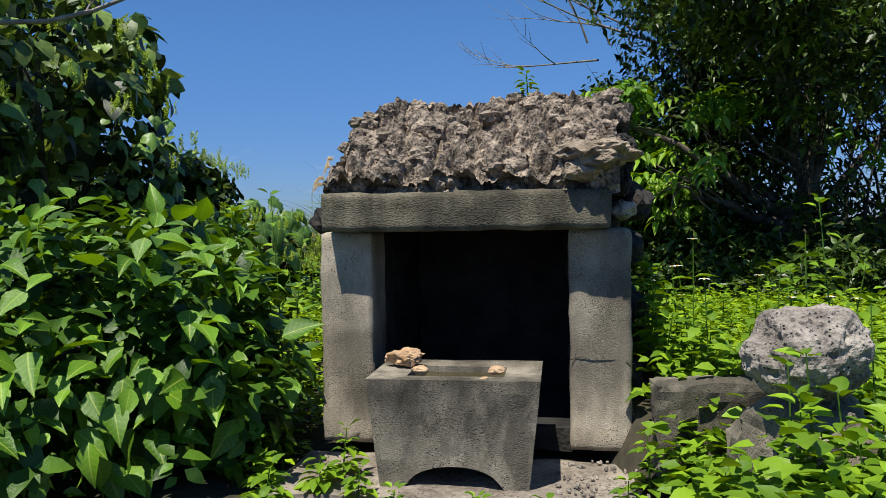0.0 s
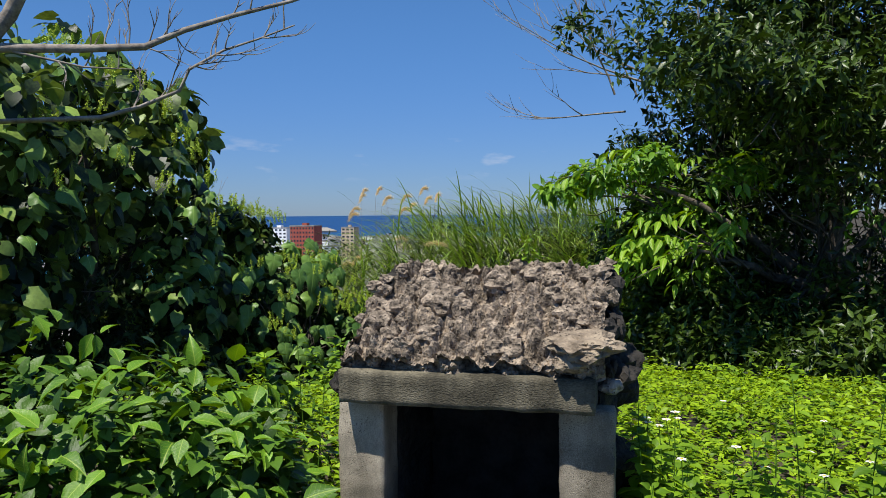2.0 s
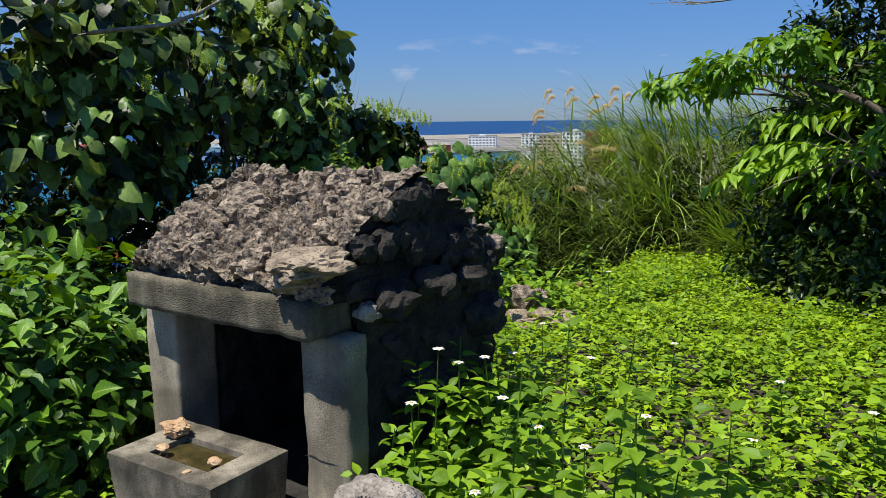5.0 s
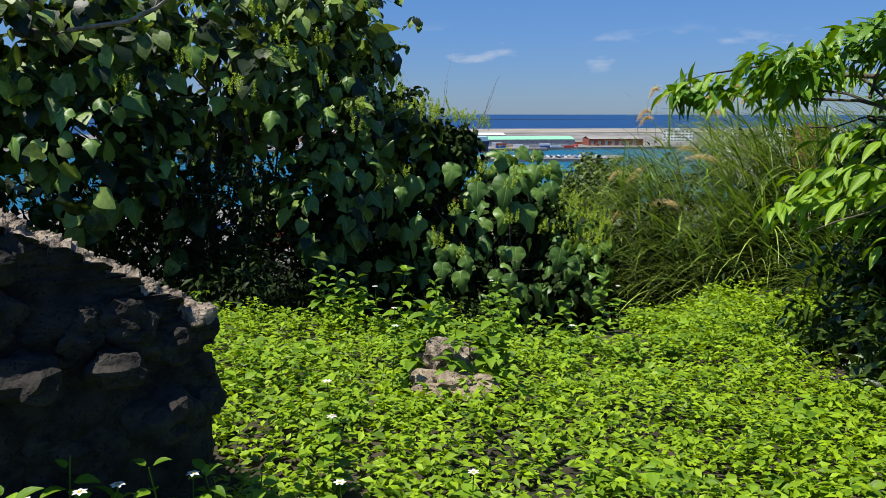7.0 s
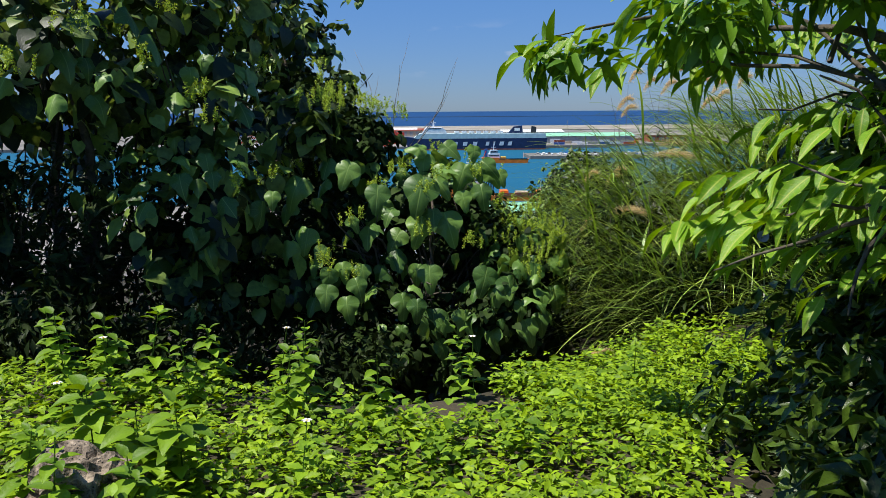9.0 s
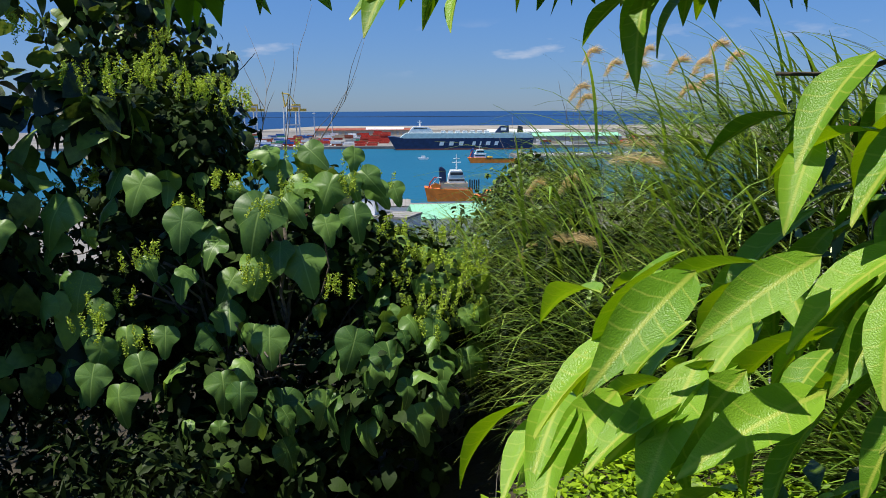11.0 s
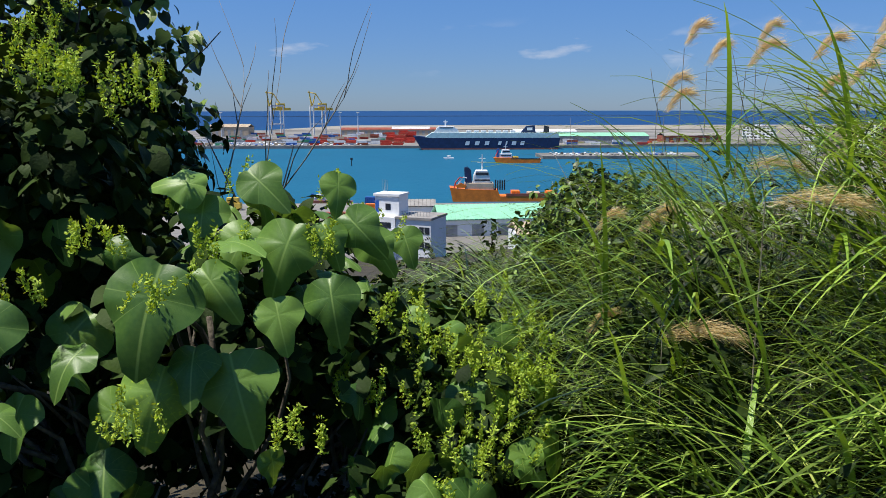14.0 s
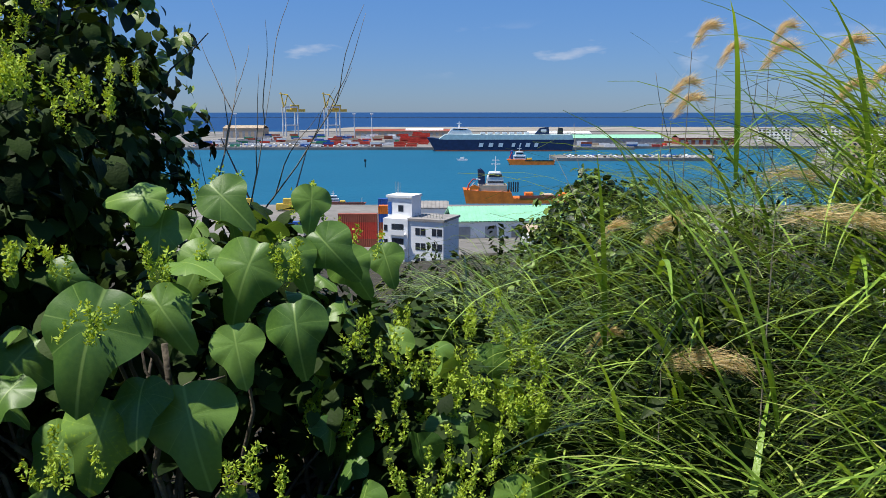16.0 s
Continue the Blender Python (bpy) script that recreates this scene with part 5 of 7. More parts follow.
# Backdrop leaves, so dark that they paint the crown's deep shade.
foliage(right_tree, [((3.2, 9.9, 3.1), (1.2, 0.4, 1.5), 330, 11), ((4.9, 9.8, 3.4), (1.6, 0.45, 1.5), 420, 11), ((3.4, 9.9, 0.6), (1.3, 0.4, 0.7), 240, 11), ((5.3, 9.6, 0.6), (1.4, 0.4, 0.8), 240, 11), ((2.35, 8.45, 0.1), (0.45, 0.35, 0.45), 150, 11), ((3.05, 8.0, 0.15), (0.55, 0.4, 0.5), 190, 11), ((1.95, 8.95, 0.1), (0.35, 0.3, 0.4), 90, 11)], LANCE_LOW, 0.16, THICKET_SHADE, 0.3, 0.5, 0.04, 0.25, name="undergrowth", label="filler leaves deep in the crown, coloured for shade", seed=19, inner=0.15)

# bare crossing twigs in the shaded lower half of the crown
for i_ in range(14):
    rw = random.Random(700 + i_)
    out_ = []
    foot_ = Vector((rw.uniform(2.9, 6.2), rw.uniform(8.3, 9.2), 0.1))
    twigs(foot_, Vector((rw.uniform(-0.6, 0.6), rw.uniform(-0.3, 0.3), 1.0)), rw.uniform(2.2, 3.2), 0.026, 2, rw, out_, 0.8)
    tw_ = mesh_object("limb", *merge(out_), TWIG_DARK, right_tree, "dark crossing twigs", True)
    tw_.matrix_parent_inverse = inv_

# tussocks of tall grass
grass = thing("tall_grass", pose(-0.8, 12.4, ground_z(-0.8, 12.4)), "tall arching tussocks of green plume grass on the slope", "grass", kind="stuff")


def blade_mesh(clumps, seed, thin=0.0035, broad=0.012, low=-4, high=46, long=1.15):
    """Arching blades in tussocks; clumps are (x, y, height, blades)."""
    r = np.random.default_rng(seed)
    seg = 7
    V, F = [], []
    base = 0
    for x, y, h, n in clumps:
        z0 = ground_z(x, y)
        a = -2.33 + r.normal(size=n) * 0.6
        L = r.uniform(0.45 * long, long, n)
        bx, by = x + r.normal(size=n) * 0.09, y + r.normal(size=n) * 0.09
        foot = np.maximum(0, h - 0.5) * r.random(n) ** 0.7
        w = r.uniform(thin, broad, n)
        t = np.linspace(0, 1, seg + 1)
        lift = np.radians(r.uniform(low, high, n))
        turn = np.radians(r.uniform(35, 90, n))
        ang = lift[:, None] - turn[:, None] * (t[None] ** 1.3)
        step = L[:, None] / seg
        reach = np.concatenate([np.zeros((n, 1)), np.cumsum(np.cos(ang[:, :-1]) * step, 1)], 1)
        hz = np.concatenate([np.zeros((n, 1)), np.cumsum(np.sin(ang[:, :-1]) * step, 1)], 1)
        dx, dy = np.cos(a), np.sin(a)
        sx, sy = -dy, dx
        wid = w[:, None] * (1 - t[None] ** 2.2) * np.minimum(1, 0.55 + 2 * t[None]) + 0.0006
        X = bx[:, None] + dx[:, None] * reach
        Y = by[:, None] + dy[:, None] * reach
        Z = z0 - 0.03 + foot[:, None] + hz
        left = np.stack([X - sx[:, None] * wid, Y - sy[:, None] * wid, Z], 2)
        right = np.stack([X + sx[:, None] * wid, Y + sy[:, None] * wid, Z + 0.002], 2)
        v = np.stack([left, right], 2).reshape(n, -1, 3)
        k = (seg + 1) * 2
        idx = np.array([(2 * i, 2 * i + 1, 2 * i + 3, 2 * i + 2) for i in range(seg)])
        F.append((idx[None] + (base + np.arange(n) * k)[:, None, None]).reshape(-1, 4))
        V.append(v.reshape(-1, 3))
        base += n * k
    return np.concatenate(V), np.concatenate(F)


def from_arrays(name, V, F, material, parent=None, label=""):
    return scatter(name, (V, F), np.zeros((1, 3)), np.eye(3)[None], np.ones(1), material, parent, label)


rg = random.Random(5)
clumps = []
for _ in range(560):
    x, y = rg.uniform(-6.5, 2.2), rg.uniform(9.9, 17.5)
    if x < -0.5 and y < 11.1 or x < -1.6 and y < 11.9 or (x < -2.2 and y < 12.3) or y - 12.3 < (-2.2 - x) * 0.55:
        continue
    if (x - 0.1) ** 2 + (y - 9.2) ** 2 < 2.6:
        continue
    f_ = (x - 0.1) * -0.727 + (y - 9.15) * 0.687
    s_ = (x - 0.1) * 0.687 + (y - 9.15) * 0.727
    k_ = s_ / max(0.5, f_)
    top = 0.72 - 0.06 * (f_ - 4) + 1.0 * smooth(0.08, 0.34, k_) + 0.5 * smooth(0.36, 0.56, k_) + rg.uniform(-0.45, 0.12)
    front = max(0.0, (y - 10.3) - 0.35 * (x + 0.9))
    clumps.append((x, y, min(3.3, 0.5 + 0.85 * front, max(0.4, top - ground_z(x, y))), rg.randint(30, 52)))
V_, F_ = blade_mesh(clumps, 17, 0.0035, 0.0105)
from_arrays("blades", V_, F_, BLADE, grass, "arching green blades")
# broader, brighter leaves nearer the path
broad_ = [(x, y, h, 15) for x, y, h, _ in clumps if y < 14.5 and (x - 0.1) * 0.687 + (y - 9.15) * 0.727 > 0.12 * ((x - 0.1) * -0.727 + (y - 9.15) * 0.687)]
V_, F_ = blade_mesh(broad_, 19, 0.009, 0.017, 20, 80, 1.3)
from_arrays("blades", V_, F_, BLADE_BROAD, grass, "broad arching grass leaves")


def grass_plume(x, y, top, seed, lean, rise=0.0, full=1.0):
    """A feathery seed head on a thin stalk."""
    r = np.random.default_rng(seed)
    z0 = ground_z(x, y)
    ob = thing("grass_plume", pose(x, y, z0, 0, 0, 40 + 25 * math.sin(seed)), "feathery straw-coloured seed plume on a thin grass stalk", "plume", "plumes in the grass")
    H = top - z0
    tipx = lean
    st = mesh_object("stalk", *tube([(0, 0, -0.05), (tipx * 0.25, 0, H * 0.5), (tipx * 0.6, 0.02, H * 0.82), (tipx, 0.03, H)], [0.004, 0.0035, 0.003, 0.002], 5), TWIG, ob)
    n = 420
    t = r.random(n)
    Lh = 0.30 * full * r.uniform(0.85, 1.1)
    c = np.stack([tipx + t * Lh, 0.03 + t * 0.03, H + 0.05 * np.sin(t * 2.6) - 0.03 * t + rise * Lh * (t - 0.4 * t * t)], 1)
    c[:, 0] -= rise * 0.55 * t * Lh
    p = c + r.normal(size=(n, 3)) * 0.010 * full ** 2
    tip = np.stack([np.ones(n), r.normal(size=n) * 0.13, r.normal(size=n) * 0.12 - 0.25 + 0.35 * np.cos(t * 2.6) + rise * (1.0 - 0.6 * t)], 1)
    tv, tf = leaf_template(1.0, 0.022, 3, 0.1, 0.35, "lance")
    h = scatter("plume_head", (tv, tf), p, frames(tip, r.normal(size=(n, 3))), r.uniform(0.07, 0.14, n), PLUME, None, "straw-coloured plume head")
    h.parent = ob
    return ob


for i, (x, y, top, lean) in enumerate(((-1.18, 12.10, 1.12, 0.0), (-1.45, 11.81, 0.53, 0.0), (-2.5, 13.7, 1.9, 0.05), (-2.35, 14.6, 1.95, -0.03), (-2.2, 13.9, 1.75, 0.06), (-1.9, 14.2, 1.8, 0.05), (-2.8, 13.9, 1.55, 0.02), (-1.4, 13.6, 1.75, 0.1), (-1.2, 13.9, 1.8, 0.1), (-0.95, 10.62, -0.66, 0.04), (-2.65, 12.9, 0.05, 0.03), (-3.1, 13.6, 0.6, 0.03), (-3.0, 14.0, 0.55, 0.03), (-2.7, 13.6, 0.65, 0.04), (-1.85, 13.4, 1.16, 0.0), (-2.66, 14.42, 1.81, 0.0), (-1.76, 14.6, 1.64, 0.03), (-2.0, 14.61, 1.56, 0.05), (-2.85, 14.12, 1.46, 0.0), (-1.55, 14.3, 1.95, 0.05))):
    grass_plume(x, y, top, 100 + i, lean, 0.0 if i in (0, 1, 9, 14) else 0.9, 1.35 if i in (0, 1, 14) else 1.0)

# small-leaved shrub standing in the grass
mid_shrub = thing("shrub", pose(-4.4, 15.7, ground_z(-4.4, 15.7)), "sunlit small-leaved shrub standing above the plume grass", "shrub")
skeleton(mid_shrub, (-4.4, 15.7, ground_z(-4.4, 15.7)), [(-4.6, 15.6, 0.5), (-4.0, 15.5, 0.5), (-5.1, 16.0, 0.1)], 0.05, 55, 0.4)
foliage(mid_shrub, [((-4.6, 15.7, 0.42), (0.55, 0.5, 0.45), 230, 9), ((-4.0, 15.45, 0.42), (0.5, 0.5, 0.42), 190, 9), ((-5.2, 16.1, 0.1), (0.5, 0.5, 0.45), 170, 9), ((-4.5, 15.4, -0.2), (0.8, 0.5, 0.5), 220, 9), ((-3.5, 15.0, 0.4), (0.4, 0.4, 0.35), 110, 9)], OVATE_LOW, 0.10, HEART, 0.3, 0.4, 0.03, 0.1, label="small glossy leaves", seed=56)

# ground plants
cover = thing("ground_plants", pose(1.5, 5.0, 0.2), "bright green low weeds covering the ground", "weeds", kind="stuff")
rc = np.random.default_rng(77)


def cover_leaves(n, inside, height, size, seed, template=OVATE_LOW, material=COVER, name="weed_leaves", lo=(-3, 0.5), hi=(6, 11)):
    r = np.random.default_rng(seed)
    p = r.uniform(lo, hi, (n, 2))
    p = p[[inside(x, y) for x, y in p]]
    # plants: several leaves about one stem
    per = 9
    c = np.repeat(p, per, axis=0)
    a = r.uniform(0, 2 * np.pi, len(c))
    lump = np.array([0.75 + 0.7 * noise.noise(Vector((x * 1.7, y * 1.7, 3.0))) for x, y in p])
    hp = np.repeat(height * lump * (0.35 + 0.9 * r.random(len(p)) ** 1.5), per)
    k = r.random(len(c))
    z = np.array([ground_z(x, y) for x, y in p]).repeat(per) + hp * (0.25 + 0.75 * k)
    out = np.stack([np.cos(a), np.sin(a), np.zeros(len(c))], 1)
    q = np.stack([c[:, 0], c[:, 1], z], 1) + out * (0.02 + 0.02 * r.random((len(c), 1)))
    tips = out + np.array([0, 0, 0.15]) + r.normal(size=(len(c), 3)) * 0.25
    nor = np.array([0, 0, 1.0]) + out * 0.15 + r.normal(size=(len(c), 3)) * 0.3
    s = size * r.uniform(0.6, 1.3, len(c))
    scatter(name, template, q, frames(tips, nor), s, material, cover)


def on_plateau(x, y):
    if x > 4.6 + 1.1 * noise.noise(Vector((y * 0.8, 1.0, 2.0))):
        return False
    if x > 1.9 and y < 2.3 + 0.7 * noise.noise(Vector((x * 0.9, 4.0, 2.0))):
        return False
    if x < 0.85 and 2.5 < y < 3.95 and x > -0.6:
        return False
    if y < 2.75 and not (x > 1.9 or x > 0.75 and y > 1.5 and (x - 1.0) ** 2 + (y - 2.25) ** 2 > 0.03):
        return False
    if x < -0.7 and y < 3.9:
        return False
    edge = 6.35 + (x + 1.9) * 0.68 if x < 0.3 else 9.3
    if x > 1.1 and y > 9.45 - 0.9 * x:
        return False
    return y < edge - (0.2 if x < 0.4 else 0.0)


cover_leaves(19500, on_plateau, 0.2, 0.058, 78, COVER_T)
cover_leaves(2600, lambda x, y: (0.0 < x < 1.6) and (8.0 < y < 10.6) and y > 7.0 + abs(x + 0.2), 0.22, 0.06, 81, COVER_T, lo=(-1.4, 8.2), hi=(1.7, 10.7))
cover_leaves(2600, lambda x, y: on_plateau(x, y) and (noise.noise(Vector((x * 1.1, y * 1.1, 5))) > 0.1), 0.30, 0.07, 79, material=WEED)
cover_leaves(700, lambda x, y: 0.72 < x < 1.9 and 1.3 < y < 2.75 and (x - 1.04) ** 2 + (y - 2.2) ** 2 > 0.045, 0.36, 0.075, 80, material=WEED, lo=(0.6, 1.2), hi=(2.0, 2.8))


# thicket on the slope behind the trees
thicket = thing("hillside_thicket", pose(-6.5, 8.5, ground_z(-6.5, 8.5)), "dense dark shrubs covering the slope", "shrubs", kind="stuff")
rt = np.random.default_rng(61)
lobes_ = []
while len(lobes_) < 130:
    x, y = rt.uniform(-13, -2.2), rt.uniform(2.5, 22)
    q_ = x * EDGE.x + (y - 9.3) * EDGE.y - 0.45
    if q_ < 1.6 or (x > -3.3 and y < 10.0) or (y - 9.15 > (-x) * 1.15 + 1.2):
        continue
    rise = 0.45 + 0.35 * rt.random() + 0.1 * max(0, q_ - 3)
    lobes_.append(((x, y, ground_z(x, y) + rise * 0.55), (0.7, 0.7, rise), 15, 9))
foliage(thicket, lobes_, COVER_T, 0.2, THICKET_SHADE, 0.4, 0.5, 0.08, 0.3, name="thicket_leaves", seed=62, inner=0.3)

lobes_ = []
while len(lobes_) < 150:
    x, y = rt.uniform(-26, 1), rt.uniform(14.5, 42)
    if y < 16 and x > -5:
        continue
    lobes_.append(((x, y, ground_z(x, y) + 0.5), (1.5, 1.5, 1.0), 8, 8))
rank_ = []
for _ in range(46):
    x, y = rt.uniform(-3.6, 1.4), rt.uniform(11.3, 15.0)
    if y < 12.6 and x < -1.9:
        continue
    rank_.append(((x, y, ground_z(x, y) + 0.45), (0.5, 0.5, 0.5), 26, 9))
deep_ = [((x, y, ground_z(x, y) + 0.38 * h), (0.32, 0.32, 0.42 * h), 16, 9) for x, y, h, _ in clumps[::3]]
# Dark filler and low shrubs paint shade into the gaps between tussocks.
foliage(thicket, deep_, LANCE_LOW, 0.17, THICKET_SHADE, 0.3, 0.5, 0.05, 0.2, name="thicket_leaves", label="filler leaves deep in the grass, coloured for shade", seed=65, inner=0.2)
foliage(thicket, rank_, COVER_T, 0.13, THICKET_SHADE, 0.4, 0.5, 0.06, 0.2, name="thicket_leaves", label="dark shrubs between the tussocks, shade in their colour", seed=64, inner=0.3)
foliage(thicket, lobes_, COVER_T, 0.42, THICKET_SHADE, 0.4, 0.5, 0.16, 0.6, name="thicket_leaves", seed=63, inner=0.3)


# ---- harbour ----
def paint(name, c, rough=0.55, var=0.25, scale=0.3):
    return surface(name, [k * (1 - var) for k in c], [min(0.9, k * (1 + var * 0.6)) for k in c], rough, scale, 0.05, 2.0)


PALE_MINT = paint("pale_mint", (0.5, 0.64, 0.63), 0.55, 0.12)
NAVY = paint("navy_hull", (0.012, 0.03, 0.09))
SHIP_WHITE = paint("ship_white", (0.72, 0.74, 0.76), 0.5, 0.12)
ORANGE = paint("orange_hull", (0.85, 0.2, 0.02))
RED_PAINT = paint("red_paint", (0.55, 0.06, 0.035))
RUST = paint("rust_red", (0.33, 0.09, 0.05))
BLUE_PAINT = paint("blue_paint", (0.03, 0.11, 0.38))
TEAL_PAINT = paint("green_paint", (0.05, 0.28, 0.16))
GREY_PAINT = paint("grey_paint", (0.34, 0.35, 0.36))
DARK_PAINT = paint("dark_paint", (0.03, 0.032, 0.036))
YELLOW_PAINT = paint("yellow_paint", (0.7, 0.5, 0.08))
MINT = paint("mint_roof", (0.27, 0.60, 0.40), 0.6, 0.12)
PLASTER = paint("white_plaster", (0.84, 0.85, 0.86), 0.85, 0.06)
TAN_WALL = paint("tan_plaster", (0.5, 0.4, 0.29), 0.85, 0.15)
BRICK_RED = paint("maroon_wall", (0.36, 0.085, 0.06), 0.85, 0.2)
ROOF_GREY = paint("roof_grey", (0.3, 0.285, 0.27), 0.9, 0.25)
GLASS_DARK = surface("window_glass", (0.015, 0.02, 0.03), (0.04, 0.05, 0.07), 0.12, 1, 0.0, 5)


def far_thing(name, f, s, z, label, category, turn=0.0, group=""):
    p = far(f, s, z)
    return thing(name, pose(p.x, p.y, p.z, 0, 0, FAR_TURN + turn), label, category, group)


def poly_prism(outline, y0, y1):
    """Outline in x, z pushed along y."""
    bm = bmesh.new()
    a = [bm.verts.new((x, y0, z)) for x, z in outline]
    b = [bm.verts.new((x, y1, z)) for x, z in outline]
    n = len(outline)
    bm.faces.new(a)
    bm.faces.new(b[::-1])
    for i in range(n):
        bm.faces.new((a[i], b[i], b[(i + 1) % n], a[(i + 1) % n]))
    bmesh.ops.recalc_face_normals(bm, faces=bm.faces)
    return bm


def ferry():
    s = far_thing("cargo_ferry", 868, -18, SEA_Z, "long navy-blue cargo ferry with a white bridge moored at the quay", "ship")
    part("hull", poly_prism([(0, 14.5), (9, 0), (158, 0), (160, 12.6), (18, 12.6), (6, 14.5)], -11, 11), NAVY, s, "navy-blue hull")
    part("waterline_band", poly_prism([(9, 0.1), (158, 0.1), (158, 1.4), (8.2, 1.4)], -11.15, -11.02), RUST, s, "rust-red waterline")
    part("upper_deck", poly_prism([(12, 12.65), (159, 12.65), (158, 17.6), (20, 18.2)], -10.8, 10.8), PALE_MINT, s, "pale mint-white upper deck")
    part("bridge", poly_prism([(22, 18), (50, 18), (48, 22), (44, 24.5), (28, 25), (25, 22)], -9, 9), SHIP_WHITE, s, "white stepped bridge")
    part("bridge_windows", boxed(28.5, 43, -9.1, -9.02, 23, 24), GLASS_DARK, s)
    part("mast", poly_prism([(34, 25), (36, 25), (35.6, 32), (34.6, 32)], -0.5, 0.5), SHIP_WHITE, s)
    part("radar", boxed(32.5, 37.5, -0.4, 0.4, 29.4, 30.2), SHIP_WHITE, s)
    part("funnel", poly_prism([(118, 18), (134, 18), (133, 26), (124, 25)], -3, 3), NAVY, s, "navy funnel")
    part("funnel_mark", boxed(124.5, 130.5, -3.2, -3.02, 20.5, 23.5), SHIP_WHITE, s, "white mark on the funnel")
    part("funnel", poly_prism([(143, 18), (149, 18), (149, 24.5), (144, 25.5)], -2, 2), DARK_PAINT, s, "dark exhaust stack")
    for x in (58, 66, 74, 82, 90, 98, 106):
        part("deck_house", boxed(x, x + 5.2, -8, -3, 18.2, 20.6, bevel=0.3), SHIP_WHITE, s)
    x = 56.0
    for w, gap in ((4.6, 6.1), (4.6, 6.1), (4.6, 9.9), (3.4, 4.8), (1.6, 5.1), (4.6, 4.9), (4.0, 0)):
        part("lettering_bar", poly_prism([(x, 4.8), (x + w, 4.8), (x + w + 1.0, 9.0), (x + 1.0, 9.0)], -11.2, -11.06), SHIP_WHITE, s, "white block of hull lettering")
        x += w + gap
    return s


ferry()


def work_ship(f, s, length, label, hull, scale=1.0, turn=0.0):
    b = far_thing("work_ship", f, s, SEA_Z, label, "ship", turn)
    L, k = length, scale
    part("hull", poly_prism([(-0.5, 4.6 * k), (2, 0), (L - 1, 0), (L, 3.6 * k), (L * 0.5, 3.2 * k), (L * 0.32, 4.8 * k)], -4.5 * k, 4.5 * k), hull, b)
    part("deck_rail", boxed(L * 0.36, L - 1, -4.55 * k, -4.35 * k, 3.3 * k, 4.1 * k), DARK_PAINT, b)
    part("deckhouse", boxed(L * 0.12, L * 0.38, -3.6 * k, 3.6 * k, 4.4 * k, 8.2 * k, bevel=0.2), SHIP_WHITE, b)
    part("wheelhouse", poly_prism([(L * 0.16, 8.2 * k), (L * 0.34, 8.2 * k), (L * 0.33, 11.4 * k), (L * 0.18, 11.4 * k)], -3.2 * k, 3.2 * k), SHIP_WHITE, b)
    part("window_band", boxed(L * 0.18, L * 0.33, -3.3 * k, -3.2 * k, 9.3 * k, 10.5 * k), GLASS_DARK, b)
    part("window_band", boxed(L * 0.14, L * 0.36, -3.7 * k, -3.6 * k, 6.2 * k, 7.0 * k), GLASS_DARK, b)
    part("funnel", poly_prism([(L * 0.06, 4.4 * k), (L * 0.12, 4.4 * k), (L * 0.115, 12.5 * k), (L * 0.05, 11.8 * k)], -1.2 * k, 1.2 * k), BLUE_PAINT, b, "blue funnel")
    part("mast", boxed(L * 0.25 - 0.2, L * 0.25 + 0.2, -0.2, 0.2, 11.4 * k, 16.5 * k), SHIP_WHITE, b)
    part("crossbar", boxed(L * 0.25 - 2.0 * k, L * 0.25 + 2.0 * k, -0.15, 0.15, 13.6 * k, 14.0 * k), SHIP_WHITE, b)
    v, fc = merge([tube([(L * 0.02, -2 * k, 4.4 * k), (L * 0.09, -2 * k, 11 * k)], [0.35 * k, 0.3 * k], 5), tube([(L * 0.02, -1 * k, 4.4 * k), (L * 0.09, -1 * k, 11 * k)], [0.35 * k, 0.3 * k], 5)])
    mesh_object("davit", v, fc, RED_PAINT, b, "red davit")
    part("deck_cargo", boxed(L * 0.4, L * 0.52, -3 * k, 3 * k, 3.4 * k, 5.6 * k, bevel=0.2), YELLOW_PAINT, b)
    part("fore_mast", boxed(L * 0.9 - 0.15, L * 0.9 + 0.15, -0.15, 0.15, 3.4 * k, 9 * k), SHIP_WHITE, b)
    return b


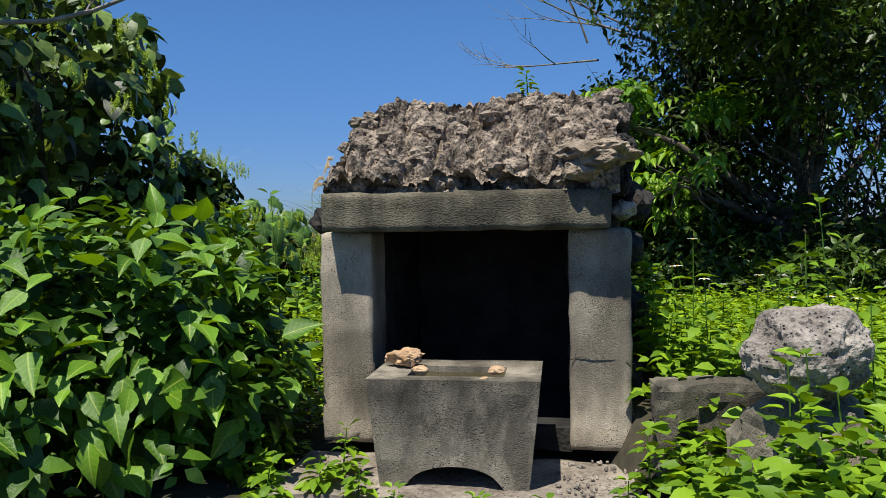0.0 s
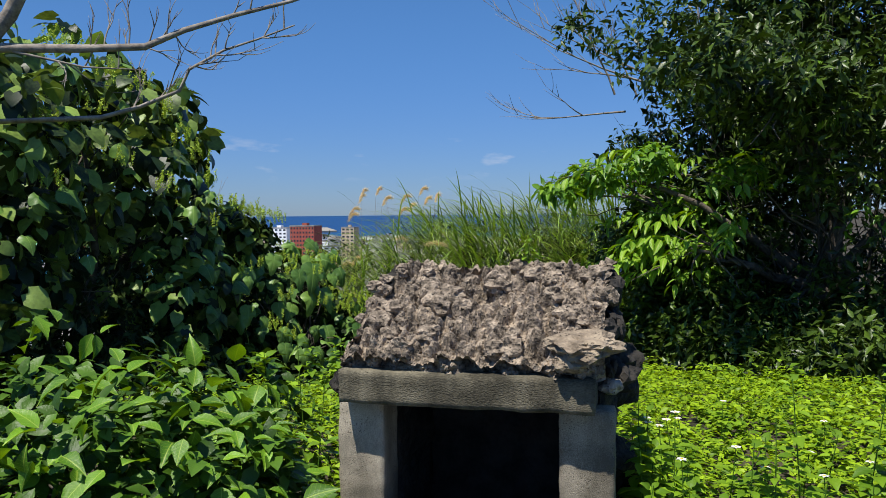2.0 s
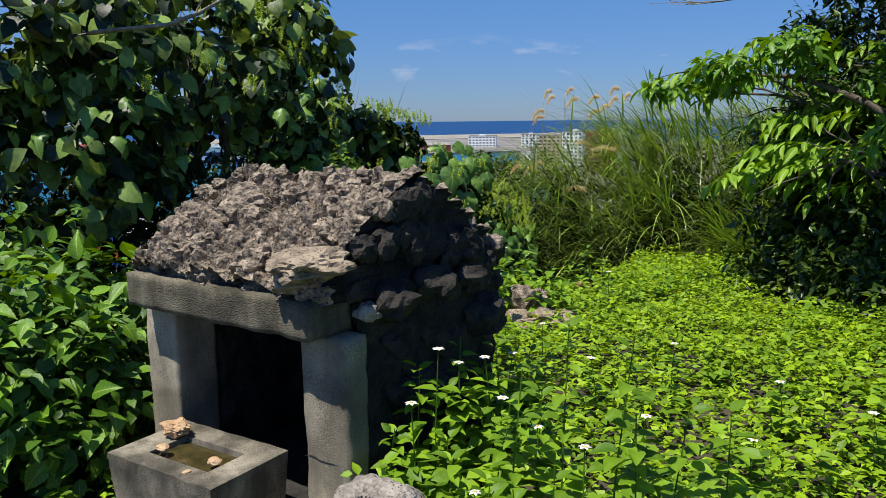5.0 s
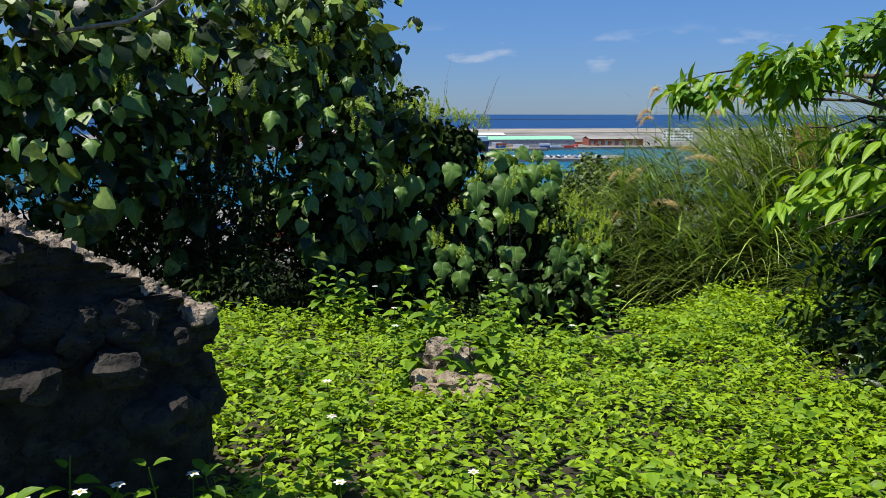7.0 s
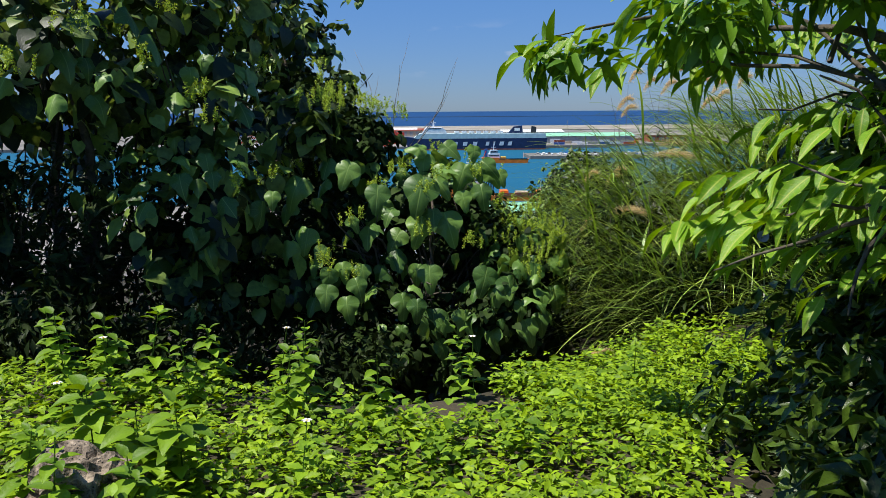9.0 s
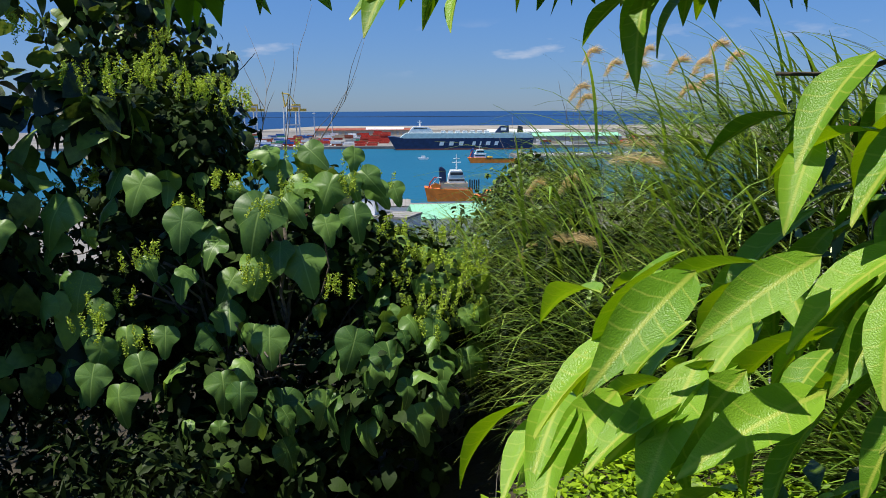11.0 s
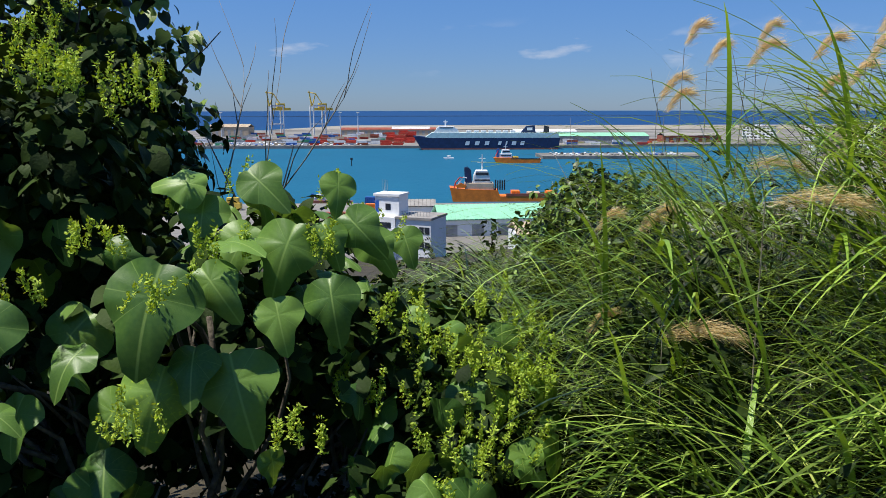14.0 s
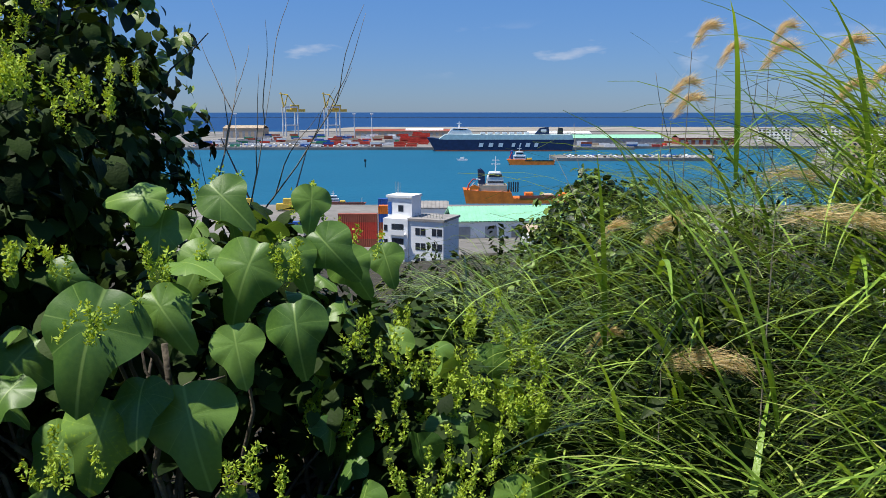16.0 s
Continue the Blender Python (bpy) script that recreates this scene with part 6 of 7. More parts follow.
def supply_ship(f, s):
    """Orange offshore ship: high fore part with wheelhouse, twin navy funnels, red davit and a long low deck."""
    b = far_thing("supply_ship", f, s, SEA_Z, "orange supply ship with a white wheelhouse and navy funnels", "ship")
    part("hull", poly_prism([(-0.5, 9.5), (1.5, 0), (56, 0), (57, 5.2), (24, 5.2), (23, 8.2), (6, 8.8)], -5.5, 5.5), ORANGE, b, "orange hull")
    part("deckhouse", boxed(7, 21, -4.8, 4.8, 8.2, 11.6, bevel=0.2), TAN_WALL, b, "tan deckhouse")
    part("wheelhouse", poly_prism([(11, 11.6), (19.5, 11.6), (19, 15.2), (18, 17.6), (12.5, 17.6), (11.5, 15.2)], -3.8, 3.8), SHIP_WHITE, b, "white wheelhouse")
    part("window_band", boxed(12.2, 18.4, -3.95, -3.82, 15.4, 16.8), GLASS_DARK, b)
    part("window_band", boxed(11.6, 19.2, -3.95, -3.82, 12.6, 13.4), GLASS_DARK, b)
    for y in (-3.2, 2.2):
        part("funnel", poly_prism([(7.2, 11.6), (10.4, 11.6), (10.0, 17.8), (8.4, 19.2), (6.8, 18.6)], y, y + 1.6), NAVY, b, "navy funnel")
    mesh_object("mast", *merge([tube([(15.5, 0, 17.6), (15.5, 0, 25.5)], [0.35, 0.2], 6), tube([(13.2, 0, 21.5), (17.8, 0, 21.5)], [0.18, 0.18], 5), tube([(13.8, 0, 23.4), (17.2, 0, 23.4)], [0.16, 0.16], 5)]), SHIP_WHITE, b)
    for k, x in enumerate((1.5, 3.2)):
        mesh_object("davit", *tube([(x, -4.6, 9.0), (x + 0.8, -4.8, 12.0), (x + 3.0, -4.9, 14.6), (x + 4.6, -4.9, 14.2)], [0.4, 0.36, 0.3, 0.25], 6), RED_PAINT if k == 0 else SHIP_WHITE, b, "boat davit")
    part("lifeboat", poly_prism([(3.0, 9.4), (7.0, 9.4), (7.6, 10.6), (5.0, 11.8), (2.4, 10.6)], -5.4, -3.8), ORANGE, b, "orange lifeboat")
    for k in range(5):
        part("exhaust_stack", boxed(21.6 + 1.1 * k, 22.2 + 1.1 * k, -4.2, -3.4, 8.2, 13.2 - 0.3 * (k % 2)), DARK_PAINT, b)
    part("deck_rail", boxed(27, 56, -5.6, -5.4, 5.2, 6.6), RUST, b, "rust-brown bulwark")
    for x, w_, h_, m_ in ((30, 4, 7.6, ORANGE), (38, 6, 6.9, TAN_WALL), (47, 5, 7.4, ORANGE)):
        part("deck_cargo", boxed(x, x + w_, -4.0, 3.0, 5.2, h_, bevel=0.15), m_, b)
    part("fore_mast", boxed(50.3, 50.6, -0.15, 0.15, 5.2, 12), SHIP_WHITE, b)
    return b


supply_ship(385, 10).location.z -= 2.6
work_ship(652, 53, 39, "small orange coaster with a white wheelhouse in the basin", ORANGE, 0.95)
work_ship(372, -58, 21, "small white trawler with a rust-red hull at the quay", RUST, 0.42)


def container_mesh(material):
    # one folded shell: corrugated long sides
    bm = bmesh.new()
    n = 20
    L, W, H = 12.2, 2.44, 2.6
    edge = [(0.0, 0.0), (0.2, 0.0)]
    for i in range(n):
        x = 0.2 + (L - 0.4) * i / n
        p = (L - 0.4) / n
        edge += [(x + 0.1 * p, 0.06), (x + 0.5 * p, 0.06), (x + 0.6 * p, 0.0), (x + p, 0.0)]
    edge.append((L, 0.0))
    outline = [(x, -W / 2 + d) for x, d in edge] + [(x, W / 2 - d) for x, d in edge[::-1]]
    low, high = ([bm.verts.new((x, y, z)) for x, y in outline] for z in (0.0, H))
    bm.faces.new(low[::-1])
    bm.faces.new(high)
    for i in range(len(outline)):
        k = (i + 1) % len(outline)
        bm.faces.new((low[i], low[k], high[k], high[i]))
    me = bpy.data.meshes.new("container")
    bm.to_mesh(me)
    bm.free()
    me.materials.append(material)
    return me


CONTAINERS = [(container_mesh(m), c) for m, c in ((RED_PAINT, "red"), (RUST, "rust-red"), (BLUE_PAINT, "blue"), (SHIP_WHITE, "white"), (GREY_PAINT, "grey"), (TEAL_PAINT, "green"), (ORANGE, "orange"), (TAN_WALL, "tan"))]


def container(f, s, z, kind_, turn=0.0, group="containers on the far quay"):
    me, colour = CONTAINERS[kind_]
    ob = new("shipping_container", me)
    p = far(f, s, z)
    ob.matrix_world = pose(p.x, p.y, p.z, 0, 0, FAR_TURN + turn)
    return tagged(ob, f"{colour} steel shipping container stacked on the quay", "container", group)


rk = random.Random(9)
for col in range(40):
    s = -285 + col * 13.4
    if -20 < s < 150:
        continue
    for f in (905, 930, 960, 995, 1030, 1075, 1120, 1190):
        if rk.random() < 0.30:
            continue
        reds = -70 < s < -15
        for lv in range(rk.randint(1, 2 if not reds else 4)):
            k = rk.choice([0, 0, 0, 1]) if reds else rk.choice([1, 3, 3, 4, 4, 7, 2, 3, 0, 5])
            container(f + rk.uniform(-6, 6), s + rk.uniform(-1, 1), -41.0 + 2.62 * lv, k)
for s, f, lv, k in ((-33, 243, 0, 1), (-33, 243, 1, 0), (-33, 243, 2, 0), (-33, 243, 3, 1), (-20.3, 243, 0, 2), (-20.3, 243, 1, 6), (-20.3, 243, 2, 1), (-20.3, 243, 3, 2), (-20.3, 243, 4, 6), (-46, 255, 0, 4), (-46, 255, 1, 3), (-22, 262, 0, 2), (-22, 262, 1, 2), (-22, 262, 2, 0), (-22, 262, 3, 6), (-22, 262, 4, 2), (-60, 280, 0, 2)):
    container(f, s, -41.2 + 2.62 * lv, k, 0, "containers on the near quay")
for k in range(22):
    container(rk.uniform(925, 1050), rk.uniform(170, 330), -41.0, rk.choice([0, 0, 1, 4, 3, 5]), rk.choice([0, 90]))


def car_mesh(material):
    bm = bmesh.new()
    outline = [(0, 0.35), (4.4, 0.35), (4.4, 0.95), (3.6, 1.05), (3.0, 1.55), (1.1, 1.55), (0.5, 1.05), (0, 1.0)]
    a = [bm.verts.new((x, -0.85, z)) for x, z in outline]
    b = [bm.verts.new((x, 0.85, z)) for x, z in outline]
    bm.faces.new(a)
    bm.faces.new(b[::-1])
    for i in range(len(outline)):
        bm.faces.new((a[i], b[i], b[(i + 1) % len(outline)], a[(i + 1) % len(outline)]))
    bmesh.ops.recalc_face_normals(bm, faces=bm.faces)
    for x in (0.8, 3.5):
        for y in (-0.8, 0.8):
            bmesh.ops.create_cone(bm, cap_ends=True, segments=10, radius1=0.33, radius2=0.33, depth=0.2, matrix=pose(x, y, 0.33, 90))
    me = bpy.data.meshes.new("car")
    bm.to_mesh(me)
    bm.free()
    me.materials.append(material)
    return me


CARS = [(car_mesh(m), c) for m, c in ((SHIP_WHITE, "white"), (DARK_PAINT, "black"), (GREY_PAINT, "silver"), (BLUE_PAINT, "blue"))]


def parked_car(f, s, z):
    me, c = CARS[rk.choice([0, 0, 0, 1, 2, 2, 3])]
    ob = new("car", me)
    p = far(f, s, z)
    ob.matrix_world = pose(p.x, p.y, p.z, 0, 0, FAR_TURN + 90)
    tagged(ob, f"{c} car parked on the quay", "car", "cars parked on the quay")


for row, f in enumerate((893, 898, 915, 922, 940, 946)):
    for k in range(34):
        if rk.random() < 0.75:
            parked_car(f, -290 + k * 6.6 + rk.uniform(-0.5, 0.5), -41.0)
for f in (702, 712, 728):
    for k in range(22):
        if rk.random() < 0.8:
            parked_car(f, 112 + k * 5.4, -41.3)


def gantry_crane(f, s):
    c = far_thing("gantry_crane", f, s, -41.0, "tall white and yellow container gantry crane", "crane", 30, "quay cranes")
    for x in (-10, 10):
        for y in (-7, 7):
            part("leg", boxed(x - 0.8, x + 0.8, y - 0.8, y + 0.8, 0, 46), SHIP_WHITE, c)
    for y in (-7, 7):
        part("cross_beam", boxed(-10, 10, y - 0.7, y + 0.7, 16, 18), SHIP_WHITE, c)
        part("cross_beam", boxed(-10, 10, y - 0.7, y + 0.7, 44, 46.5), SHIP_WHITE, c)
    part("boom", boxed(-6, 24, -3, 3, 38, 42), YELLOW_PAINT, c, "yellow boom")
    part("machine_house", boxed(2, 14, -4, 4, 42, 49, bevel=0.3), YELLOW_PAINT, c, "yellow machine house")
    v, fc = merge([tube([(-9, 0, 45), (-3, 0, 64)], [1.0, 0.7], 6), tube([(9, 0, 46), (-3, 0, 64)], [0.8, 0.7], 6), tube([(-3, 0, 64), (-16, 0, 66)], [1.0, 0.6], 6), tube([(-10, 0, 45), (-14, 0, 68)], [1.2, 0.9], 6)])
    mesh_object("raised_jib", v, fc, YELLOW_PAINT, c)


gantry_crane(1250, -242)
gantry_crane(1250, -176)


def high_mast(f, s, top):
    c = far_thing("light_mast", f, s, -41.0, "tall slender white floodlight mast on the quay", "light mast", 0, "light masts")
    v, fc = tube([(0, 0, 0), (0, 0, top + 41)], [0.7, 0.35], 8)
    mesh_object("mast", v, fc, SHIP_WHITE, c)
    part("lamp_ring", boxed(-2.2, 2.2, -1, 1, top + 40.2, top + 41.4, bevel=0.2), SHIP_WHITE, c)


high_mast(1080, -122, -5)
high_mast(1080, -98, -5)
high_mast(1080, -284, -5)


def harbour_crane(f, s, reach, height, turn):
    c = far_thing("harbour_crane", f, s, -41.2, "mobile crane with a dark lattice boom", "crane", turn, "mobile cranes")
    part("carrier", boxed(-5, 4, -1.6, 1.6, 0.5, 3.2, bevel=0.2), YELLOW_PAINT, c)
    part("cab", boxed(-2, 3, -1.4, 1.4, 3.2, 5.4, bevel=0.2), YELLOW_PAINT, c)
    rails = []
    a, b = Vector((2, 0, 4)), Vector((reach, 0, height))
    for dy, dz in ((-0.6, 0), (0.6, 0), (0, 1.1)):
        rails.append(tube([a + Vector((0, dy, dz)), b + Vector((0, dy * 0.3, dz * 0.3))], [0.16, 0.12], 5))
    n = 16
    for i in range(n):
        p, q = a.lerp(b, i / n), a.lerp(b, (i + 1) / n)
        rails.append(tube([p + Vector((0, -0.6, 0)), q + Vector((0, 0.3, 0.9))], [0.08, 0.08], 4))
        rails.append(tube([p + Vector((0, 0.6, 0)), q + Vector((0, -0.3, 0.9))], [0.08, 0.08], 4))
    mesh_object("lattice_boom", *merge(rails), DARK_PAINT, c, "dark lattice boom")


harbour_crane(330, -66, 9, 27, 0)
harbour_crane(330, -84, -9, 30, 0)


def building(f, s, z, w, d, storeys, wall, label, turn=0.0, height=3.2, bays=6, roof=None, at=None):
    """A flat-roofed block: walls, parapet roof, and a window for each bay and storey on the seaward and landward sides."""
    if at is None:
        b = far_thing("building", f, s, z, label, "building", turn)
    else:
        b = thing("building", pose(*at, 0, 0, turn), label, "building")
    H = storeys * height
    part("wall", boxed(-w / 2, w / 2, -d / 2, d / 2, -4, H), wall, b)
    bm = bmesh.new()
    box(bm, -w / 2 - 0.2, w / 2 + 0.2, -d / 2 - 0.2, -d / 2 + 0.15, H, H + 0.8)
    box(bm, -w / 2 - 0.2, w / 2 + 0.2, d / 2 - 0.15, d / 2 + 0.2, H, H + 0.8)
    box(bm, -w / 2 - 0.2, -w / 2 + 0.15, -d / 2 + 0.16, d / 2 - 0.16, H, H + 0.8)
    box(bm, w / 2 - 0.15, w / 2 + 0.2, -d / 2 + 0.16, d / 2 - 0.16, H, H + 0.8)
    box(bm, -w / 2 + 0.16, w / 2 - 0.16, -d / 2 + 0.16, d / 2 - 0.16, H - 0.1, H + 0.1)
    part("roof", bm, roof or ROOF_GREY, b, "flat roof with a parapet")
    wm = bpy.data.meshes.new("window")
    bm = bmesh.new()
    bw = w / bays * 0.55
    box(bm, -bw / 2, bw / 2, -0.06, 0.06, 0, height * 0.45)
    bm.to_mesh(wm)
    bm.free()
    wm.materials.append(GLASS_DARK)
    for st in range(storeys):
        for k in range(bays):
            o = new("window", wm)
            o.parent = b
            o.location = (-w / 2 + w * (k + 0.5) / bays, -d / 2 - 0.02, st * height + height * 0.32)
    if storeys > 2:
        part("roof_tank", boxed(-w * 0.12, w * 0.1, -d * 0.15, d * 0.15, H + 0.1, H + 2.6, bevel=0.15), wall, b)
    return b


def white_house():
    h = far_thing("house", 168, -5.6, -31.4, "white three-storey house with a stair tower and dark windows", "house", -22)
    part("wall", boxed(-0.4, 7.6, -4, 5, -6, 9.6), PLASTER, h, "white main wall")
    part("tower_wall", boxed(-6.2, -0.42, -4.4, 2.5, -6, 9.9), PLASTER, h, "white stair wing")
    part("tower", boxed(-5.9, -0.2, -2.6, 2.2, 9.9, 14.2), PLASTER, h, "white roof tower")
    part("roof", boxed(-0.6, 7.9, -4.3, 5.2, 9.6, 10.1), ROOF_GREY, h, "grey roof slab")
    part("roof", boxed(-6.2, 0.0, -2.9, 2.5, 14.2, 14.7), PLASTER, h, "tower roof slab")
    for x, z in ((1.2, 6.6), (5.0, 6.6), (1.2, 3.4), (5.0, 3.4), (1.2, 0.2), (5.0, 0.2)):
        wdw = part("window", boxed(x, x + 2.3, -4.06, -3.96, z, z + 1.5), GLASS_DARK, h, "dark window")
        part("frame", boxed(x + 1.1, x + 1.2, -4.12, -4.06, z, z + 1.5), PLASTER, wdw)
    for z in (0.6, 3.7, 6.8):
        bal = part("balcony", boxed(-4.6, -0.8, -5.4, -4.42, z - 0.3, z - 0.1), PLASTER, h, "white balcony")
        part("rail", boxed(-4.6, -0.8, -5.4, -5.3, z - 0.1, z + 0.8), PLASTER, bal)
        part("window", boxed(-4.2, -1.4, -4.46, -4.41, z, z + 2.0), GLASS_DARK, h, "dark balcony door")
        part("window", boxed(-6.0, -5.2, -4.46, -4.41, z + 0.4, z + 1.7), GLASS_DARK, h, "narrow dark window")
    part("window", boxed(-3.4, -2.2, -2.66, -2.58, 11.2, 12.6), GLASS_DARK, h, "dark tower window")
    part("blue_sign", boxed(-5.8, -5.0, -2.7, -2.62, 10.6, 13.2), BLUE_PAINT, h, "blue sign panel on the tower")
    v, fc = merge([tube([(-5.2 + 0.35 * k, 0, 14.6), (-5.2 + 0.35 * k, 0, 17.4)], [0.05, 0.04], 5) for k in range(4)])
    mesh_object("antenna", v, fc, GREY_PAINT, h, "thin roof antennas")
    v, fc = merge([tube([(-0.4 + 0.7 * k, -2, 10.1), (-0.4 + 0.7 * k, -2, 11.0)], [0.04, 0.04], 4) for k in range(11)] + [tube([(-0.4, -2, 11.0), (6.8, -2, 11.0)], [0.04, 0.04], 4)])
    mesh_object("roof_railing", v, fc, GREY_PAINT, h)


white_house()


def shed(f, s, z, w, d, eave, ridge, label, roofing, wall, turn=0.0):
    b = far_thing("warehouse", f, s, z, label, "warehouse", turn)
    part("wall", poly_prism([(0, -3), (w, -3), (w, eave), (0, eave)], 0, d), wall, b)
    # one folded sheet: ribs along the slope
    bm = bmesh.new()
    n = max(6, int(w / 1.5))
    rows = []
    for y, z in ((-0.6, eave), (d / 2, ridge), (d + 0.6, eave)):
        row = []
        for i in range(n):
            x0, x1, x2 = (w * (i + k) / n - 0.3 for k in (0.0, 0.8, 0.9))
            row += [bm.verts.new((x, y, z + h)) for x, h in ((x0, 0.22), (x1, 0.22), (x1, 0.04), (x2, 0.04))]
        row += [bm.verts.new((w, y, z + 0.04)), bm.verts.new((w, y, z - 0.1)), bm.verts.new((-0.3, y, z - 0.1))]
        rows.append(row)
    for a, c in zip(rows, rows[1:]):
        for i in range(len(a)):
            k = (i + 1) % len(a)
            bm.faces.new((a[i], a[k], c[k], c[i]))
    bmesh.ops.recalc_face_normals(bm, faces=bm.faces)
    part("roof", bm, roofing, b)
    for k in range(int(w / 9)):
        part("door", boxed(2 + k * 9, 6 + k * 9, -0.12, -0.02, 0, eave * 0.7), GREY_PAINT, b)
    return b


shed(258, 3.0, -41.2, 62, 20, 5.6, 9.4, "long warehouse with a mint-green ribbed metal roof", MINT, PLASTER, 7)
shed(945, 152, -41.0, 112, 40, 8, 11.5, "long far warehouse with a pale green roof", MINT, GREY_PAINT)
shed(955, 285, -41.0, 70, 30, 8, 11, "distant grey-roofed port shed", ROOF_GREY, RUST)
shed(1180, -330, -41.0, 60, 40, 14, 18, "distant tan port shed", TAN_WALL, TAN_WALL)
shed(1120, 120, -41.0, 90, 40, 8, 11, "distant pale port shed", SHIP_WHITE, GREY_PAINT)
shed(1240, -140, -41.0, 150, 30, 8, 11, "distant brown-roofed transit shed", RUST, TAN_WALL)
shed(1245, -60, -41.0, 60, 30, 9, 12, "distant white transit shed", SHIP_WHITE, SHIP_WHITE, 0)
shed(212, 24, -41.2, 22, 14, 8, 10.5, "low building with a faded pink roof", TAN_WALL, PLASTER, 5)
shed(216, 50, -41.2, 30, 14, 8, 10, "low building with a pale grey roof", ROOF_GREY, PLASTER, 3)
shed(300, -24, -41.2, 26, 12, 5, 7, "low grey-roofed quay shed", ROOF_GREY, PLASTER, 0)
building(0, 0, 0, 20, 16, 10, BRICK_RED, "maroon high-rise apartment block in the town", -8, 3.2, 8, at=(-162, 600, -41))
building(0, 0, 0, 12, 12, 9, TAN_WALL, "tan tower block in the town", -10, 3.2, 3, at=(-146, 690, -41))
building(0, 0, 0, 20, 16, 9, PLASTER, "white office block in the town", -10, 3.2, 5, at=(-210, 690, -41))
building(0, 0, 0, 40, 24, 4, PLASTER, "broad white building with roof structures in the town", 18, 4.0, 8, at=(-467, 1065, -41))
building(0, 0, 0, 26, 22, 5, PLASTER, "white domed building in the town", 18, 3.6, 5, at=(-392, 1065, -41))
building(0, 0, 0, 24, 18, 8, TAN_WALL, "tan stepped apartment block in the town", 10, 3.2, 6, at=(-235, 700, -41))
for k in range(70):
    f_, s_ = rk.uniform(680, 1000), rk.uniform(0.55, 1.0)
    s_ = s_ * f_ * 0.9
    st_ = rk.randint(1, 3)
    building(f_, s_, -41, rk.uniform(14, 34), rk.uniform(12, 22), st_, rk.choice([PLASTER, PLASTER, TAN_WALL, GREY_PAINT]), rk.choice(["low white town building with a flat roof", "pale town block with rows of dark windows"]), rk.uniform(-20, 20), 3.2, 4)
for f_, s_ in ((620, -62), (560, -175)):
    c_ = far_thing("channel_marker", f_, s_, SEA_Z, "dark channel marker post standing in the harbour", "marker", 0, "channel markers")
    v_, fc_ = tube([(0, 0, -3), (0, 0, 4.5)], [0.45, 0.35], 7)
    mesh_object("post", v_, fc_, DARK_PAINT, c_)
    part("topmark", boxed(-0.9, 0.9, -0.9, 0.9, 4.5, 6.4, bevel=0.3), DARK_PAINT, c_)
boat = far_thing("motor_boat", 700, 12, SEA_Z, "small white motor boat in the basin", "boat")
part("hull", poly_prism([(-0.5, 1.6), (1, -0.3), (9, -0.3), (9.5, 1.4)], -1.5, 1.5), SHIP_WHITE, boat)
part("cabin", boxed(3, 6.5, -1.1, 1.1, 1.4, 3.2, bevel=0.2), SHIP_WHITE, boat)


# ---- bare branches, flowers and small plants ----
def bare_branch(starts, label, seed, at, radius=0.02, depth=2, spread=0.6):
    ob = thing("bare_branch", pose(*at), label, "branch")
    inv = ob.matrix_world.inverted()
    for i, (a, b, r0) in enumerate(starts):
        rnd = random.Random(seed + i)
        out = []
        a, b = Vector(a), Vector(b)
        twigs(a, b - a, (b - a).length, r0, depth, rnd, out, spread)
        for piece in out:
            o = mesh_object("twig", *piece, TWIG, ob, "", True)
            o.matrix_parent_inverse = inv
    return ob


def traced_branch(lines, label, seed, at):
    """Leafless limbs along bent lines of (points, thick, thin, side twigs), each with short side twigs."""
    ob = thing("bare_branch", pose(*at), label, "branch")
    inv = ob.matrix_world.inverted()
    rnd = random.Random(seed)
    for pts, r0, r1, count in lines:
        pts = [Vector(p) for p in pts]
        n = len(pts) - 1
        o = mesh_object("limb", *tube(pts, [r0 + (r1 - r0) * i / n for i in range(n + 1)], 8), TWIG, ob, "", True)
        o.matrix_parent_inverse = inv
        for k in range(count):
            t = rnd.uniform(0.25, 1.0) * n
            i = min(n - 1, int(t))
            p = pts[i].lerp(pts[i + 1], t - i)
            d = (pts[i + 1] - pts[i]).normalized()
            out = []
            twigs(p, d * 0.5 + Vector((rnd.uniform(-0.5, 0.5), rnd.uniform(-0.5, 0.5), rnd.choice((1.0, 1.0, -0.3)))), rnd.uniform(0.15, 0.5), 0.006, 1, rnd, out, 0.7)
            o = mesh_object("twig", *merge(out), TWIG, ob, "", True)
            o.matrix_parent_inverse = inv
    return ob


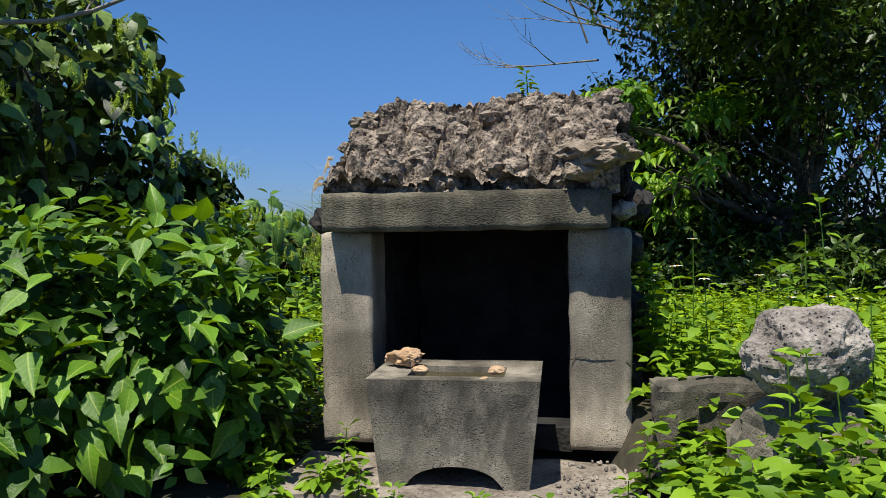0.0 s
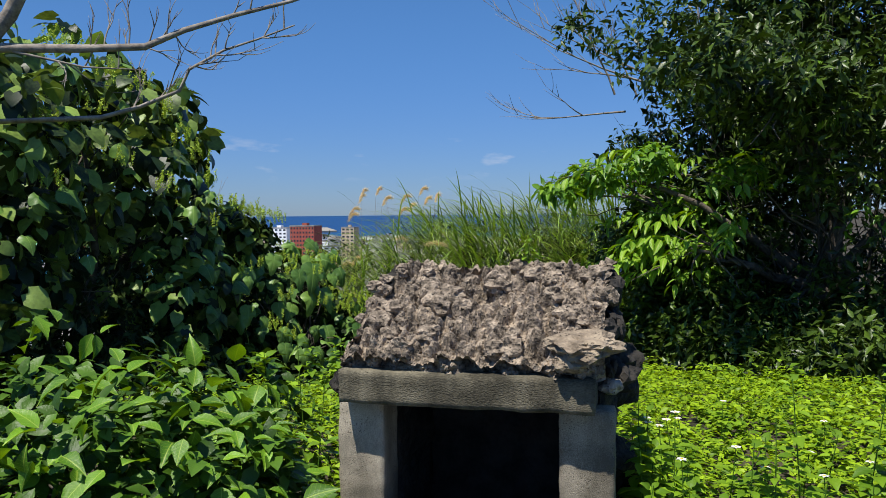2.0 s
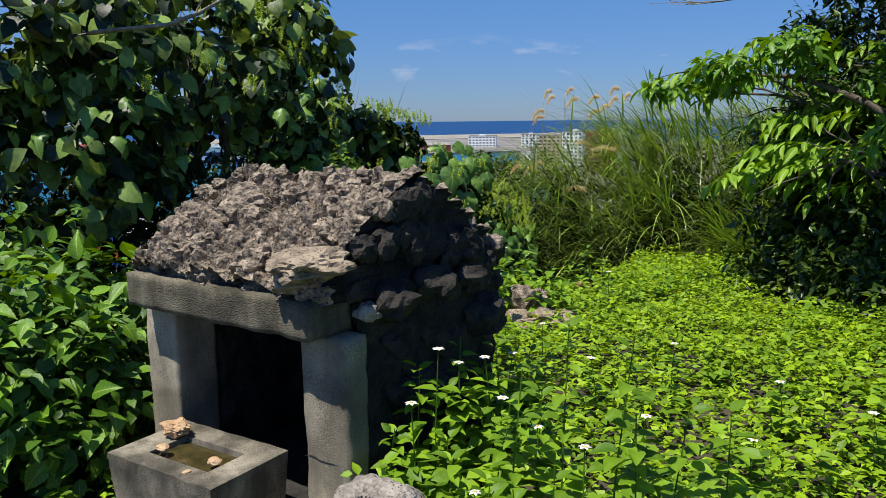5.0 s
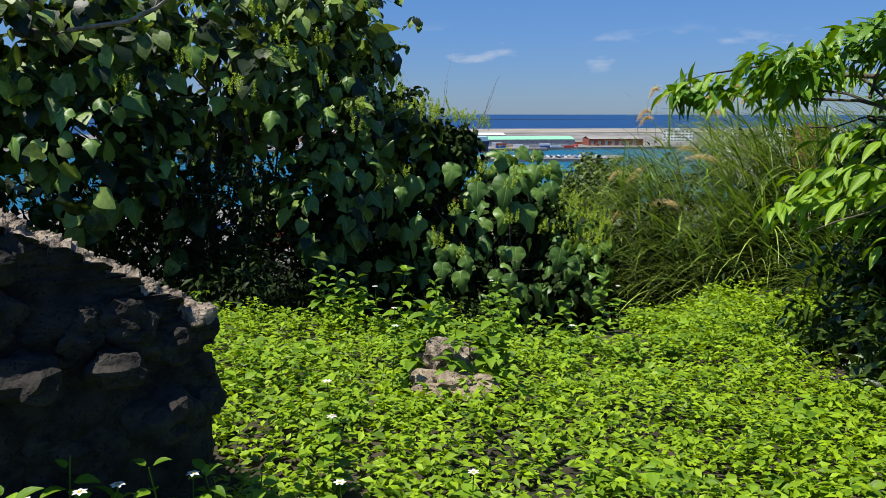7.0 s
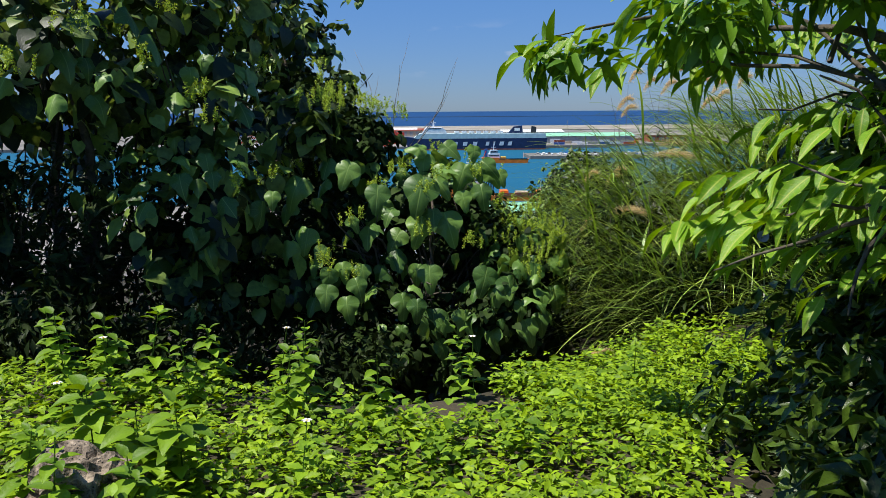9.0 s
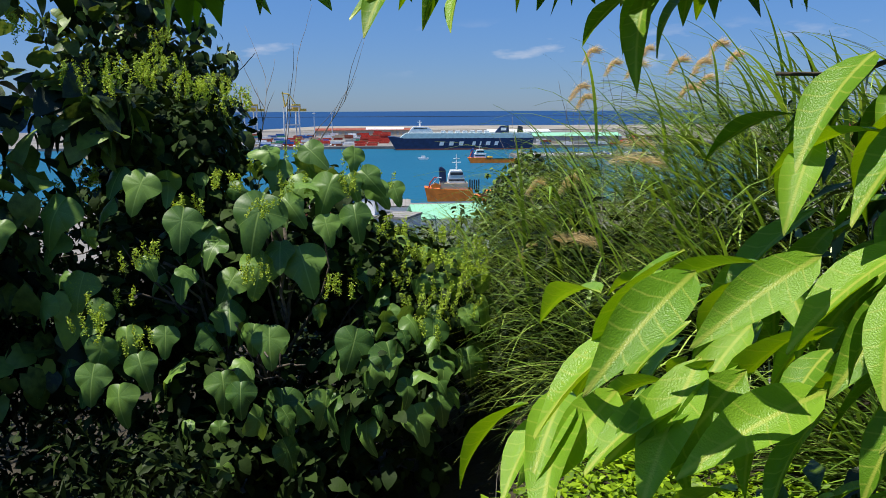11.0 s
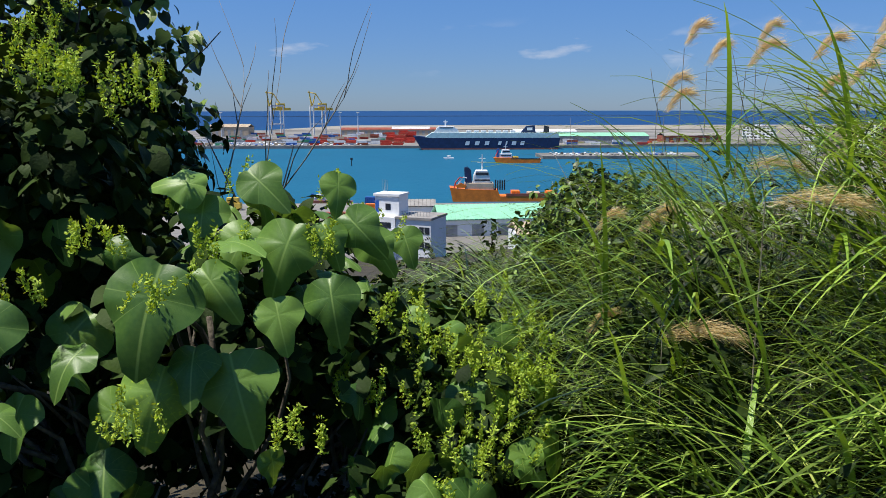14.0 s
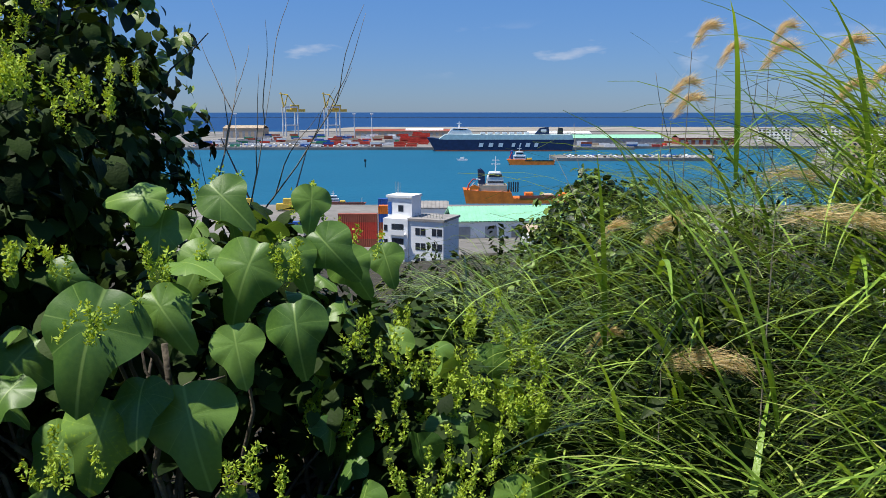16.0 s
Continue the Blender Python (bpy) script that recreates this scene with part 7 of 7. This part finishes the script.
traced_branch([([(-3.93, 5.37, 2.96), (-3.67, 5.39, 2.94), (-3.05, 5.50, 2.94), (-2.59, 5.59, 2.96), (-2.31, 5.68, 3.10), (-1.92, 5.77, 3.23), (-1.51, 5.91, 3.36), (-0.98, 6.07, 3.57)], 0.042, 0.01, 16), ([(-4.62, 6.9, 1.9), (-4.06, 5.53, 2.38), (-3.80, 5.56, 2.40), (-3.02, 5.68, 2.43), (-2.73, 5.76, 2.52), (-2.41, 5.80, 2.65), (-2.33, 5.81, 2.82), (-2.07, 5.89, 2.98), (-1.81, 5.97, 3.08), (-1.51, 6.00, 3.19)], 0.026, 0.006, 14), ([(-3.67, 5.39, 2.94), (-3.41, 5.42, 2.88), (-3.05, 5.50, 2.80), (-2.58, 5.59, 2.78)], 0.014, 0.004, 4), ([(-4.65, 7.3, 1.4), (-4.6, 6.7, 2.2), (-4.23, 5.32, 2.41), (-3.80, 5.38, 2.93), (-3.55, 5.37, 3.18), (-3.35, 5.35, 3.51), (-3.31, 5.38, 3.94)], 0.07, 0.05, 2)], "thin leafless grey branches reaching from the tree", 3, (-4.6, 6.4, 2.6))
bare_branch([((2.62, 10.20, 3.13), (0.23, 10.01, 3.68), 0.02), ((1.73, 10.11, 2.94), (0.08, 9.95, 2.69), 0.013), ((1.59, 10.11, 3.16), (0.81, 10.10, 4.49), 0.014), ((2.76, 10.23, 3.46), (2.57, 10.28, 4.86), 0.016), ((1.88, 10.13, 3.13), (1.36, 10.14, 4.27), 0.013), ((2.25, 10.17, 3.31), (0.41, 10.05, 4.27), 0.014)], "fine leafless twigs of a dry tree", 13, (2.4, 10.4, 2.4), depth=2, spread=0.7)
bare_branch([((-6.0, 12.2, -0.5), (-5.6, 12.4, 1.85), 0.012), ((-5.8, 12.3, 0.4), (-4.9, 12.9, 1.9), 0.008), ((-5.9, 12.2, 0.8), (-6.2, 12.6, 2.0), 0.008)], "thin dry leafless stems above the bush", 23, (-6.0, 12.2, ground_z(-6.0, 12.2)), depth=1)
bare_branch([((-3.6, 14.6, -1.2), (-3.7, 14.6, 0.7), 0.006), ((-3.3, 15.0, -1.2), (-3.1, 15.1, 0.6), 0.006)], "dry dark weed stems in the grass", 33, (-3.5, 14.8, ground_z(-3.5, 14.8)), depth=1, spread=0.9)
bare_branch([((-1.9, 14.0, -0.8), (-2.2, 14.0, 1.1), 0.006), ((-1.6, 13.8, -0.8), (-1.7, 13.9, 1.1), 0.006), ((-2.1, 14.4, -0.8), (-2.6, 14.5, 1.0), 0.006)], "dry dark weed stems with seed heads", 43, (-1.9, 14.0, ground_z(-1.9, 14.0)), depth=1, spread=0.9)


def daisy(x, y, h, seed):
    """White ray flowers with a yellow centre on a thin leafy stem."""
    rnd = random.Random(seed)
    z0 = ground_z(x, y)
    ob = thing("daisy", pose(x, y, z0, 0, 0, rnd.uniform(0, 360)), "white daisy with a yellow centre on a thin green stem", "flower", "daisies in the weeds")
    top = Vector((rnd.uniform(-0.05, 0.05), rnd.uniform(-0.05, 0.05), h))
    mesh_object("stem", *tube([(0, 0, -0.02), (top.x * 0.3, top.y * 0.5, h * 0.5), top], [0.003, 0.0025, 0.002], 5), NETTLE, ob)
    n = 6
    a = np.arange(n) * 2 * np.pi / n + rnd.random()
    tips = np.stack([np.cos(a), np.sin(a), np.full(n, rnd.uniform(-0.1, 0.3))], 1)
    pv = scatter("petals", leaf_template(0.02, 0.014, 3, 0.05, 0.15, "ovate"), np.tile(np.array(top), (n, 1)) + tips * 0.004, frames(tips, np.tile([0.0, -0.1, 1.0], (n, 1))), np.ones(n), PETAL, None)
    pv.parent = ob
    bm = bmesh.new()
    bmesh.ops.create_uvsphere(bm, u_segments=8, v_segments=5, radius=0.006, matrix=Matrix.Translation(top) @ Matrix.Diagonal((1, 1, 0.6, 1)))
    part("disc", bm, POLLEN, ob, "yellow centre")
    m = 24
    k = np.array([rnd.random() for _ in range(m)])[:, None]
    an = np.array([rnd.uniform(0, 6.3) for _ in range(m)])
    out = np.stack([np.cos(an), np.sin(an), np.full(m, 0.25)], 1)
    lv = scatter("leaves", OVATE_LOW, np.array(top) * k * np.array([1, 1, 0.8]), frames(out, np.tile([0.0, 0.0, 1.0], (m, 1)) + out * -0.2), np.array([rnd.uniform(0.045, 0.1) for _ in range(m)]), WEED, None)
    lv.parent = ob
    return ob


rd = random.Random(71)
for x, y, h in ((1.22, 2.62, 0.5), (1.3, 2.9, 0.48), (1.5, 2.8, 0.45), (0.95, 3.1, 0.55), (0.92, 2.95, 0.7), (1.0, 3.3, 0.62), (1.15, 3.0, 0.5), (0.88, 3.45, 0.55), (0.9, 3.65, 0.5), (0.95, 2.8, 0.58), (1.6, 3.3, 0.4), (1.9, 3.5, 0.36), (2.0, 4.2, 0.34), (1.5, 4.4, 0.36), (1.2, 4.0, 0.4), (2.4, 3.9, 0.3), (0.8, 4.3, 0.45), (0.5, 4.6, 0.42), (0.1, 5.4, 0.42), (-0.3, 5.9, 0.4), (-0.9, 6.3, 0.45), (0.6, 6.4, 0.36), (-0.5, 7.1, 0.5), (0.2, 7.9, 0.5), (1.35, 2.2, 0.45), (1.42, 2.35, 0.62), (1.45, 2.0, 0.5), (1.2, 1.9, 0.36)):
    daisy(x + rd.uniform(-0.04, 0.04), y + rd.uniform(-0.04, 0.04), h * 0.85 + rd.uniform(-0.05, 0.05), rd.randint(0, 9999))


def tall_weed(x, y, h, seed, size=0.09, material=None, z=None):
    """An upright leafy stem."""
    r = np.random.default_rng(seed)
    z0 = ground_z(x, y) if z is None else z
    ob = thing("weed", pose(x, y, z0), "upright green weed with pointed leaves", "weed", "tall weeds")
    lean = r.normal(size=2) * 0.08 * h
    mesh_object("stem", *tube([(0, 0, -0.02), (lean[0] * 0.4, lean[1] * 0.4, h * 0.5), (lean[0], lean[1], h)], [0.004, 0.003, 0.002], 5), NETTLE, ob)
    n = 26
    t = np.sort(0.15 + 0.85 * r.random(n))
    a = np.arange(n) * 2.4
    out = np.stack([np.cos(a), np.sin(a), np.full(n, 0.1) + 0.6 * (t > 0.9)], 1) + r.normal(size=(n, 3)) * 0.12
    p = np.stack([lean[0] * t, lean[1] * t, h * t], 1) + out * 0.012
    o = scatter("leaves", OVATE, p, frames(out, np.tile([0.0, 0.0, 1.0], (n, 1)) + r.normal(size=(n, 3)) * 0.2), size * r.uniform(0.6, 1.2, n) * (1.15 - 0.6 * t), material or WEED, None)
    o.parent = ob
    return ob


for x, y, h, sz in ((1.32, 2.35, 0.62, 0.1), (1.5, 2.5, 0.68, 0.1), (1.0, 2.0, 0.56, 0.12), (0.93, 1.96, 0.46, 0.12), (1.14, 1.98, 0.42, 0.12), (0.96, 2.06, 0.5, 0.12), (1.06, 1.94, 0.46, 0.12), (1.42, 2.85, 0.75, 0.1), (1.6, 2.75, 0.8, 0.11), (1.28, 2.75, 0.62, 0.1), (1.1, 1.9, 0.36, 0.14), (1.22, 1.86, 0.4, 0.14), (1.34, 1.92, 0.42, 0.14), (0.98, 1.82, 0.3, 0.13), (1.16, 2.05, 0.4, 0.13), (1.3, 2.08, 0.44, 0.13), (0.9, 1.75, 0.24, 0.12), (1.45, 1.85, 0.4, 0.14), (0.85, 2.1, 0.22, 0.1), (1.2, 1.75, 0.3, 0.11), (1.4, 1.7, 0.4, 0.11), (0.75, 2.2, 0.2, 0.09), (0.86, 1.85, 0.22, 0.1), (1.02, 1.7, 0.24, 0.1), (-0.28, 2.42, 0.12, 0.07), (-0.42, 2.5, 0.14, 0.08), (-0.55, 2.3, 0.16, 0.09), (-0.36, 2.6, 0.2, 0.08), (-0.15, 2.25, 0.1, 0.07), (-0.62, 2.55, 0.18, 0.08), (-0.85, 3.3, 1.0, 0.12), (-0.75, 3.4, 1.05, 0.12), (-1.0, 3.4, 0.95, 0.12), (-0.68, 3.2, 0.9, 0.11), (-0.5, 2.1, 0.12, 0.08), (0.1, 2.2, 0.1, 0.06), (0.3, 2.18, 0.09, 0.06), (0.55, 2.25, 0.14, 0.07), (0.66, 2.45, 0.2, 0.07),
                    (0.15, 6.0, 0.36, 0.2), (-0.05, 5.9, 0.42, 0.2), (0.3, 6.1, 0.4, 0.18), (0.02, 5.7, 0.3, 0.16), (0.45, 5.85, 0.3, 0.15), (-1.5, 6.3, 0.45, 0.14), (-1.3, 6.5, 0.42, 0.14), (-0.8, 6.85, 0.4, 0.13), (-0.3, 7.1, 0.42, 0.13), (0.05, 7.3, 0.4, 0.12), (-0.6, 6.6, 0.45, 0.12), (-0.9, 6.5, 0.5, 0.13), (-0.2, 6.9, 0.4, 0.11), (0.35, 5.6, 0.4, 0.12), (0.05, 5.6, 0.35, 0.12), (-1.2, 6.2, 0.5, 0.13), (-0.6, 7.3, 0.5, 0.12), (0.0, 8.0, 0.45, 0.11), (0.6, 8.9, 0.4, 0.1), (1.2, 9.1, 0.45, 0.1), (1.6, 8.9, 0.5, 0.1), (2.2, 8.4, 0.5, 0.1), (2.6, 8.0, 0.45, 0.1), (3.2, 7.7, 0.5, 0.1), (3.8, 7.4, 0.45, 0.1)):
    tall_weed(x, y, h, int(abs(x) * 1000 + y * 77), sz)

# violet blossom on the creeper
vb = bmesh.new()
bmesh.ops.create_cone(vb, cap_ends=False, segments=10, radius1=0.004, radius2=0.03, depth=0.035)
violet = thing("creeper_flower", pose(1.45, 8.62, 0.98, 70, 0, 30), "pale violet trumpet flower on a creeper", "flower")
part("corolla", vb, VIOLET, violet)
tall_weed(0.34, 3.27, 0.1, 5, 0.06, z=1.41)
for x, y, h, sz in ((0.78, 2.82, 0.34, 0.1), (0.82, 2.98, 0.5, 0.11), (0.86, 3.12, 0.42, 0.11), (0.84, 3.28, 0.55, 0.11), (0.9, 3.42, 0.4, 0.12), (0.92, 3.58, 0.46, 0.11), (0.95, 3.75, 0.38, 0.1), (1.0, 3.2, 0.3, 0.11), (0.98, 2.9, 0.3, 0.11), (1.1, 3.5, 0.28, 0.1), (0.9, 3.9, 0.32, 0.1), (1.05, 2.75, 0.3, 0.1), (1.3, 2.95, 0.5, 0.11), (1.55, 3.05, 0.5, 0.11), (1.75, 2.9, 0.55, 0.12), (1.9, 3.1, 0.5, 0.12), (1.2, 2.85, 0.5, 0.11), (1.7, 2.7, 0.6, 0.12), (1.4, 2.6, 0.5, 0.12)):
    tall_weed(x, y, h, int(x * 991 + y * 313), sz)
